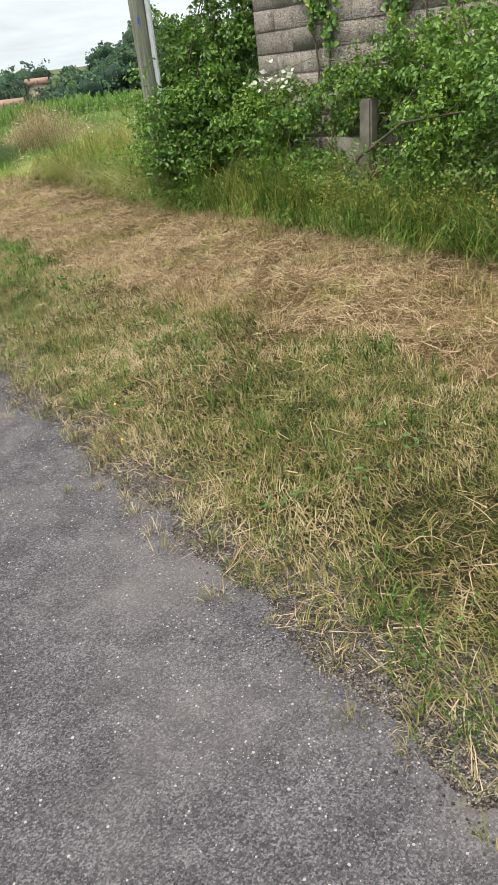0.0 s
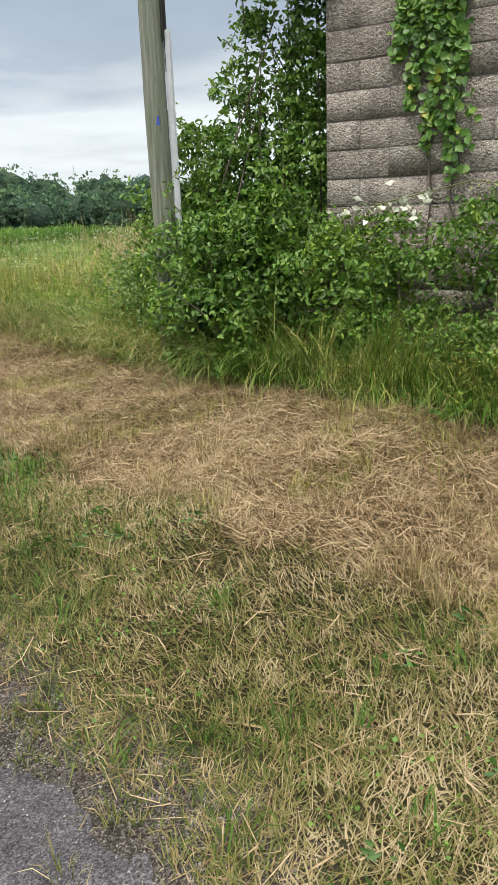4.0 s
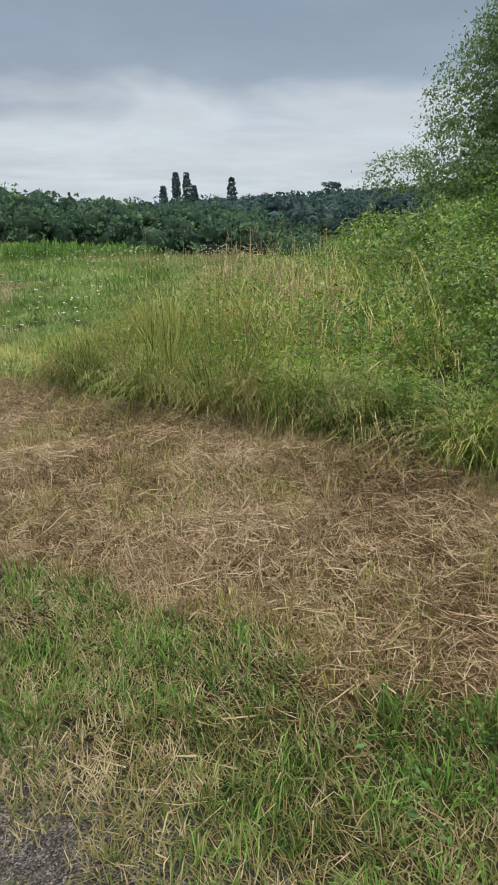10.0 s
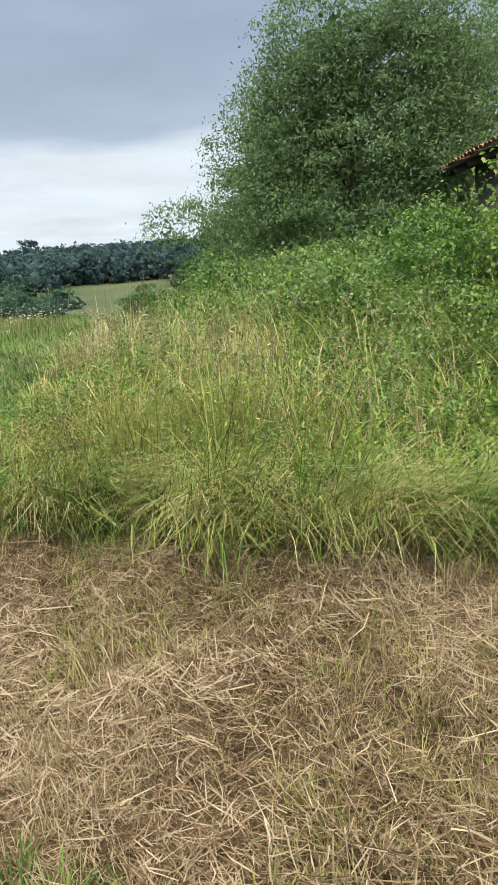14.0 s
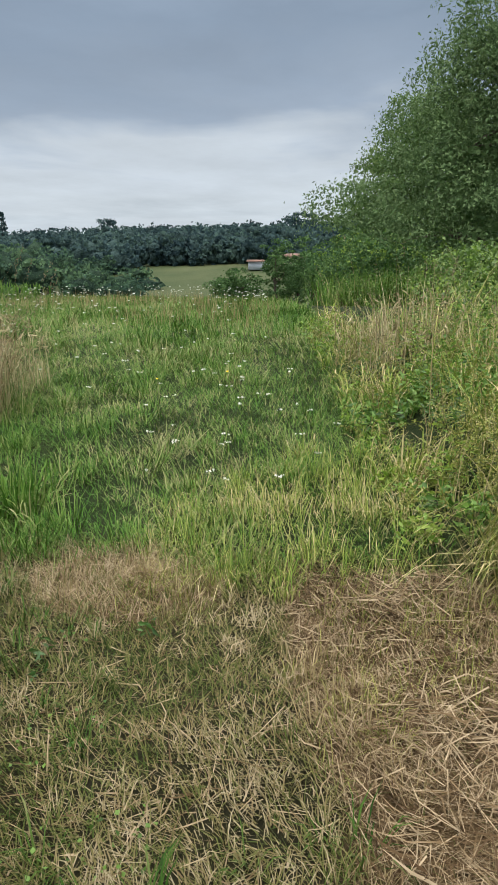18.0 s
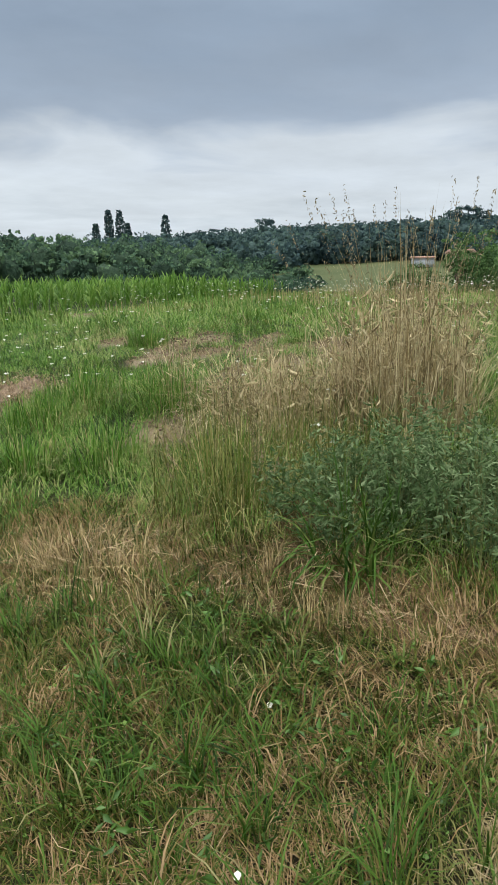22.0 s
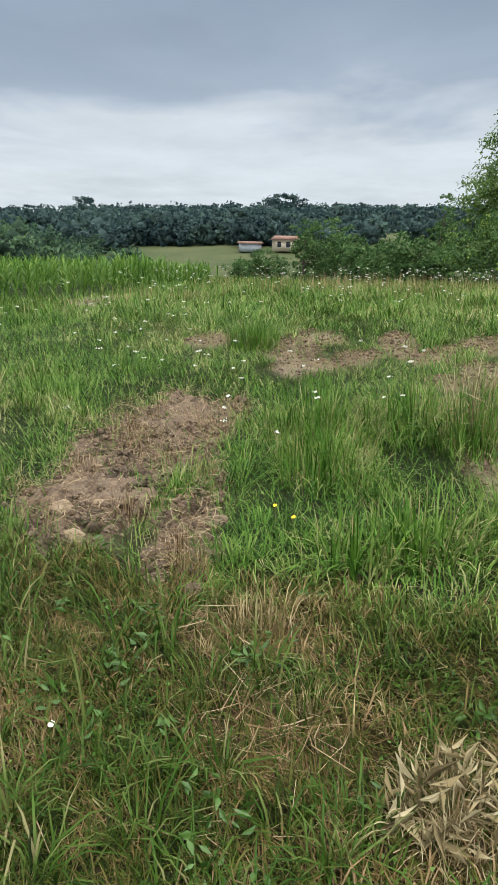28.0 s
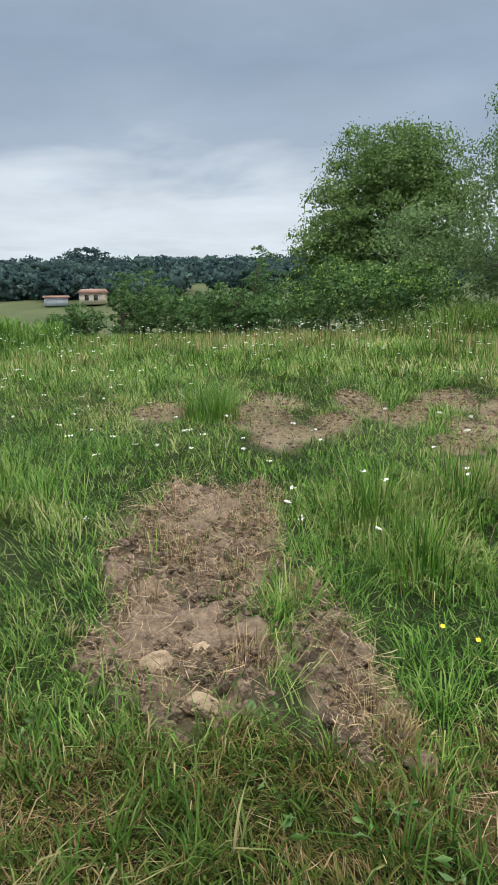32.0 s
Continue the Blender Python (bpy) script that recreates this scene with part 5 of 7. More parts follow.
def concrete_post():
    x, y = 4.60, 5.98
    z = float(height(x, y))
    bm = bmesh.new()
    bmesh.ops.create_cube(bm, size=1.0, matrix=pose(x, y, z + 0.44, 0, 3, 18) @ Matrix.Diagonal((0.11, 0.12, 0.92, 1)))
    bmesh.ops.bevel(bm, geom=bm.edges[:], offset=0.015, segments=2, affect="EDGES")
    me = bpy.data.meshes.new("concrete_post")
    bm.to_mesh(me)
    bm.free()
    me.materials.append(M_STONE_GREY)
    tagged(new("concrete_post", me), "short grey concrete post among the brambles", "post")
    slab = box_ob("concrete_slab", (4.66, 6.10, float(height(4.6, 6.1)) - 0.05), (-0.10, 0.30, 0.02), (0.10, 0.03, 0), (0.01, 0, 0.62), M_STONE_GREY)
    tagged(slab, "broken pale concrete slab leaning by the wall", "slab")


M_STONE_GREY = plain_mat("old_concrete", (0.06, 0.058, 0.045), (0.22, 0.205, 0.17), 7.0, 0.9, 0.5, 0.006)
concrete_post()


def utility_pole():
    x, y = 3.90, 9.07
    z = float(height(x, y))
    ob = empty("utility_pole", (x, y, z), "weathered grey-green wooden utility pole with a cable cover", "pole")
    zs = np.linspace(z - 0.2, 8.2, 26)
    v, f = tube(np.stack([x + 0.006 * np.sin(zs * 2), y + 0.0 * zs, zs], 1), np.linspace(0.092, 0.07, 26), 18)
    v += rng.normal(0, 0.0012, v.shape)
    under(mesh_ob("shaft", v, [f, np.array([list(range(len(v) - 18, len(v)))])], M_POLE, True), ob)
    cx, cy = x + 0.075, y - 0.062
    bm = bmesh.new()
    bmesh.ops.create_cube(bm, size=1.0, matrix=pose(cx + 0.012, cy - 0.01, (z + 2.78) / 2, 0, 0, -40) @ Matrix.Diagonal((0.055, 0.045, 2.78 - z, 1)))
    bmesh.ops.bevel(bm, geom=bm.edges[:], offset=0.01, segments=2, affect="EDGES")
    part("cable_cover", bm, M_CONDUIT, ob, "pale grey cable cover")
    under(tube_ob("cable", [(cx, cy, q) for q in np.linspace(2.5, 8.0, 6)], [0.016] * 6, M_CABLE, 8), ob, "black cable")
    under(tube_ob("cable", [(cx - 0.03, cy - 0.02, q) for q in np.linspace(2.7, 8.0, 6)], [0.011] * 6, M_CABLE, 8), ob, "black cable")
    # blue tag wrapped on the bark, with pale marks
    v, f = [], []
    for k in range(7):
        an = math.radians(200 + k * 7.5)
        for zz in (2.125, 2.19):
            v.append((x + 0.0895 * math.cos(an), y + 0.0895 * math.sin(an), zz))
    for k in range(6):
        f.append((2 * k, 2 * k + 2, 2 * k + 3, 2 * k + 1))
    tag_ob = under(mesh_ob("tag", np.array(v), np.array(f), M_TAG, True), ob, "small blue number tag")


utility_pole()

# ---- bushes and brambles along the verge ----
bush("leafy_bush", 4.2, 8.75, ((4.15, 8.75, 0.95, 0.5, 0.55, 0.65), (4.35, 8.3, 1.05, 0.4, 0.45, 0.6), (3.9, 8.55, 0.6, 0.32, 0.45, 0.4), (4.5, 8.9, 1.5, 0.35, 0.4, 0.5), (4.1, 9.25, 1.0, 0.3, 0.35, 0.6), (4.55, 7.7, 0.85, 0.3, 0.4, 0.5)), 20000, 0.052, M_LEAF,
     "dense dark green leafy bush round the foot of a pole", 0.15, 14, shoots=26, reach=0.35, ovate=True, ratio=0.55)
bush("young_elm", 4.25, 9.35, ((4.3, 9.3, 1.5, 0.3, 0.3, 0.55), (4.6, 9.5, 1.3, 0.4, 0.4, 0.6), (4.25, 9.3, 2.05, 0.14, 0.14, 0.2), (4.55, 9.35, 1.95, 0.16, 0.16, 0.25), (4.62, 9.0, 2.1, 0.22, 0.3, 0.4), (4.68, 8.8, 2.55, 0.16, 0.25, 0.4), (4.72, 8.7, 2.95, 0.12, 0.2, 0.3)), 5400, 0.052, M_LEAF, "upright young shrub with drooping pointed leaves", 0.13, 8, shoots=14, reach=0.35, ovate=True, ratio=0.5)
bush("bramble", 4.75, 6.9, ((4.72, 7.4, 1.1, 0.26, 0.5, 0.32), (4.9, 6.6, 1.15, 0.26, 0.6, 0.38), (5.1, 5.8, 1.15, 0.3, 0.6, 0.5), (4.8, 5.4, 0.7, 0.3, 0.4, 0.35), (4.75, 5.2, 0.9, 0.4, 0.5, 0.55), (4.62, 7.1, 0.55, 0.2, 0.3, 0.3), (4.5, 6.45, 0.5, 0.16, 0.35, 0.34), (4.42, 5.75, 0.38, 0.14, 0.25, 0.26), (4.85, 5.1, 1.5, 0.3, 0.5, 0.3), (4.95, 5.8, 1.5, 0.25, 0.4, 0.28), (4.7, 4.5, 1.2, 0.3, 0.5, 0.4), (4.85, 6.3, 1.3, 0.22, 0.4, 0.22)), 22000, 0.042, M_LEAF,
     "dark bramble thicket against the foot of a block wall", 0.13, 22, shoots=30, reach=0.45, ovate=True)
bush("nettle_clump", 4.55, 4.7, ((4.65, 4.8, 0.65, 0.3, 0.5, 0.4), (4.8, 4.2, 0.75, 0.35, 0.5, 0.5), (4.6, 5.3, 0.5, 0.18, 0.35, 0.28)), 4200, 0.045, M_BRAMBLE, "bright green weeds and nettles in front of a wall", 0.13, 8, shoots=14)
bush("bramble", 4.7, 10.4, ((4.5, 10.0, 0.85, 0.45, 0.5, 0.5), (4.95, 10.4, 0.75, 0.5, 0.5, 0.4), (5.5, 10.2, 1.0, 0.5, 0.6, 0.5), (4.15, 9.75, 0.65, 0.3, 0.4, 0.35), (5.0, 9.8, 1.2, 0.4, 0.4, 0.45)), 17000, 0.040, M_BRAMBLE,
     "arching bramble thicket beside the tall grass", 0.17, 16, shoots=44, reach=0.5)
bush("bramble", 6.6, 11.4, ((6.0, 11.0, 0.80, 0.7, 0.7, 0.45), (7.2, 11.7, 0.9, 0.8, 0.7, 0.45), (6.4, 12.2, 0.65, 0.5, 0.4, 0.3), (8.0, 12.5, 0.95, 0.8, 0.7, 0.45), (7.2, 10.4, 1.05, 0.8, 0.7, 0.5)), 17000, 0.046, M_BRAMBLE, "broad bramble bank behind the tall grass", 0.22, 14, shoots=56, reach=0.55)
bush("bramble", 8.6, 13.6, ((8.4, 13.3, 1.0, 0.9, 0.7, 0.5), (9.4, 14.1, 1.05, 0.9, 0.8, 0.5), (10.6, 15.2, 1.1, 1.0, 0.8, 0.55), (9.6, 12.6, 1.05, 0.9, 0.8, 0.5), (11.2, 14.0, 1.15, 1.0, 1.0, 0.55)), 16000, 0.060, M_BRAMBLE, "low bramble bank running up to the trees", 0.26, 12, shoots=46, reach=0.5)
bush("hazel_bush", 8.6, 10.9, ((8.6, 10.9, 2.0, 0.9, 0.7, 1.1), (8.4, 10.7, 2.9, 0.8, 0.6, 0.9), (8.8, 11.4, 1.6, 0.8, 0.5, 0.6), (8.3, 10.6, 1.6, 0.9, 0.5, 0.8), (9.2, 11.0, 2.8, 0.6, 0.5, 0.7)), 19000, 0.056, M_BRIGHT, "bright green hazel bush behind a shed", 0.24, 10, shoots=34, reach=0.7)
bush("dogwood_bush", 8.9, 12.3, ((9.0, 12.4, 1.4, 0.7, 0.55, 0.75), (8.7, 11.9, 1.25, 0.6, 0.45, 0.7), (9.2, 12.9, 1.15, 0.6, 0.4, 0.55)), 7000, 0.055, M_LEAF, "green dogwood bush rising out of the brambles", 0.2, 8, shoots=18, reach=0.5)
bush("elder_bush", 13.2, 13.6, ((13.0, 13.4, 1.3, 1.0, 0.9, 0.75), (14.2, 14.2, 1.35, 1.0, 1.0, 0.75), (12.2, 14.6, 1.2, 0.9, 0.8, 0.6), (15.2, 15.6, 1.2, 1.0, 1.0, 0.65), (13.0, 12.4, 1.7, 0.9, 0.8, 0.8)), 13000, 0.08, M_BRAMBLE, "dark green elder scrub under a willow", 0.3, 10, shoots=24, reach=0.6, young=0.06)

# ---- trees ----
tree("willow_tree", 18.4, 15.0, ((18.42, 14.84, 4.36, 2.3, 2.65, 2.55), (18.05, 16.77, 3.44, 1.65, 1.6, 1.95), (18.05, 13.0, 3.9, 1.8, 1.7, 2.1), (18.6, 15.21, 6.38, 1.75, 1.9, 1.65), (19.0, 18.9, 2.6, 1.0, 0.9, 0.85), (18.2, 19.9, 2.6, 0.45, 0.45, 0.7), (18.33, 13.18, 5.92, 1.5, 1.5, 1.5), (16.85, 15.21, 2.15, 1.15, 2.3, 1.0), (18.42, 16.5, 5.28, 1.4, 1.3, 1.4)), 74000, 0.093, M_WILLOW, 0.24,
     "large grey-green willow rising over the brambles", bough=0.5, ratio=0.42, stray=0.16)
tree("oak_tree", 30.0, 19.7, ((30.0, 19.9, 4.6, 2.5, 2.7, 2.3), (29.6, 21.3, 3.6, 1.7, 1.5, 1.6), (29.8, 18.0, 4.2, 2.0, 1.9, 2.0), (30.2, 19.7, 6.1, 1.8, 1.9, 1.4), (29.0, 22.6, 2.9, 0.9, 0.9, 0.9), (29.0, 19.8, 2.4, 1.6, 2.8, 1.1), (30.0, 18.4, 5.8, 1.5, 1.4, 1.35)), 46000, 0.127, M_OAK, 0.26,
     "round-crowned green oak at the edge of the field", bough=0.6, stray=0.14)
tree("willow_tree", 24.6, 13.2, ((24.5, 14.3, 3.9, 1.9, 1.8, 2.0), (24.8, 12.6, 6.0, 2.3, 2.2, 2.5), (24.0, 14.9, 2.6, 1.6, 1.5, 1.6), (24.2, 13.6, 3.2, 1.6, 1.6, 1.6), (24.4, 16.2, 2.9, 1.1, 1.2, 1.6), (24.4, 16.9, 1.9, 1.0, 1.1, 1.2)), 44000, 0.105, M_WILLOW, 0.16, "tall dark willow behind the scrub", bough=0.55, ratio=0.4)
bush("scrub_bush", 24.0, 20.5, ((24.0, 20.3, 1.4, 1.6, 1.2, 0.9), (26.0, 21.2, 1.5, 1.6, 1.3, 1.0), (22.0, 19.2, 1.4, 1.4, 1.2, 0.8), (28.0, 22.4, 1.5, 1.4, 1.2, 1.0)), 15000, 0.11, M_FIELD, "low green scrub along the field edge", 0.35, 8)


def weed_bank():
    """Rank tall grass and weeds rising towards the trees."""
    cx, cy = rng.uniform(15.5, 23.0, 700), rng.normal(0, 0.8, 700)
    joined("weed_bank", [tufts(cx, 17.3 + 0.12 * (cx - 12.5) + cy, 24, 0.35, 0.3, 0.85, 0.010, 0.020, 0.1, 1.2, 0.4)], M_MEADOW, 0.5, "rank green grass rising towards the trees")
    cx, cy = rng.uniform(15.0, 22.0, 800), rng.normal(0, 0.8, 800)
    sprigs("bank_weeds", cx, 17.1 + 0.12 * (cx - 12.5) + cy, rng.uniform(0.35, 0.85, 800), rng.uniform(0.1, 0.7, 800), rng.uniform(0, 6.28, 800), 14, 0.06, M_LEAF, "leafy green weeds on the bank below the trees")


weed_bank()


def polar(az, r, el=None):
    a = radians(az)
    return -math.sin(a) * r + 0.4, math.cos(a) * r + 20


# trees and hedge below the crest
def field_tree(az, r, h, w, mat, n, label, name="field_tree", lean=0.0, trunkless=0.35):
    x, y = polar(az, r)
    z = float(height(x, y))
    balls = [(x + rng.normal(0, w * 0.25), y + rng.normal(0, w * 0.25), z + h * q, w * s, w * s, h * 0.24) for q, s in ((trunkless, 0.8), (0.55, 1.0), (0.75, 0.75), (0.5, 0.85))] + ([(x + rng.normal(0, w * 0.4), y + rng.normal(0, w * 0.4), z + h * 0.15, w * 0.85, w * 0.85, h * 0.2)] if trunkless < 0.4 else [])
    return tree(name, x, y, balls, n, w * 0.105, mat, h * 0.03, label, bough=w * 0.22, per=60)


def to_el(az, r, el):
    x, y = polar(az, r)
    return 1.5 + r * math.tan(radians(el + 0.3)) - float(height(x, y))


for az, r, el, w in ((-67.6, 80, -1.5, 2.4), (-69.2, 74, -1.0, 2.2), (-72.0, 70, 1.6, 2.2), (-73.6, 72, 1.4, 2.2), (-75.0, 68, 0.9, 2.4), (-76.6, 62, 0.3, 2.6), (-78.6, 58, 0.2, 2.4), (-80.4, 56, 0.4, 2.2), (-82.6, 56, 0.5, 2.2)):
    field_tree(az, r, to_el(az, r, el), w, M_FIELD, 3200, "rounded green field tree below the crest")
field_tree(-82.0, 59, to_el(-82.0, 59, 3.9), 1.6, M_FIELD, 2600, "small airy field tree with a visible trunk", trunkless=0.5)
for az, r, el, w in ((-84.8, 52, 0.7, 2.4), (-81.6, 55, 0.4, 2.2), (-87.0, 46, 0.8, 2.4)):
    field_tree(az, r, to_el(az, r, el), w, M_FIELD, 2000, "low green hedge tree at the field edge")


ball_bm = bmesh.new()
bmesh.ops.create_icosphere(ball_bm, subdivisions=1, radius=1.0)
BALL_V = np.array([v.co[:] for v in ball_bm.verts])
BALL_F = np.array([[v.index for v in f.verts] for f in ball_bm.faces])
ball_bm.free()
def woodland(name, spots, mat, leaf_mat, label, per, leaf):
    """Many crowns: hearts, in the north wood darkened as inner shade, under a skin of leaf clusters on boughs, each as
    tall as its spot says.
    """
    vs, fs, pts, face = [], [], [], []
    for t, (x, y, w, h) in enumerate(spots):
        z = float(height(x, y))
        up = min(w * rng.uniform(0.75, 1.3), h * 0.55)
        low = h - up
        balls = [(0, 0, 0, w, w, up), (0, 0, -low * 0.55, w * 0.85, w * 0.85, low * 0.6)] + [(rng.normal(0, w * 0.55), rng.normal(0, w * 0.55), rng.normal(-0.15, 0.4) * up, w * q, w * q, up * q) for q in rng.uniform(0.4, 0.8, 2)]
        p, f = boughs(balls, per, w * 0.24, 8, 0.06)
        top = z + h - np.sort(p[:, 2])[-5]
        pts.append(p + (x, y, top))
        face.append(f)
        for q, b in enumerate(balls):
            vs.append(np.array(b[:3]) + BALL_V * (1 + rng.normal(0, 0.06, len(BALL_V)))[:, None] * np.array(b[3:6]) * 0.72 + (x, y, top))
            fs.append(BALL_F + len(BALL_V) * (t * 4 + q))
    pts = np.concatenate(pts)
    tagged(mesh_ob(name, np.concatenate(vs), np.concatenate(fs), mat, True), label, "woodland", kind="stuff")
    tagged(leaves(name + "_leaves", pts, leaf * rng.uniform(0.6, 1.3, len(pts)), leaf_mat, 0.7, 0.8, np.concatenate(face), 1.3), "ragged leaf clusters of " + label, "woodland", kind="stuff")


# wooded hill across the valley: tree tops follow its skyline
sky_az = (-106, -92, -85, -79.8, -76, -73.5, -70.1, -66.4, -63, -59, -55.7, -50.8, -42, -30)
sky_el = (1.6, 1.9, 2.2, 2.3, 2.7, 2.5, 3.25, 3.1, 3.0, 2.75, 2.75, 2.25, 2.25, 2.3)
spots = []
for row_r, drop in ((400, 0.0), (370, 0.45), (340, 0.95), (310, 1.45), (282, 1.95), (258, 2.3), (228, 2.6), (206, 2.9)):
    for az in np.arange(-104, -30, 1.5 * 340 / row_r):
        a = az + rng.normal(0, 0.25)
        r = row_r + rng.normal(0, 13)
        if (r < 214 and -66.4 < a < -58.9 + rng.normal(0, 0.3)) or (r < 199 and -71.5 < a <= -66.4):
            continue
        x, y = polar(a, r)
        el = np.interp(a, sky_az, sky_el) - 0.3 - drop + rng.normal(0, 0.2)
        top = 1.5 + r * math.tan(radians(el))
        z = float(height(x, y))
        h = max(top - z, 7.0)
        spots.append((x, y, rng.uniform(3.8, 7.2) * row_r / 320, h))
for az in np.arange(-73, -56.5, 0.5):
    x, y = polar(az + rng.normal(0, 0.15), 214 + rng.normal(0, 3) + (0 if az > -66.5 else -6))
    if not -71.3 < az < -69.6:
        spots.append((x, y, rng.uniform(2.0, 3.6), rng.uniform(3.5, 7.0)))
woodland("wooded_hill", spots, M_HAZYCROWN, M_HAZYWOODS, "dark green woodland covering the far hill", 340, 1.15)
# nearer wood and hedges to the north
spots = []
for row_r, drop in ((165, 0.0), (140, 0.55), (120, 1.15)):
    for az in np.arange(-58.4, -3, 1.6 * 140 / row_r):
        a = az + rng.normal(0, 0.4)
        r = row_r + rng.normal(0, 5) + (25 if a < -45 else 0)
        x, y = polar(a, r)
        el = np.interp(a, (-58.5, -56.5, -54, -50, -44, -38, -36, -33, -29, -26, -22.5, -20.5, -17.5, -15.5, -12.5, -3), (-0.9, -0.2, 0.8, 1.5, 2.0, 2.4, 2.75, 2.4, 2.6, 3.0, 3.4, 2.1, 1.0, 0.7, 1.9, 0.8)) - drop + rng.normal(0, 0.22)
        top = 1.5 + r * math.tan(radians(el))
        spots.append((x, y, rng.uniform(2.6, 5.2), max(top - float(height(x, y)), 2.5)))
woodland("north_wood", spots, M_SHADEHEART, M_HAZYNORTH, "green wood and hedges beyond the corn field", 520, 0.66)
for az, r, h, w in ((-69.9, 396, 12, 7.5), (-70.9, 398, 11, 6), (-76.1, 395, 11, 4.0), (-55.6, 392, 13, 5.5)):
    x, y = polar(az, r)
    el = np.interp(az, sky_az, sky_el) + 0.25
    z = 1.5 + r * math.tan(radians(el)) - h
    ob = empty("hilltop_tree", (x, y, float(height(x, y))), "dark round tree standing on the skyline", "tree")
    under(tube_ob("trunk", [(x, y, float(height(x, y)) - 0.3), (x, y, z + h * 0.6)], (0.5, 0.3), M_BARK), ob)
    pts, face = boughs(((x, y, z + h * 0.6, w, w, h * 0.4),), 1500, w * 0.3, 60)
    under(leaves("crown", pts, w * 0.14, M_HAZYWOODS, 0.7, 0.8, face), ob)
for az, r, h, w in ((-44.75, 395, 24, 2.4), (-43.95, 395, 23, 2.4), (-48.1, 395, 22, 2.6), (-43.0, 395, 17, 2.2), (-45.3, 390, 15, 2.0)):
    x, y = polar(az, r)
    z0 = float(height(x, y))
    top = 1.5 + r * math.tan(radians(3.75 if az > -47 and az < -43.5 and h > 20 else 3.35 if az < -47 else 2.8))
    ob = empty("poplar_tree", (x, y, z0), "slim dark poplar on the skyline", "tree", "poplars")
    under(tube_ob("trunk", [(x, y, z0 - 0.3), (x, y, top - 3)], (0.5, 0.15), M_BARK), ob)
    n = 700
    t = rng.uniform(0, 1, n)
    rad = w * np.sqrt(np.clip(np.sin(math.pi * (0.08 + 0.86 * t)), 0, 1)) * rng.uniform(0.45, 1.1, n)
    an = rng.uniform(0, 6.28, n)
    p = np.stack([x + rad * np.cos(an), y + rad * np.sin(an), top - h + t * h], 1)
    under(leaves("crown", p, 1.3, M_HAZYWOODS, 1.2, 0.7), ob)


# ---- farm buildings on the far slope ----
def far_house(name, az, r, wide, deep, wall_h, roof_h, wall_m, label, turn, windows=0, bar=0.0):
    x, y = polar(az, r)
    z = float(height(x, y)) - 0.3 + bar
    ob = empty(name, (x, y, z), label, "building")
    a = radians(az + turn)
    u, d = np.array((math.cos(a), math.sin(a), 0)), np.array((-math.sin(a), math.cos(a), 0))
    o = np.array((x, y, z)) - u * wide / 2 - d * deep / 2
    under(box_ob("wall", o, u * wide, d * deep, np.array((0, 0, wall_h)), wall_m), ob)
    e = 0.5
    p = o - u * e + np.array((0, 0, wall_h + 0.01))
    fr, bk = p - d * e, p + d * (deep + e)
    rg = p + d * deep / 2 + np.array((0, 0, roof_h))
    L = u * (wide + 2 * e)
    th = np.array((0, 0, 0.25))
    v = np.array([fr, fr + L, rg + L, rg, bk, bk + L, fr - th * 0, fr + L - th * 0])
    under(mesh_ob("roof", v, [np.array([(0, 1, 2, 3), (3, 2, 5, 4), (0, 4, 5, 1)]), np.array([(0, 3, 4), (1, 5, 2)])], M_ROOFFAR), ob)
    for k in range(windows):
        q = o + u * (wide * (k + 0.6) / (windows + 0.2)) - d * 0.03 + np.array((0, 0, wall_h * 0.35))
        w = under(box_ob("window", q, u * 1.0, d * 0.06, np.array((0, 0, 1.3)), M_DARKGLASS), ob)
        under(box_ob("sill", q - u * 0.1 - d * 0.08 - np.array((0, 0, 0.12)), u * 1.2, d * 0.1, np.array((0, 0, 0.1)), M_CONDUIT), ob)


far_house("barn", -67.7, 190, 5.0, 5.0, 2.0, 0.5, M_BARNWALL, "small pale sheet-metal barn with a low red roof", 8, 0, 0.1)
far_house("house", -70.4, 188, 5.0, 6.0, 2.7, 1.0, M_RENDER, "cream rendered farmhouse with a red tile roof", -20, 2, 0.3)
far_house("house", -15.3, 140, 3.4, 5.0, 4.9, 1.0, M_RENDER, "cream house with a red tile roof among trees", 0, 2, 0.0)
far_house("shed", -13.6, 52.6, 5.2, 3.0, 0.5, 0.55, M_RENDER, "low stone shed with a red tile roof", 4, 0, -0.1)
mx, my = polar(-30.2, 170)
mast_ob = tube_ob("antenna_mast", [(mx, my, 0), (mx, my, 12.2)], (0.12, 0.07), M_CONDUIT, 6)
tagged(mast_ob, "thin grey antenna mast over the wood", "mast")

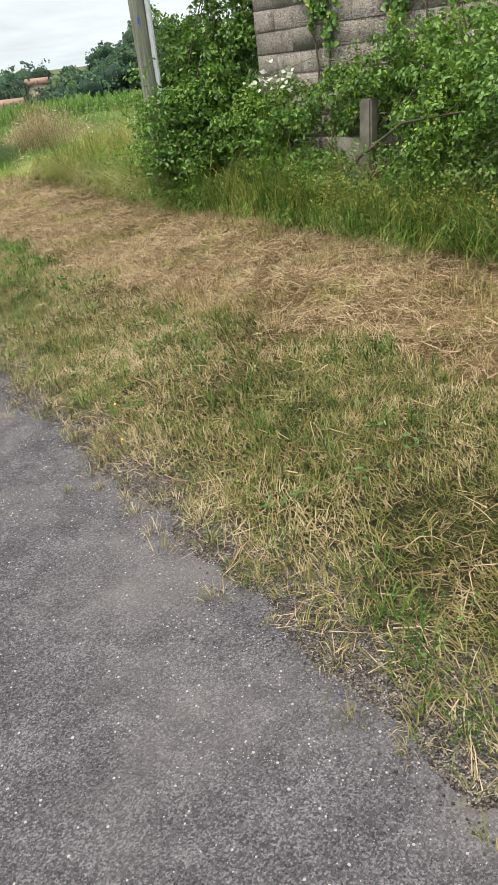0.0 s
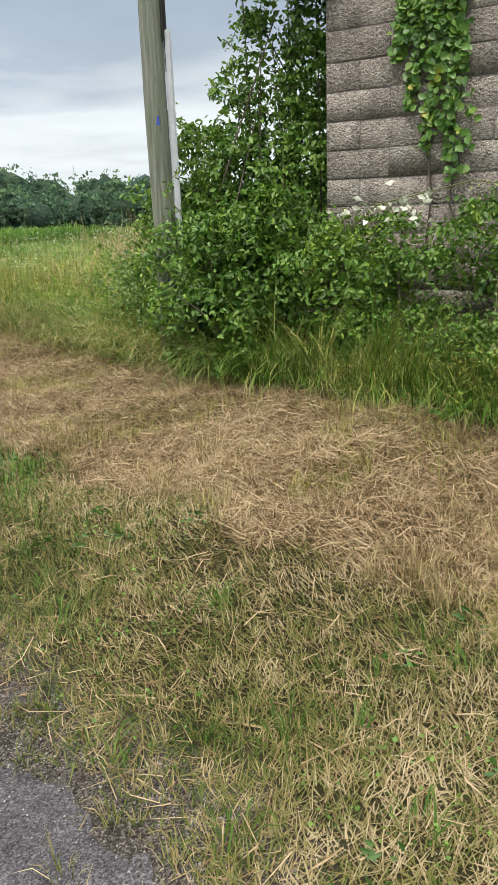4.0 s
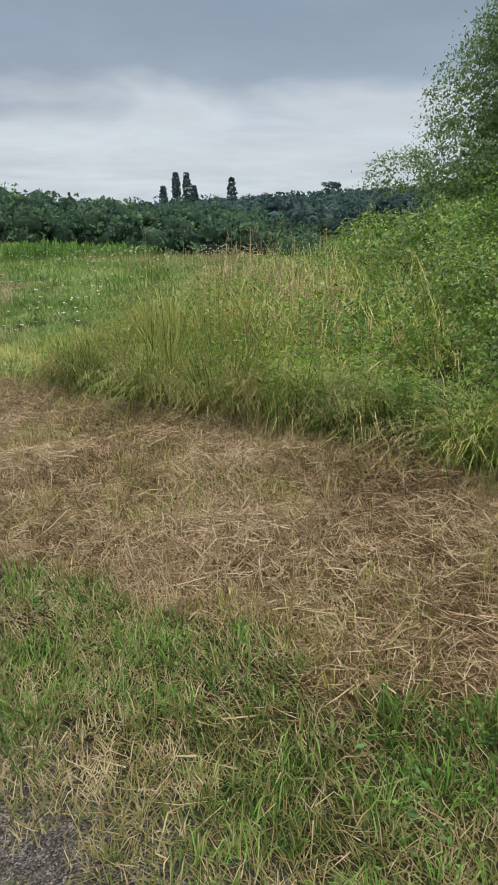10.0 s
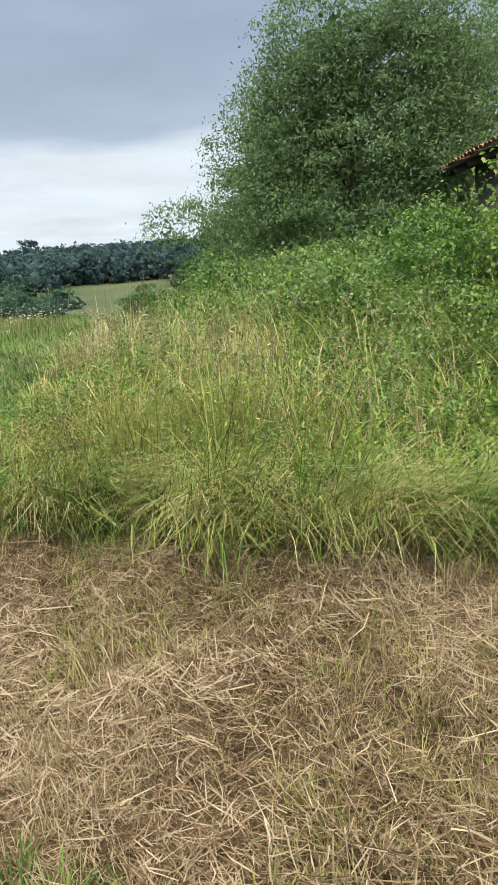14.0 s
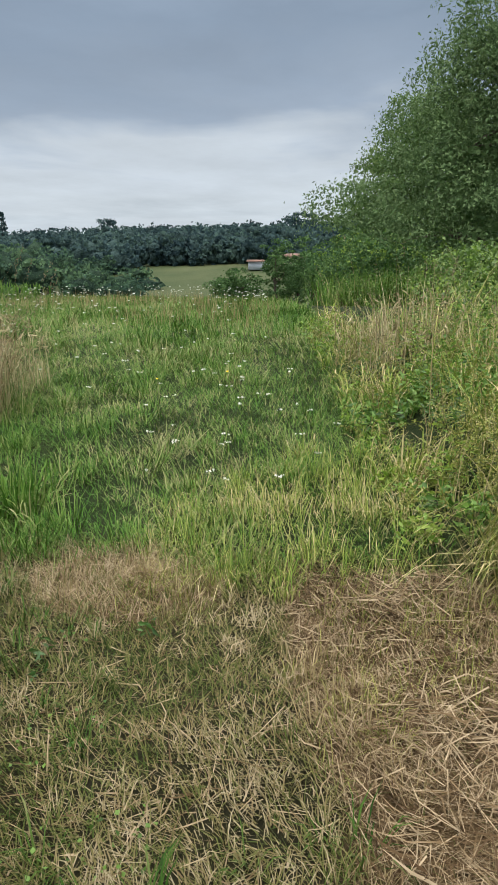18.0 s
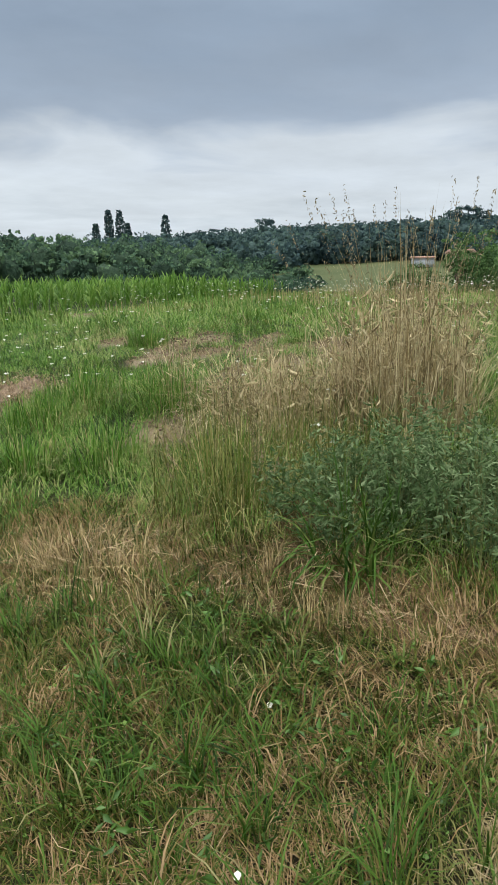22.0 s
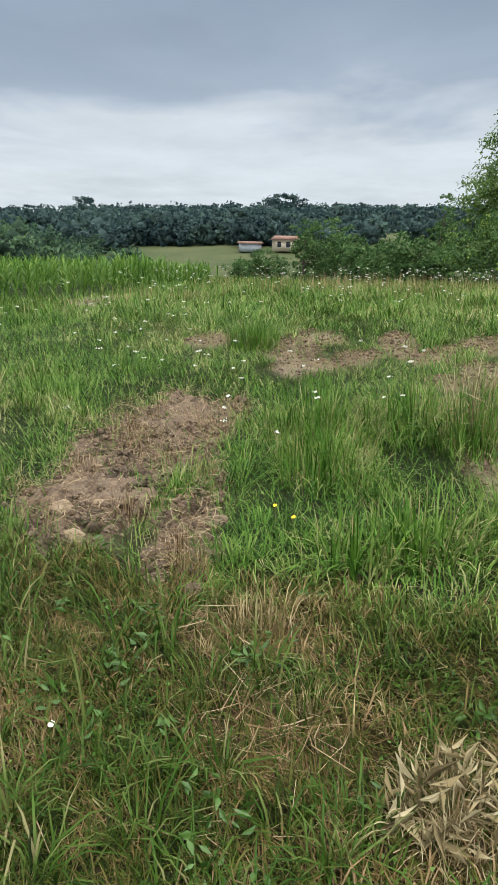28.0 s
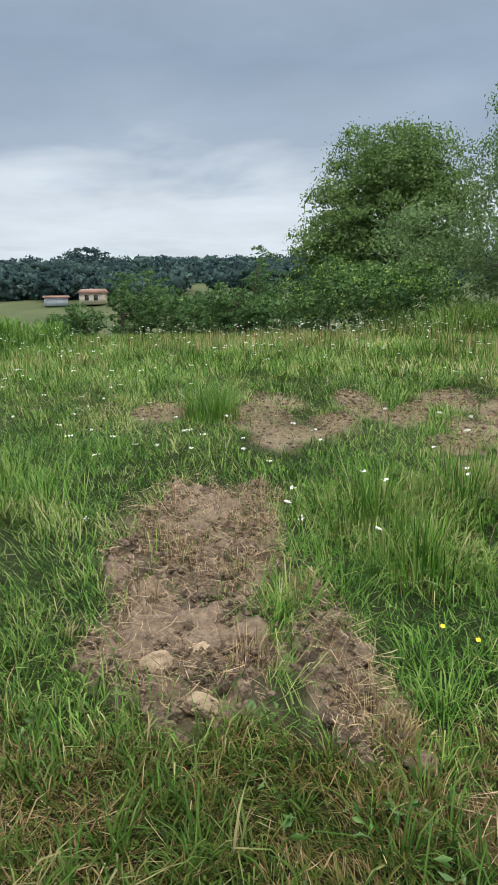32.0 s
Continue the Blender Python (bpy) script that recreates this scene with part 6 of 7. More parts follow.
# ---- corn field ----
def corn():
    px, py = [], []
    for v_ in np.concatenate([np.arange(0.1, 5, 0.62), np.arange(5, 20, 1.5)]):
        xs = np.arange(2.6, 17.0, 0.15 if v_ < 2 else 0.24 if v_ < 5 else 0.5)
        xs = xs + rng.normal(0, 0.05, len(xs))
        ys = np.maximum(26.0 + 0.17 * (xs - 9), 26.0 + 0.75 * (9 - xs)) + v_ + rng.normal(0, 0.05, len(xs))
        px.append(xs)
        py.append(ys)
    px, py = np.concatenate(px), np.concatenate(py)
    per = 11
    n = len(px) * per
    hh = np.repeat(rng.uniform(0.44, 0.55, len(px)) * (1 + 0.10 * wob(px, py, 0.8, 3.0)), per)
    lev = np.tile(np.linspace(0.08, 0.80, per), len(px))
    root = on_ground(np.repeat(px, per), np.repeat(py, per))
    root[:, 2] += hh * lev
    head = np.repeat(rng.uniform(0, 6.28, len(px)), per) + np.tile(np.arange(per) * math.pi, len(px)) + rng.normal(0, 0.4, n)
    far = np.where(np.repeat(py, per) > 33, 1.8, 1)
    tagged(blades("corn_field", root, hh * rng.uniform(0.45, 0.8, n) * (1.1 - 0.5 * lev), rng.uniform(0.020, 0.038, n) * far, rng.uniform(0.5, 1.25, n) * (1.2 - 0.7 * lev), head, M_CORN, 0.6, 3), "field of young green corn plants in rows", "corn", kind="stuff")
    m = len(px)
    tagged(blades("corn_stalks", on_ground(px, py), hh[::per] * 0.85, np.full(m, 0.022), np.zeros(m), rng.uniform(0, 6.28, m), M_CORN, 0.0), "upright pale green stalks of the corn plants", "corn", kind="stuff")


corn()


# ---- grass clumps ----
def clump(name, x, y, r, n, l0, l1, mat, label, lean=0.4, w=(0.004, 0.009), seeds=0, seed_mat=None, ry=None):
    z = float(height(x, y))
    ob = empty(name, (x, y, z), label, "grass clump")
    a, d = rng.uniform(0, 6.28, n), np.sqrt(rng.uniform(0, 1, n))
    px, py = x + np.cos(a) * d * r, y + np.sin(a) * d * (ry or r)
    head = np.where(rng.uniform(0, 1, n) < (0.55 if l1 < 0.8 else 0.15), a, rng.uniform(0, 6.28, n))
    under(blades("tuft", on_ground(px, py), rng.uniform(l0, l1, n) * (1.15 - (0.35 if l1 < 0.8 else 0.6) * d) * (0.9 + 0.3 * wob(px, py, 5.0, 2.0)), rng.uniform(*w, n), rng.uniform(0.02, 1.0, n) ** 1.3 * 1.2 * lean * (0.6 + d), head + rng.normal(0, 0.5, n), mat, 0.6, 4 if l1 < 0.7 else 3), ob)
    if mat is M_MEADOW or mat is M_LEAF or mat is M_OLIVE:
        m = max(12, n // 9)
        a, d = rng.uniform(0, 6.28, m), np.sqrt(rng.uniform(0, 1, m)) * 1.1
        tagged(under(blades("dry_blades", on_ground(x + np.cos(a) * d * r, y + np.sin(a) * d * (ry or r)), rng.uniform(l0, l1, m) * 0.8, rng.uniform(0.002, 0.004, m), rng.uniform(0.2, 1.3, m), a, M_DRY, 0.5), ob), "dry straw blades", kind="stuff").name = "dry_tuft"
    if mat is M_STANDING:
        # broken leaves hanging on the stalks
        m = n * 2 // 3
        a, d, t = rng.uniform(0, 6.28, m), np.sqrt(rng.uniform(0, 1, m)), rng.uniform(0.3, 1.0, m)
        c = on_ground(x + np.cos(a) * d * r * (0.8 + 0.35 * t), y + np.sin(a) * d * (ry or r) * (0.8 + 0.35 * t))
        c[:, 2] += t * (l0 * 0.35 + l1 * 0.5) * (1.1 - 0.4 * d)
        tagged(under(leaves("dry_leaf", c, 0.075 * rng.uniform(0.5, 1.4, m), mat, 1.2, 0.11), ob), kind="stuff")
    if seeds:
        a, d = rng.uniform(0, 6.28, seeds), np.sqrt(rng.uniform(0, 1, seeds)) * 0.8
        px, py = x + np.cos(a) * d * r, y + np.sin(a) * d * (ry or r)
        ln, le = min(l1, 1.5) * (0.55 + 0.5 * rng.uniform(0, 1, seeds) ** 1.7), rng.uniform(0.02, 0.55, seeds)
        root = on_ground(px, py)
        tagged(under(blades("stalk", root, ln, np.full(seeds, 0.0035), le, a, M_DRY, 0.4), ob), kind="stuff")
        tip = root + np.stack([np.cos(a) * np.sin(le) * ln, np.sin(a) * np.sin(le) * ln, np.cos(le) * ln], 1) * 0.97
        k = 16
        t = np.tile(np.linspace(-0.13, 0.04, k), seeds)
        bow = np.repeat(le, k) * 1.3
        c = np.repeat(tip, k, 0) + np.stack([np.repeat(np.cos(a), k) * np.sin(bow) * t, np.repeat(np.sin(a), k) * np.sin(bow) * t, np.cos(bow) * t], 1) + rng.normal(0, 0.006, (seeds * k, 3))
        tagged(under(leaves("seed_head", c, 0.021, seed_mat or M_SEED, 2.5, 0.35), ob), kind="stuff")
    return ob


clump("dry_grass_clump", 4.65, 18.35, 0.5, 1200, 0.5, 1.62, M_STANDING, "tall dry straw-coloured grass clump with seed heads", 0.62, (0.004, 0.008), seeds=90, ry=0.46)
clump("dry_grass_clump", 4.45, 18.6, 0.5, 650, 0.35, 0.78, M_STANDING, "bent dry grass round the foot of a tall clump", 1.4, (0.004, 0.008))
clump("dry_grass_clump", 5.35, 18.55, 0.5, 480, 0.35, 1.15, M_STANDING, "dry straw-coloured grass clump leaning on a taller one", 0.8, (0.003, 0.006), seeds=18)
clump("dry_grass_clump", 4.25, 19.0, 0.45, 560, 0.3, 0.78, M_STANDING, "thin dry grass clump in front of a taller one", 1.3, (0.004, 0.007), seeds=14)
clump("dry_grass_clump", 4.5, 19.4, 0.45, 360, 0.3, 0.75, M_STANDING, "sparse dry stalks at the end of a clump", 1.3, (0.004, 0.007), seeds=10)
clump("dry_grass_clump", 4.5, 20.05, 0.16, 60, 0.35, 0.72, M_STANDING, "few upright straw stalks in green grass", 0.5, (0.003, 0.006), seeds=5)
clump("green_tussock", 3.45, 18.7, 0.5, 700, 0.18, 0.45, M_MEADOW, "green grass growing through an olive tussock", 1.6, (0.003, 0.006))
clump("green_tussock", 4.6, 18.3, 0.7, 900, 0.25, 0.6, M_MEADOW, "green grass at the foot of dry stalks", 1.3, (0.003, 0.007))
clump("green_tussock", 4.35, 20.0, 0.28, 520, 0.22, 0.5, M_MEADOW, "dark green grass tussock round straw stalks", 1.2, (0.003, 0.007))
clump("olive_grass_clump", 4.5, 19.2, 0.5, 400, 0.25, 0.6, M_TUSSOCK, "yellow-green grass growing through dry stalks", 1.2, (0.003, 0.006))
clump("olive_grass_clump", 3.2, 18.6, 0.40, 900, 0.2, 0.6, M_TUSSOCK, "olive-green tussock of fine grass", 1.8, (0.003, 0.006), seeds=14)
clump("olive_grass_clump", 3.6, 19.0, 0.4, 450, 0.2, 0.5, M_TUSSOCK, "olive-green tussock of fine grass", 1.8, (0.003, 0.006), seeds=10)
clump("olive_grass_clump", 3.7, 18.3, 0.45, 450, 0.3, 0.7, M_TUSSOCK, "yellow-green grass behind grey weeds", 1.1, (0.003, 0.006))
clump("green_tussock", 3.1, 20.1, 0.24, 420, 0.14, 0.30, M_MEADOW, "lush green broad-bladed grass tussock", 1.4, (0.006, 0.012))
clump("green_tussock", 3.35, 19.65, 0.28, 520, 0.2, 0.4, M_MEADOW, "lush green grass tussock", 1.5, (0.004, 0.008))
clump("green_tussock", 6.35, 22.15, 0.22, 600, 0.2, 0.38, M_LEAF, "dark blue-green grass tussock", 0.6, (0.004, 0.008))
clump("green_tussock", 2.98, 17.75, 0.22, 150, 0.3, 0.5, M_COARSE, "dark green broad-bladed grass tussock below dry stalks", 2.0, (0.008, 0.014))
clump("green_tussock", 3.4, 16.6, 0.25, 260, 0.22, 0.40, M_MEADOW, "green broad-bladed grass tussock", 1.2, (0.007, 0.012))
clump("green_tussock", 2.85, 20.3, 0.2, 200, 0.14, 0.3, M_MEADOW, "green broad-bladed grass tussock", 1.5, (0.007, 0.013))
clump("green_tussock", 4.3, 20.9, 0.38, 900, 0.18, 0.38, M_MEADOW, "lush green grass tussock beside bare soil", 1.5, (0.004, 0.008))
clump("green_tussock", 4.6, 20.4, 0.34, 700, 0.18, 0.38, M_MEADOW, "lush green grass tussock beside bare soil", 1.5, (0.004, 0.008))
clump("green_tussock", 3.75, 20.7, 0.3, 600, 0.15, 0.32, M_MEADOW, "lush green grass tussock beside bare soil", 1.5, (0.004, 0.008))
clump("dry_grass_clump", 7.4, 15.4, 0.7, 420, 0.5, 0.95, M_STANDING, "thin dry grass clump beside the brambles", 0.75, seeds=20)
clump("dry_grass_clump", 6.6, 14.0, 0.6, 320, 0.45, 0.9, M_STANDING, "thin dry grass clump beside the brambles", 0.75, seeds=16)
clump("dry_grass_clump", 4.9, 12.6, 0.5, 110, 0.5, 0.9, M_STANDING, "thin dry grass clump among green weeds", 0.8, seeds=16)
clump("dry_straw_tuft", 2.42, 18.78, 0.32, 520, 0.08, 0.2, M_DRY, "pale dry straw tuft in the mown verge", 1.5)
clump("dry_straw_tuft", 1.78, 19.78, 0.15, 300, 0.1, 0.22, M_STANDING, "golden dry straw tuft in the mown verge", 1.6, (0.002, 0.004))
clump("dry_straw_tuft", 2.6, 20.9, 0.09, 160, 0.08, 0.17, M_DRY, "dry straw tuft on dug soil", 1.1)
for cx, cy, r in ((4.35, 21.78, 0.13), (4.12, 21.52, 0.14), (3.62, 21.52, 0.12), (3.3, 21.88, 0.12), (2.98, 21.4, 0.10), (3.9, 21.95, 0.12), (4.5, 21.55, 0.16), (4.25, 21.95, 0.16), (2.72, 20.98, 0.1), (3.75, 21.8, 0.12), (3.45, 21.25, 0.09)):
    clump("root_mat", cx, cy, r, 170, 0.08, 0.2, M_HAY, "matted brown roots and straw on dug soil", 1.7, (0.002, 0.004))
clump("yellow_weed_clump", 4.5, 13.7, 0.4, 380, 0.45, 0.75, M_OLIVE, "yellow-green flowering weed clump", 1.0, seeds=20, seed_mat=M_OLIVE)
clump("yellow_weed_clump", 4.75, 13.25, 0.45, 420, 0.45, 0.8, M_OLIVE, "yellow-green flowering weed clump", 1.0, seeds=20, seed_mat=M_OLIVE)


def leafy_weeds():
    """Soft leafy plants: the grey-green clump and the green ones in the tall grass."""
    spots = [("grey_weed", 3.35, 17.4, 0.36, 0.4, 0.5, M_GREY, 4200, "grey-green leafy weed with upright shoots"), ("grey_weed", 3.6, 17.75, 0.4, 0.4, 0.5, M_GREY, 3600, "grey-green leafy weed with upright shoots"),
             ("grey_weed", 3.3, 17.95, 0.36, 0.36, 0.42, M_GREY, 2600, "grey-green leafy weed with upright shoots"), ("green_weed", 4.15, 11.6, 0.4, 0.6, 0.42, M_BRIGHT, 1100, "fresh green leafy weed in tall grass"),
             ("green_weed", 4.05, 10.7, 0.35, 0.5, 0.45, M_LEAF, 1100, "fresh green leafy weed in tall grass"), ("green_weed", 4.3, 12.5, 0.4, 0.5, 0.45, M_BRIGHT, 1000, "fresh green leafy weed in tall grass"),
             ("green_weed", 4.5, 13.0, 0.35, 0.35, 0.4, M_LEAF, 700, "dark leafy weed in tall grass"), ("green_weed", 4.1, 12.3, 0.2, 0.2, 0.25, M_LEAF, 400, "dark leafy weed at the hay's edge"),
             ("green_weed", 3.75, 9.5, 0.3, 0.5, 0.4, M_LEAF, 900, "green leafy weed at a pole's foot"), ("green_weed", 5.2, 12.0, 0.5, 0.5, 0.6, M_LEAF, 1200, "tall green leafy weed")]
    for name, x, y, rx, ry, h, mat, n, label in spots:
        z = float(height(x, y))
        ob = empty(name, (x, y, z), label, "weed")
        m = max(12, n // 26)
        a, d = rng.uniform(0, 6.28, m), np.sqrt(rng.uniform(0, 1, m))
        sx, sy = x + np.cos(a) * d * rx, y + np.sin(a) * d * ry
        hh = h * rng.uniform(0.6, 1.15, m) * (1.1 - 0.4 * d)
        le = rng.uniform(0.05, 0.5, m) * (0.4 + d)
        tagged(under(blades("stem", on_ground(sx, sy), hh, np.full(m, 0.005), le, a, M_STEM, 0.3), ob), kind="stuff")
        k = rng.integers(0, m, n)
        t = rng.uniform(0.25, 1.0, n)
        c = np.stack([sx[k] + np.cos(a[k]) * np.sin(le[k]) * hh[k] * t, sy[k] + np.sin(a[k]) * np.sin(le[k]) * hh[k] * t, height(sx[k], sy[k]) + np.cos(le[k]) * hh[k] * t], 1)
        under(leaves("foliage", c + rng.normal(0, 0.02, (n, 3)), 0.036 if mat is M_GREY else 0.045, mat, 0.8, 0.3), ob)


leafy_weeds()
ay = rng.uniform(2.2, 8.0, 300)
ax = 4.15 + 0.42 * rng.uniform(0, 1, 300)
for name, sel, mat, label in (("arching_grass", slice(0, 70), M_OLIVE, "long yellow-green grass arching before a wall"), ("shaded_grass", slice(70, 300), M_MEADOW, "green tangled grass at the foot of a wall")):
    q = list(tufts(ax[sel], ay[sel], 30, 0.14, 0.2, 0.75, 0.0026, 0.0055, 0.2, 1.9, 0.2))
    q[5] = math.pi + 1.5 * wob(q[0], q[1], 1.7, 4.0) + rng.normal(0, 1.0, len(q[5]))
    q[2] = q[2] * np.clip(0.7 + 0.7 * wob(q[0], q[1], 2.2, 7.0), 0.3, 1.3)
    joined(name, [q], mat, 0.55, label, seg=3)
wy = rng.uniform(4.6, 7.8, 420)
wx = rng.uniform(4.3, 4.62, 420)
sprigs("shaded_weeds", wx, wy, rng.uniform(0.25, 0.75, 420), rng.uniform(0.1, 0.9, 420), rng.uniform(0, 6.28, 420), 18, 0.036, M_LEAF, "dark leafy weeds tangled at the foot of a wall", 0.5)
sy = rng.normal(5.95, 0.3, 90)
joined("wall_straws", [(rng.uniform(4.36, 4.5, 90), sy, rng.uniform(0.4, 0.95, 90), rng.uniform(0.003, 0.005, 90), rng.uniform(0.05, 0.8, 90), rng.uniform(0, 6.28, 90))], M_DRY, 0.6, "thin straw stems before an old post", seg=4)
wy = rng.uniform(2.6, 6.6, 330)
wx = 4.18 + 0.22 * rng.uniform(0, 1, 330) + 0.06 * wob(wy, wy, 2.0)
sprigs("wall_weeds", wx, wy, rng.uniform(0.3, 0.62, 330) * (1.1 - 0.06 * wy) + 0.1, rng.uniform(0.1, 0.9, 330), rng.uniform(2.0, 5.2, 330), 26, 0.024, M_OLIVE, "yellow-green sprawling weeds before a block wall", 0.4)

wx, wy = scatter(420, 3.95, 5.3, 12.4, 14.7)
ok = tall_at(wx, wy) > 0.25
wx, wy = wx[ok], wy[ok]
sprigs("flowering_weeds", wx, wy, rng.uniform(0.35, 0.75, len(wx)) * np.clip(0.4 + 0.7 * tall_at(wx, wy), 0.4, 1), rng.uniform(0.1, 0.7, len(wx)), rng.uniform(0, 6.28, len(wx)), 30, 0.02, M_OLIVE, "yellow-green flowering weeds at the hay's edge", 0.45)


# ---- flowers ----
def umbel(name, label):
    """A wild carrot: stem, two leaves and a flat white umbel, 1 m tall, standing at the origin."""
    ob = empty(name, (0, 0, 0), label, "flower", "white umbels in the meadow")
    under(tube_ob("stem", [(0, 0, -0.02), (0.01, 0.0, 0.5), (0.0, 0.01, 0.98)], (0.007, 0.006, 0.004), M_STEM, 5), ob)
    v, f = [(0, 0, 0.985)], []
    for k in range(10):
        a = 2 * math.pi * k / 10
        r = 0.075 * (1 + 0.15 * math.sin(3 * a))
        v.append((r * math.cos(a), r * math.sin(a), 1.0 + 0.01 * math.sin(5 * a)))
    for k in range(10):
        f.append((0, 1 + k, 1 + (k + 1) % 10))
    c = rng.normal(0, 0.04, (60, 3)) * (1, 1, 0.08) + (0, 0, 1.005)
    under(leaves("umbel", c, 0.03, M_PETAL, 0.1, 0.9), ob)
    under(mesh_ob("rays", np.array(v), np.array(f), M_PALELEAF), ob)
    return ob


def flowers():
    first = umbel("wild_carrot", "white-flowered wild carrot standing in meadow grass")
    spots = [(4.55, 20.35, 0.42), (4.85, 20.6, 0.42), (4.75, 20.3, 0.45), (5.0, 20.85, 0.42)]
    while len(spots) < 100:
        x, y = rng.uniform(4.0, 12.5), rng.uniform(14.5, 25.3)
        if dirt_at(x, y) > 0 or tall_at(x, y) > 0 or hay_at(x, y) > 0.1:
            continue
        crest = math.exp(-((x - 10.5) / 2.2) ** 2) + 0.35 * math.exp(-((y - 16.5 - 0.4 * (x - 3)) / 1.2) ** 2) + 0.2 * math.exp(-((y - 23) / 1.5) ** 2)
        if rng.uniform(0, 1) < crest:
            spots.append((x, y, rng.uniform(0.26, 0.42)))
    for k, (x, y, h) in enumerate(spots):
        m = pose(x, y, float(height(x, y)), rng.normal(0, 8), rng.normal(0, 8), rng.uniform(0, 360)) @ Matrix.Diagonal((rng.uniform(0.11, 0.21),) * 2 + (h, 1))
        if k == 0:
            first.matrix_basis = m
        else:
            c = copy_thing(first, m)
            c.matrix_basis = m
    # white umbels on the crest, too many to count
    x, y = rng.normal(11.0, 1.9, 420), rng.uniform(14, 25.5, 420)
    keep = (wob(x, y, 0.7, 2.0) > -0.25) & (tall_at(x, y) < -0.5)
    x, y = x[keep], y[keep]
    h = rng.uniform(0.25, 0.42, len(x))
    c = np.repeat(on_ground(x, y, 0) + np.stack([0 * h, 0 * h, h], 1), 5, 0)
    c += rng.normal(0, 0.011, c.shape) * (1, 1, 0.2)
    tagged(leaves("crest_flowers", c, 0.015, M_PETAL, 0.15, 0.9), "scattered small white flowers along the crest", "flower", kind="stuff")
    x, y = scatter(520, 3.6, 9.5, 15.0, 25.3)
    ok = (tall_at(x, y) < -0.2) & (dirt_at(x, y) < 0) & (wob(x, y, 0.9, 6.0) > 0.0)
    x, y = x[ok], y[ok]
    h = rng.uniform(0.16, 0.32, len(x))
    c = np.repeat(on_ground(x, y, 0) + np.stack([0 * h, 0 * h, h], 1), 7, 0)
    c += rng.normal(0, 0.010, c.shape) * (1, 1, 0.15)
    tagged(leaves("meadow_flowers", c, 0.014, M_PETAL, 0.12, 0.9), "small white flowers scattered through the meadow", "flower", kind="stuff")
    # flowers low in the verge
    for x, y, h, m, lab in ((1.64, 21.05, 0.09, M_PETAL, "w"), (1.61, 21.0, 0.07, M_PETAL, "w"), (1.71, 20.88, 0.10, M_PETAL, "w"), (1.52, 20.97, 0.08, M_PETAL, "w"), (1.66, 16.55, 0.05, M_PETAL, "w"), (1.52, 17.29, 0.05, M_PETAL, "w"),
                            (2.05, 17.56, 0.05, M_PETAL, "w"), (3.3, 20.8, 0.2, M_YELLOW, "y"), (3.22, 20.69, 0.2, M_YELLOW, "y"), (3.18, 20.22, 0.2, M_YELLOW, "y"), (1.55, 4.15, 0.05, M_YELLOW, "y"), (1.45, 3.75, 0.04, M_YELLOW, "y"), (4.9, 16.6, 0.35, M_YELLOW, "y"), (5.2, 16.2, 0.35, M_YELLOW, "y")):
        if y > 15 and h < 0.3:
            h *= 0.6
            x, y = x - h / 1.42 * (x - 0.45), y - h * 0.7
        z = float(height(x, y))
        ob = empty("bindweed_flower" if lab == "w" else "dandelion", (x, y, z), "small white flower low in the mown grass" if lab == "w" else "yellow dandelion flower in the grass", "flower")
        under(tube_ob("stem", [(x, y, z - 0.01), (x + 0.01, y, z + h * 0.6), (x, y, z + h)], (0.002, 0.002, 0.002), M_STEM, 5), ob)
        v, f = [(x, y, z + h)], []
        for k in range(12):
            a = 2 * math.pi * k / 12
            r = (0.010 if lab == "w" else 0.009 if y > 10 else 0.007) * (1.0 if k % 3 else 0.9)
            v.append((x + r * math.cos(a) - 0.004, y + r * math.sin(a), z + h + 0.004 + 0.45 * r * math.cos(a) + 0.3 * r * (k % 2)))
        for k in range(12):
            f.append((0, 1 + k, 1 + (k + 1) % 12))
        under(mesh_ob("petals", np.array(v), np.array(f), m), ob)
    # pale young leaves and blossom on the bramble
    ob = empty("bramble_spray", (4.55, 7.4, 1.35), "arching bramble spray with pale leaves", "bramble")
    under(tube_ob("stem", [(4.6, 7.9, 1.25), (4.5, 7.4, 1.5), (4.55, 6.7, 1.62), (4.6, 6.1, 1.55)], (0.006, 0.005, 0.004, 0.003), M_STEM, 5), ob)
    c = np.stack([rng.normal(4.47, 0.05, 46), rng.uniform(6.9, 7.75, 46), rng.normal(1.48, 0.05, 46)], 1)
    under(leaves("leaves", c, 0.065, M_PALELEAF, 0.5, 0.6), ob)


flowers()


# ---- dug soil, stones and gravel ----
def lump(name, x, y, r, flat, mat, label, category="stone", sink=0.35):
    bm = bmesh.new()
    bmesh.ops.create_icosphere(bm, subdivisions=3, radius=1.0)
    s = rng.uniform(0, 50)
    for v in bm.verts:
        p = v.co.copy()
        k = 1 + 0.35 * noise.noise(p * 1.3 + Vector((s, 0, 0))) + 0.14 * noise.noise(p * 4 + Vector((0, s, 0)))
        v.co = Vector((p.x * r * k, p.y * r * k * 0.8, p.z * r * flat * k))
    me = bpy.data.meshes.new(name)
    bm.to_mesh(me)
    bm.free()
    me.materials.append(mat)
    ob = new(name, me)
    ob.matrix_basis = pose(x, y, float(height(x, y)) + r * flat * (1 - sink) - 0.01, 0, 0, rng.uniform(0, 360))
    return tagged(ob, label, category)


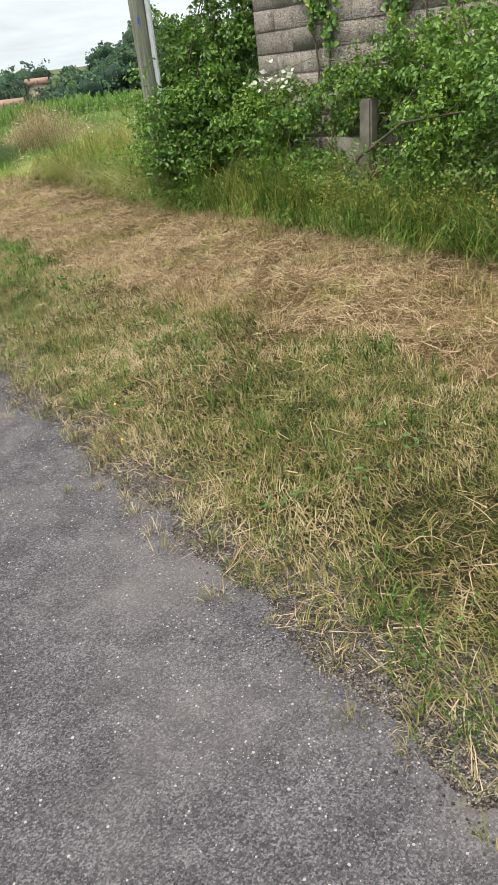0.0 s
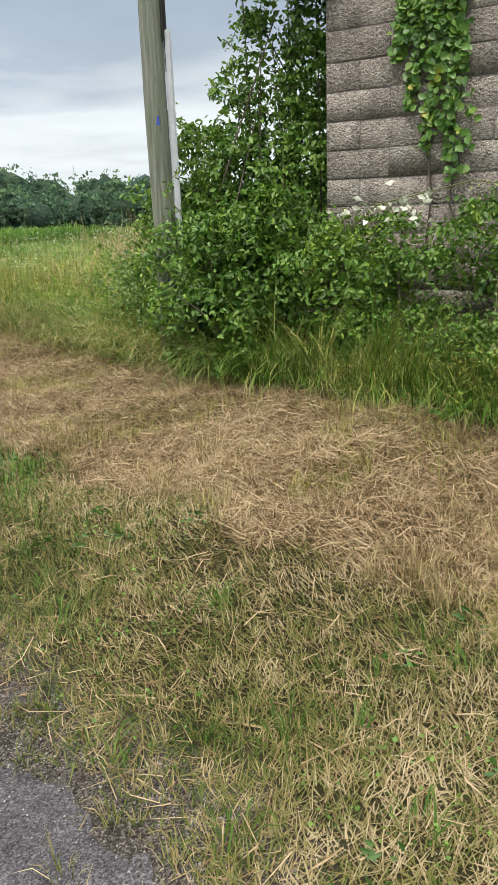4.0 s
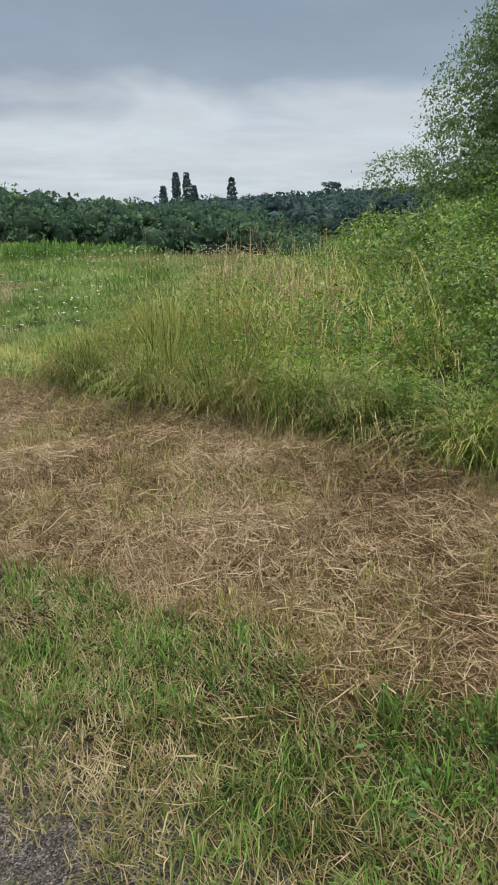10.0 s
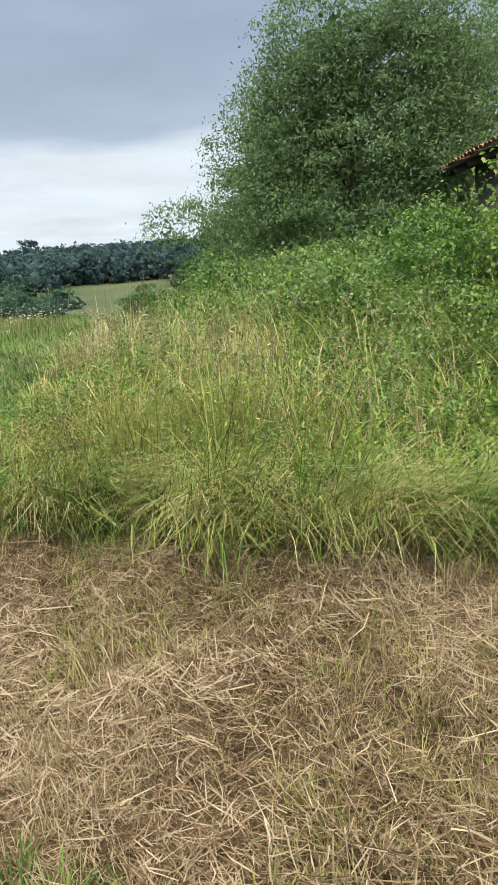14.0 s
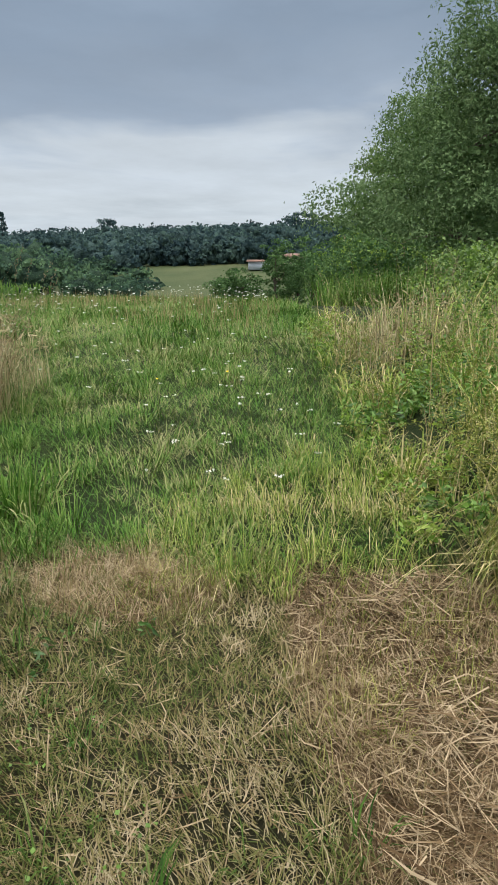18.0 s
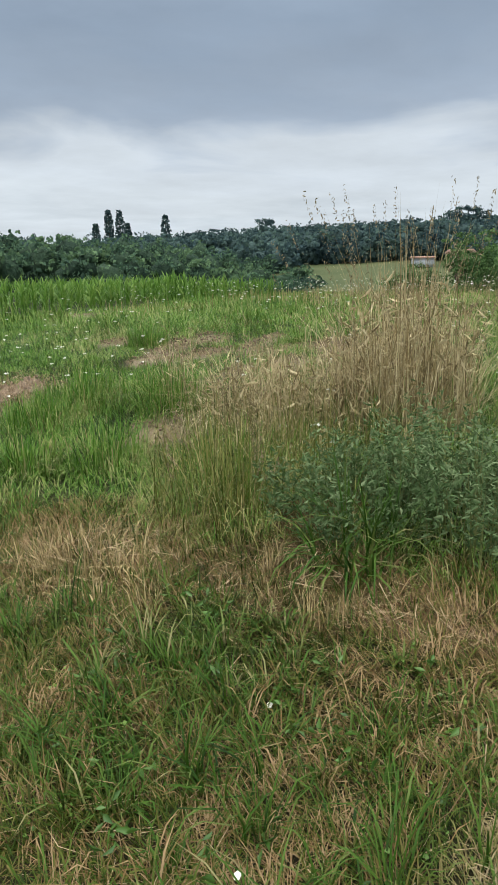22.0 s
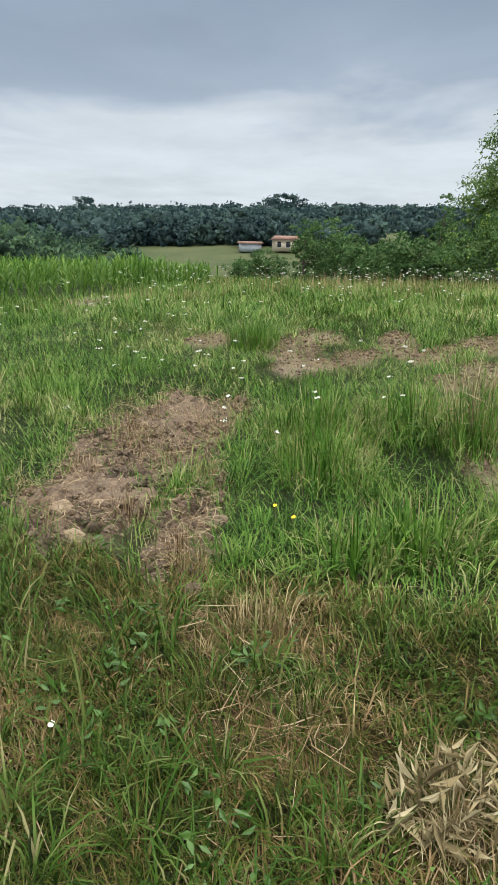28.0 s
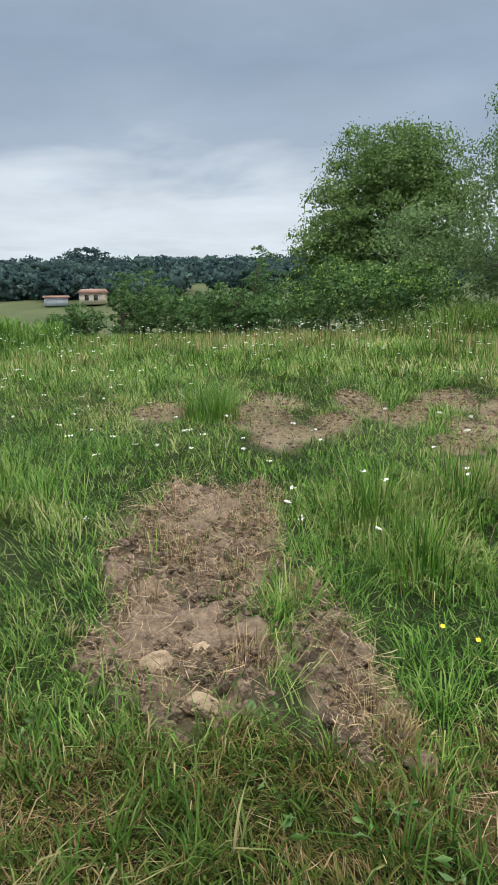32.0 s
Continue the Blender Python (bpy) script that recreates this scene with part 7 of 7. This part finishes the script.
def dirt_patch(cx, cy, rx, ry, turn, label, clods):
    step = 0.022
    xs, ys = np.arange(cx - rx * 1.5, cx + rx * 1.5, step), np.arange(cy - max(rx, ry) * 1.5, cy + max(rx, ry) * 1.5, step)
    X, Y = np.meshgrid(xs, ys)
    b = blob(X, Y, cx, cy, rx, ry, turn)
    inside = b > -0.06
    Z = height(X, Y)
    rough = np.zeros_like(X)
    for k in np.argwhere(inside):
        p = Vector((X[tuple(k)], Y[tuple(k)], 0.0))
        rough[tuple(k)] = 0.075 * noise.fractal(p * 2.4, 0.7, 2.2, 5) + 0.05 * abs(noise.noise(p * 8.0)) + 0.02 * noise.noise(p * 19.0) + 0.016 * noise.noise(p * 41.0)
    Z = Z - 0.035 + np.clip(b * 6, 0, 1) * (0.035 + rough)
    idx_ = -np.ones(X.shape, dtype=int)
    idx_[inside] = np.arange(inside.sum())
    q = np.stack([idx_[:-1, :-1], idx_[:-1, 1:], idx_[1:, 1:], idx_[1:, :-1]], 2).reshape(-1, 4)
    q = q[(q >= 0).all(1)]
    ob = empty("dirt_patch", (cx, cy, float(height(cx, cy))), label, "dirt")
    under(mesh_ob("mound", np.stack([X[inside], Y[inside], Z[inside]], 1), q, M_SOIL, True), ob)
    for _ in range(clods):
        a, d = rng.uniform(0, 6.28), math.sqrt(rng.uniform(0, 0.8))
        u, w = math.cos(a) * d * rx, math.sin(a) * d * ry
        px, py = u * math.cos(turn) - w * math.sin(turn), u * math.sin(turn) + w * math.cos(turn)
        c = new("clod", CLODS[int(rng.integers(0, len(CLODS)))])
        c.parent = ob
        s = rng.uniform(0.008, 0.042)
        c.matrix_basis = pose(px, py, float(height(cx + px, cy + py) - height(cx, cy)) + 0.015, rng.uniform(-20, 20), rng.uniform(-20, 20), rng.uniform(0, 360)) @ Matrix.Diagonal((s * rng.uniform(0.8, 1.5), s, s * rng.uniform(0.6, 1.0), 1))
    return ob


def clod_mesh():
    bm = bmesh.new()
    bmesh.ops.create_icosphere(bm, subdivisions=1, radius=1.0)
    s = rng.uniform(0, 50)
    for v in bm.verts:
        v.co = v.co * (1 + 0.5 * noise.noise(v.co * 1.4 + Vector((s, 0, 0))) + 0.3 * noise.noise(v.co * 3.5 + Vector((0, s, 0))))
    me = bpy.data.meshes.new("clod")
    bm.to_mesh(me)
    bm.free()
    me.materials.append(M_SOIL)
    return me


CLODS = [clod_mesh() for _ in range(5)]
for k, d in enumerate(DIRT):
    dirt_patch(*d, "rough dug brown soil strewn with straw", (90, 34, 30)[k])
lump("stone", 2.72, 21.53, 0.07, 0.4, M_STONE, "pale tan stone lying at the edge of dug soil")
lump("stone", 2.92, 21.72, 0.06, 0.8, M_STONE, "tan clod of stone on dug soil")
lump("stone", 3.02, 21.58, 0.045, 0.7, M_STONE, "tan clod of stone on dug soil")
lump("stone", 3.45, 21.28, 0.04, 0.7, M_STONE, "tan clod of stone on dug soil")
lump("clod", 2.7, 20.93, 0.06, 0.7, M_SOIL, "earth clod on a strip of dug soil", "clod")
lump("clod", 2.5, 20.83, 0.055, 0.6, M_SOIL, "earth clod on a strip of dug soil", "clod")
for cx, cy, r in ((3.05, 20.99, 0.06), (3.3, 21.08, 0.05), (2.75, 20.9, 0.06), (2.6, 20.86, 0.05)):
    lump("clod", cx, cy, r, 0.55, M_SOIL, "brown earth clod on a strip of dug soil", "clod", 0.5)


def crumbs():
    """Soil crumbs and gravel, too many to count."""
    for name, mat, label, cat, want in (("soil_crumbs", M_SOIL, "loose brown soil crumbs on bare patches", "soil", 2600), ("edge_gravel", M_GRAVEL, "loose pale gravel along the road edge", "gravel", 7000), ("edge_debris", M_DARKSOIL, "dark crumbs of earth and rotten leaves along the road edge", "debris", 4200)):
        if name == "soil_crumbs":
            x, y = scatter(60000, 2.2, 8.6, 19.3, 25.5)
            k = (dirt_at(x, y) > 0.03) & ((y > 20.6) & (x < 4.8) | (rng.uniform(0, 1, len(x)) < 0.3))
            size = (0.006, 0.03)
        else:
            x, y = scatter(60000, 0.2, 2.2, -1.5, 13)
            e = x - road_edge(y)
            k = rng.uniform(0, 1, len(x)) < np.exp(-(np.minimum(e, 0) / 0.5) ** 2) * np.exp(-(np.maximum(e, 0) / 0.12) ** 2) * 0.6
            size = (0.002, 0.006)
            if name == "edge_debris":
                k = rng.uniform(0, 1, len(x)) < np.exp(-((e - 0.02) / 0.13) ** 2) * np.clip(0.5 + wob(x, y, 3.0, 7.0), 0, 1)
                size = (0.002, 0.008)
        x, y = x[k][:want], y[k][:want]
        n = len(x)
        r = rng.uniform(*size, n) * rng.uniform(0.5, 1.0, n)
        c = on_ground(x, y, 0.0)
        c[:, 2] += np.where(name == "soil_crumbs", 0.03, 0.006)
        dirs = np.array([(1, 0, 0), (0, 1, 0), (-1, 0, 0), (0, -1, 0), (0, 0, 0.8), (0, 0, -0.5)])
        v = c[:, None] + dirs[None] * r[:, None, None] * rng.uniform(0.6, 1.2, (n, 6, 1))
        tri = np.array([(0, 1, 4), (1, 2, 4), (2, 3, 4), (3, 0, 4), (1, 0, 5), (2, 1, 5), (3, 2, 5), (0, 3, 5)])
        f = (np.arange(n)[:, None, None] * 6 + tri[None]).reshape(-1, 3)
        tagged(mesh_ob(name, v.reshape(-1, 3), f, mat), label, cat, kind="stuff")


crumbs()
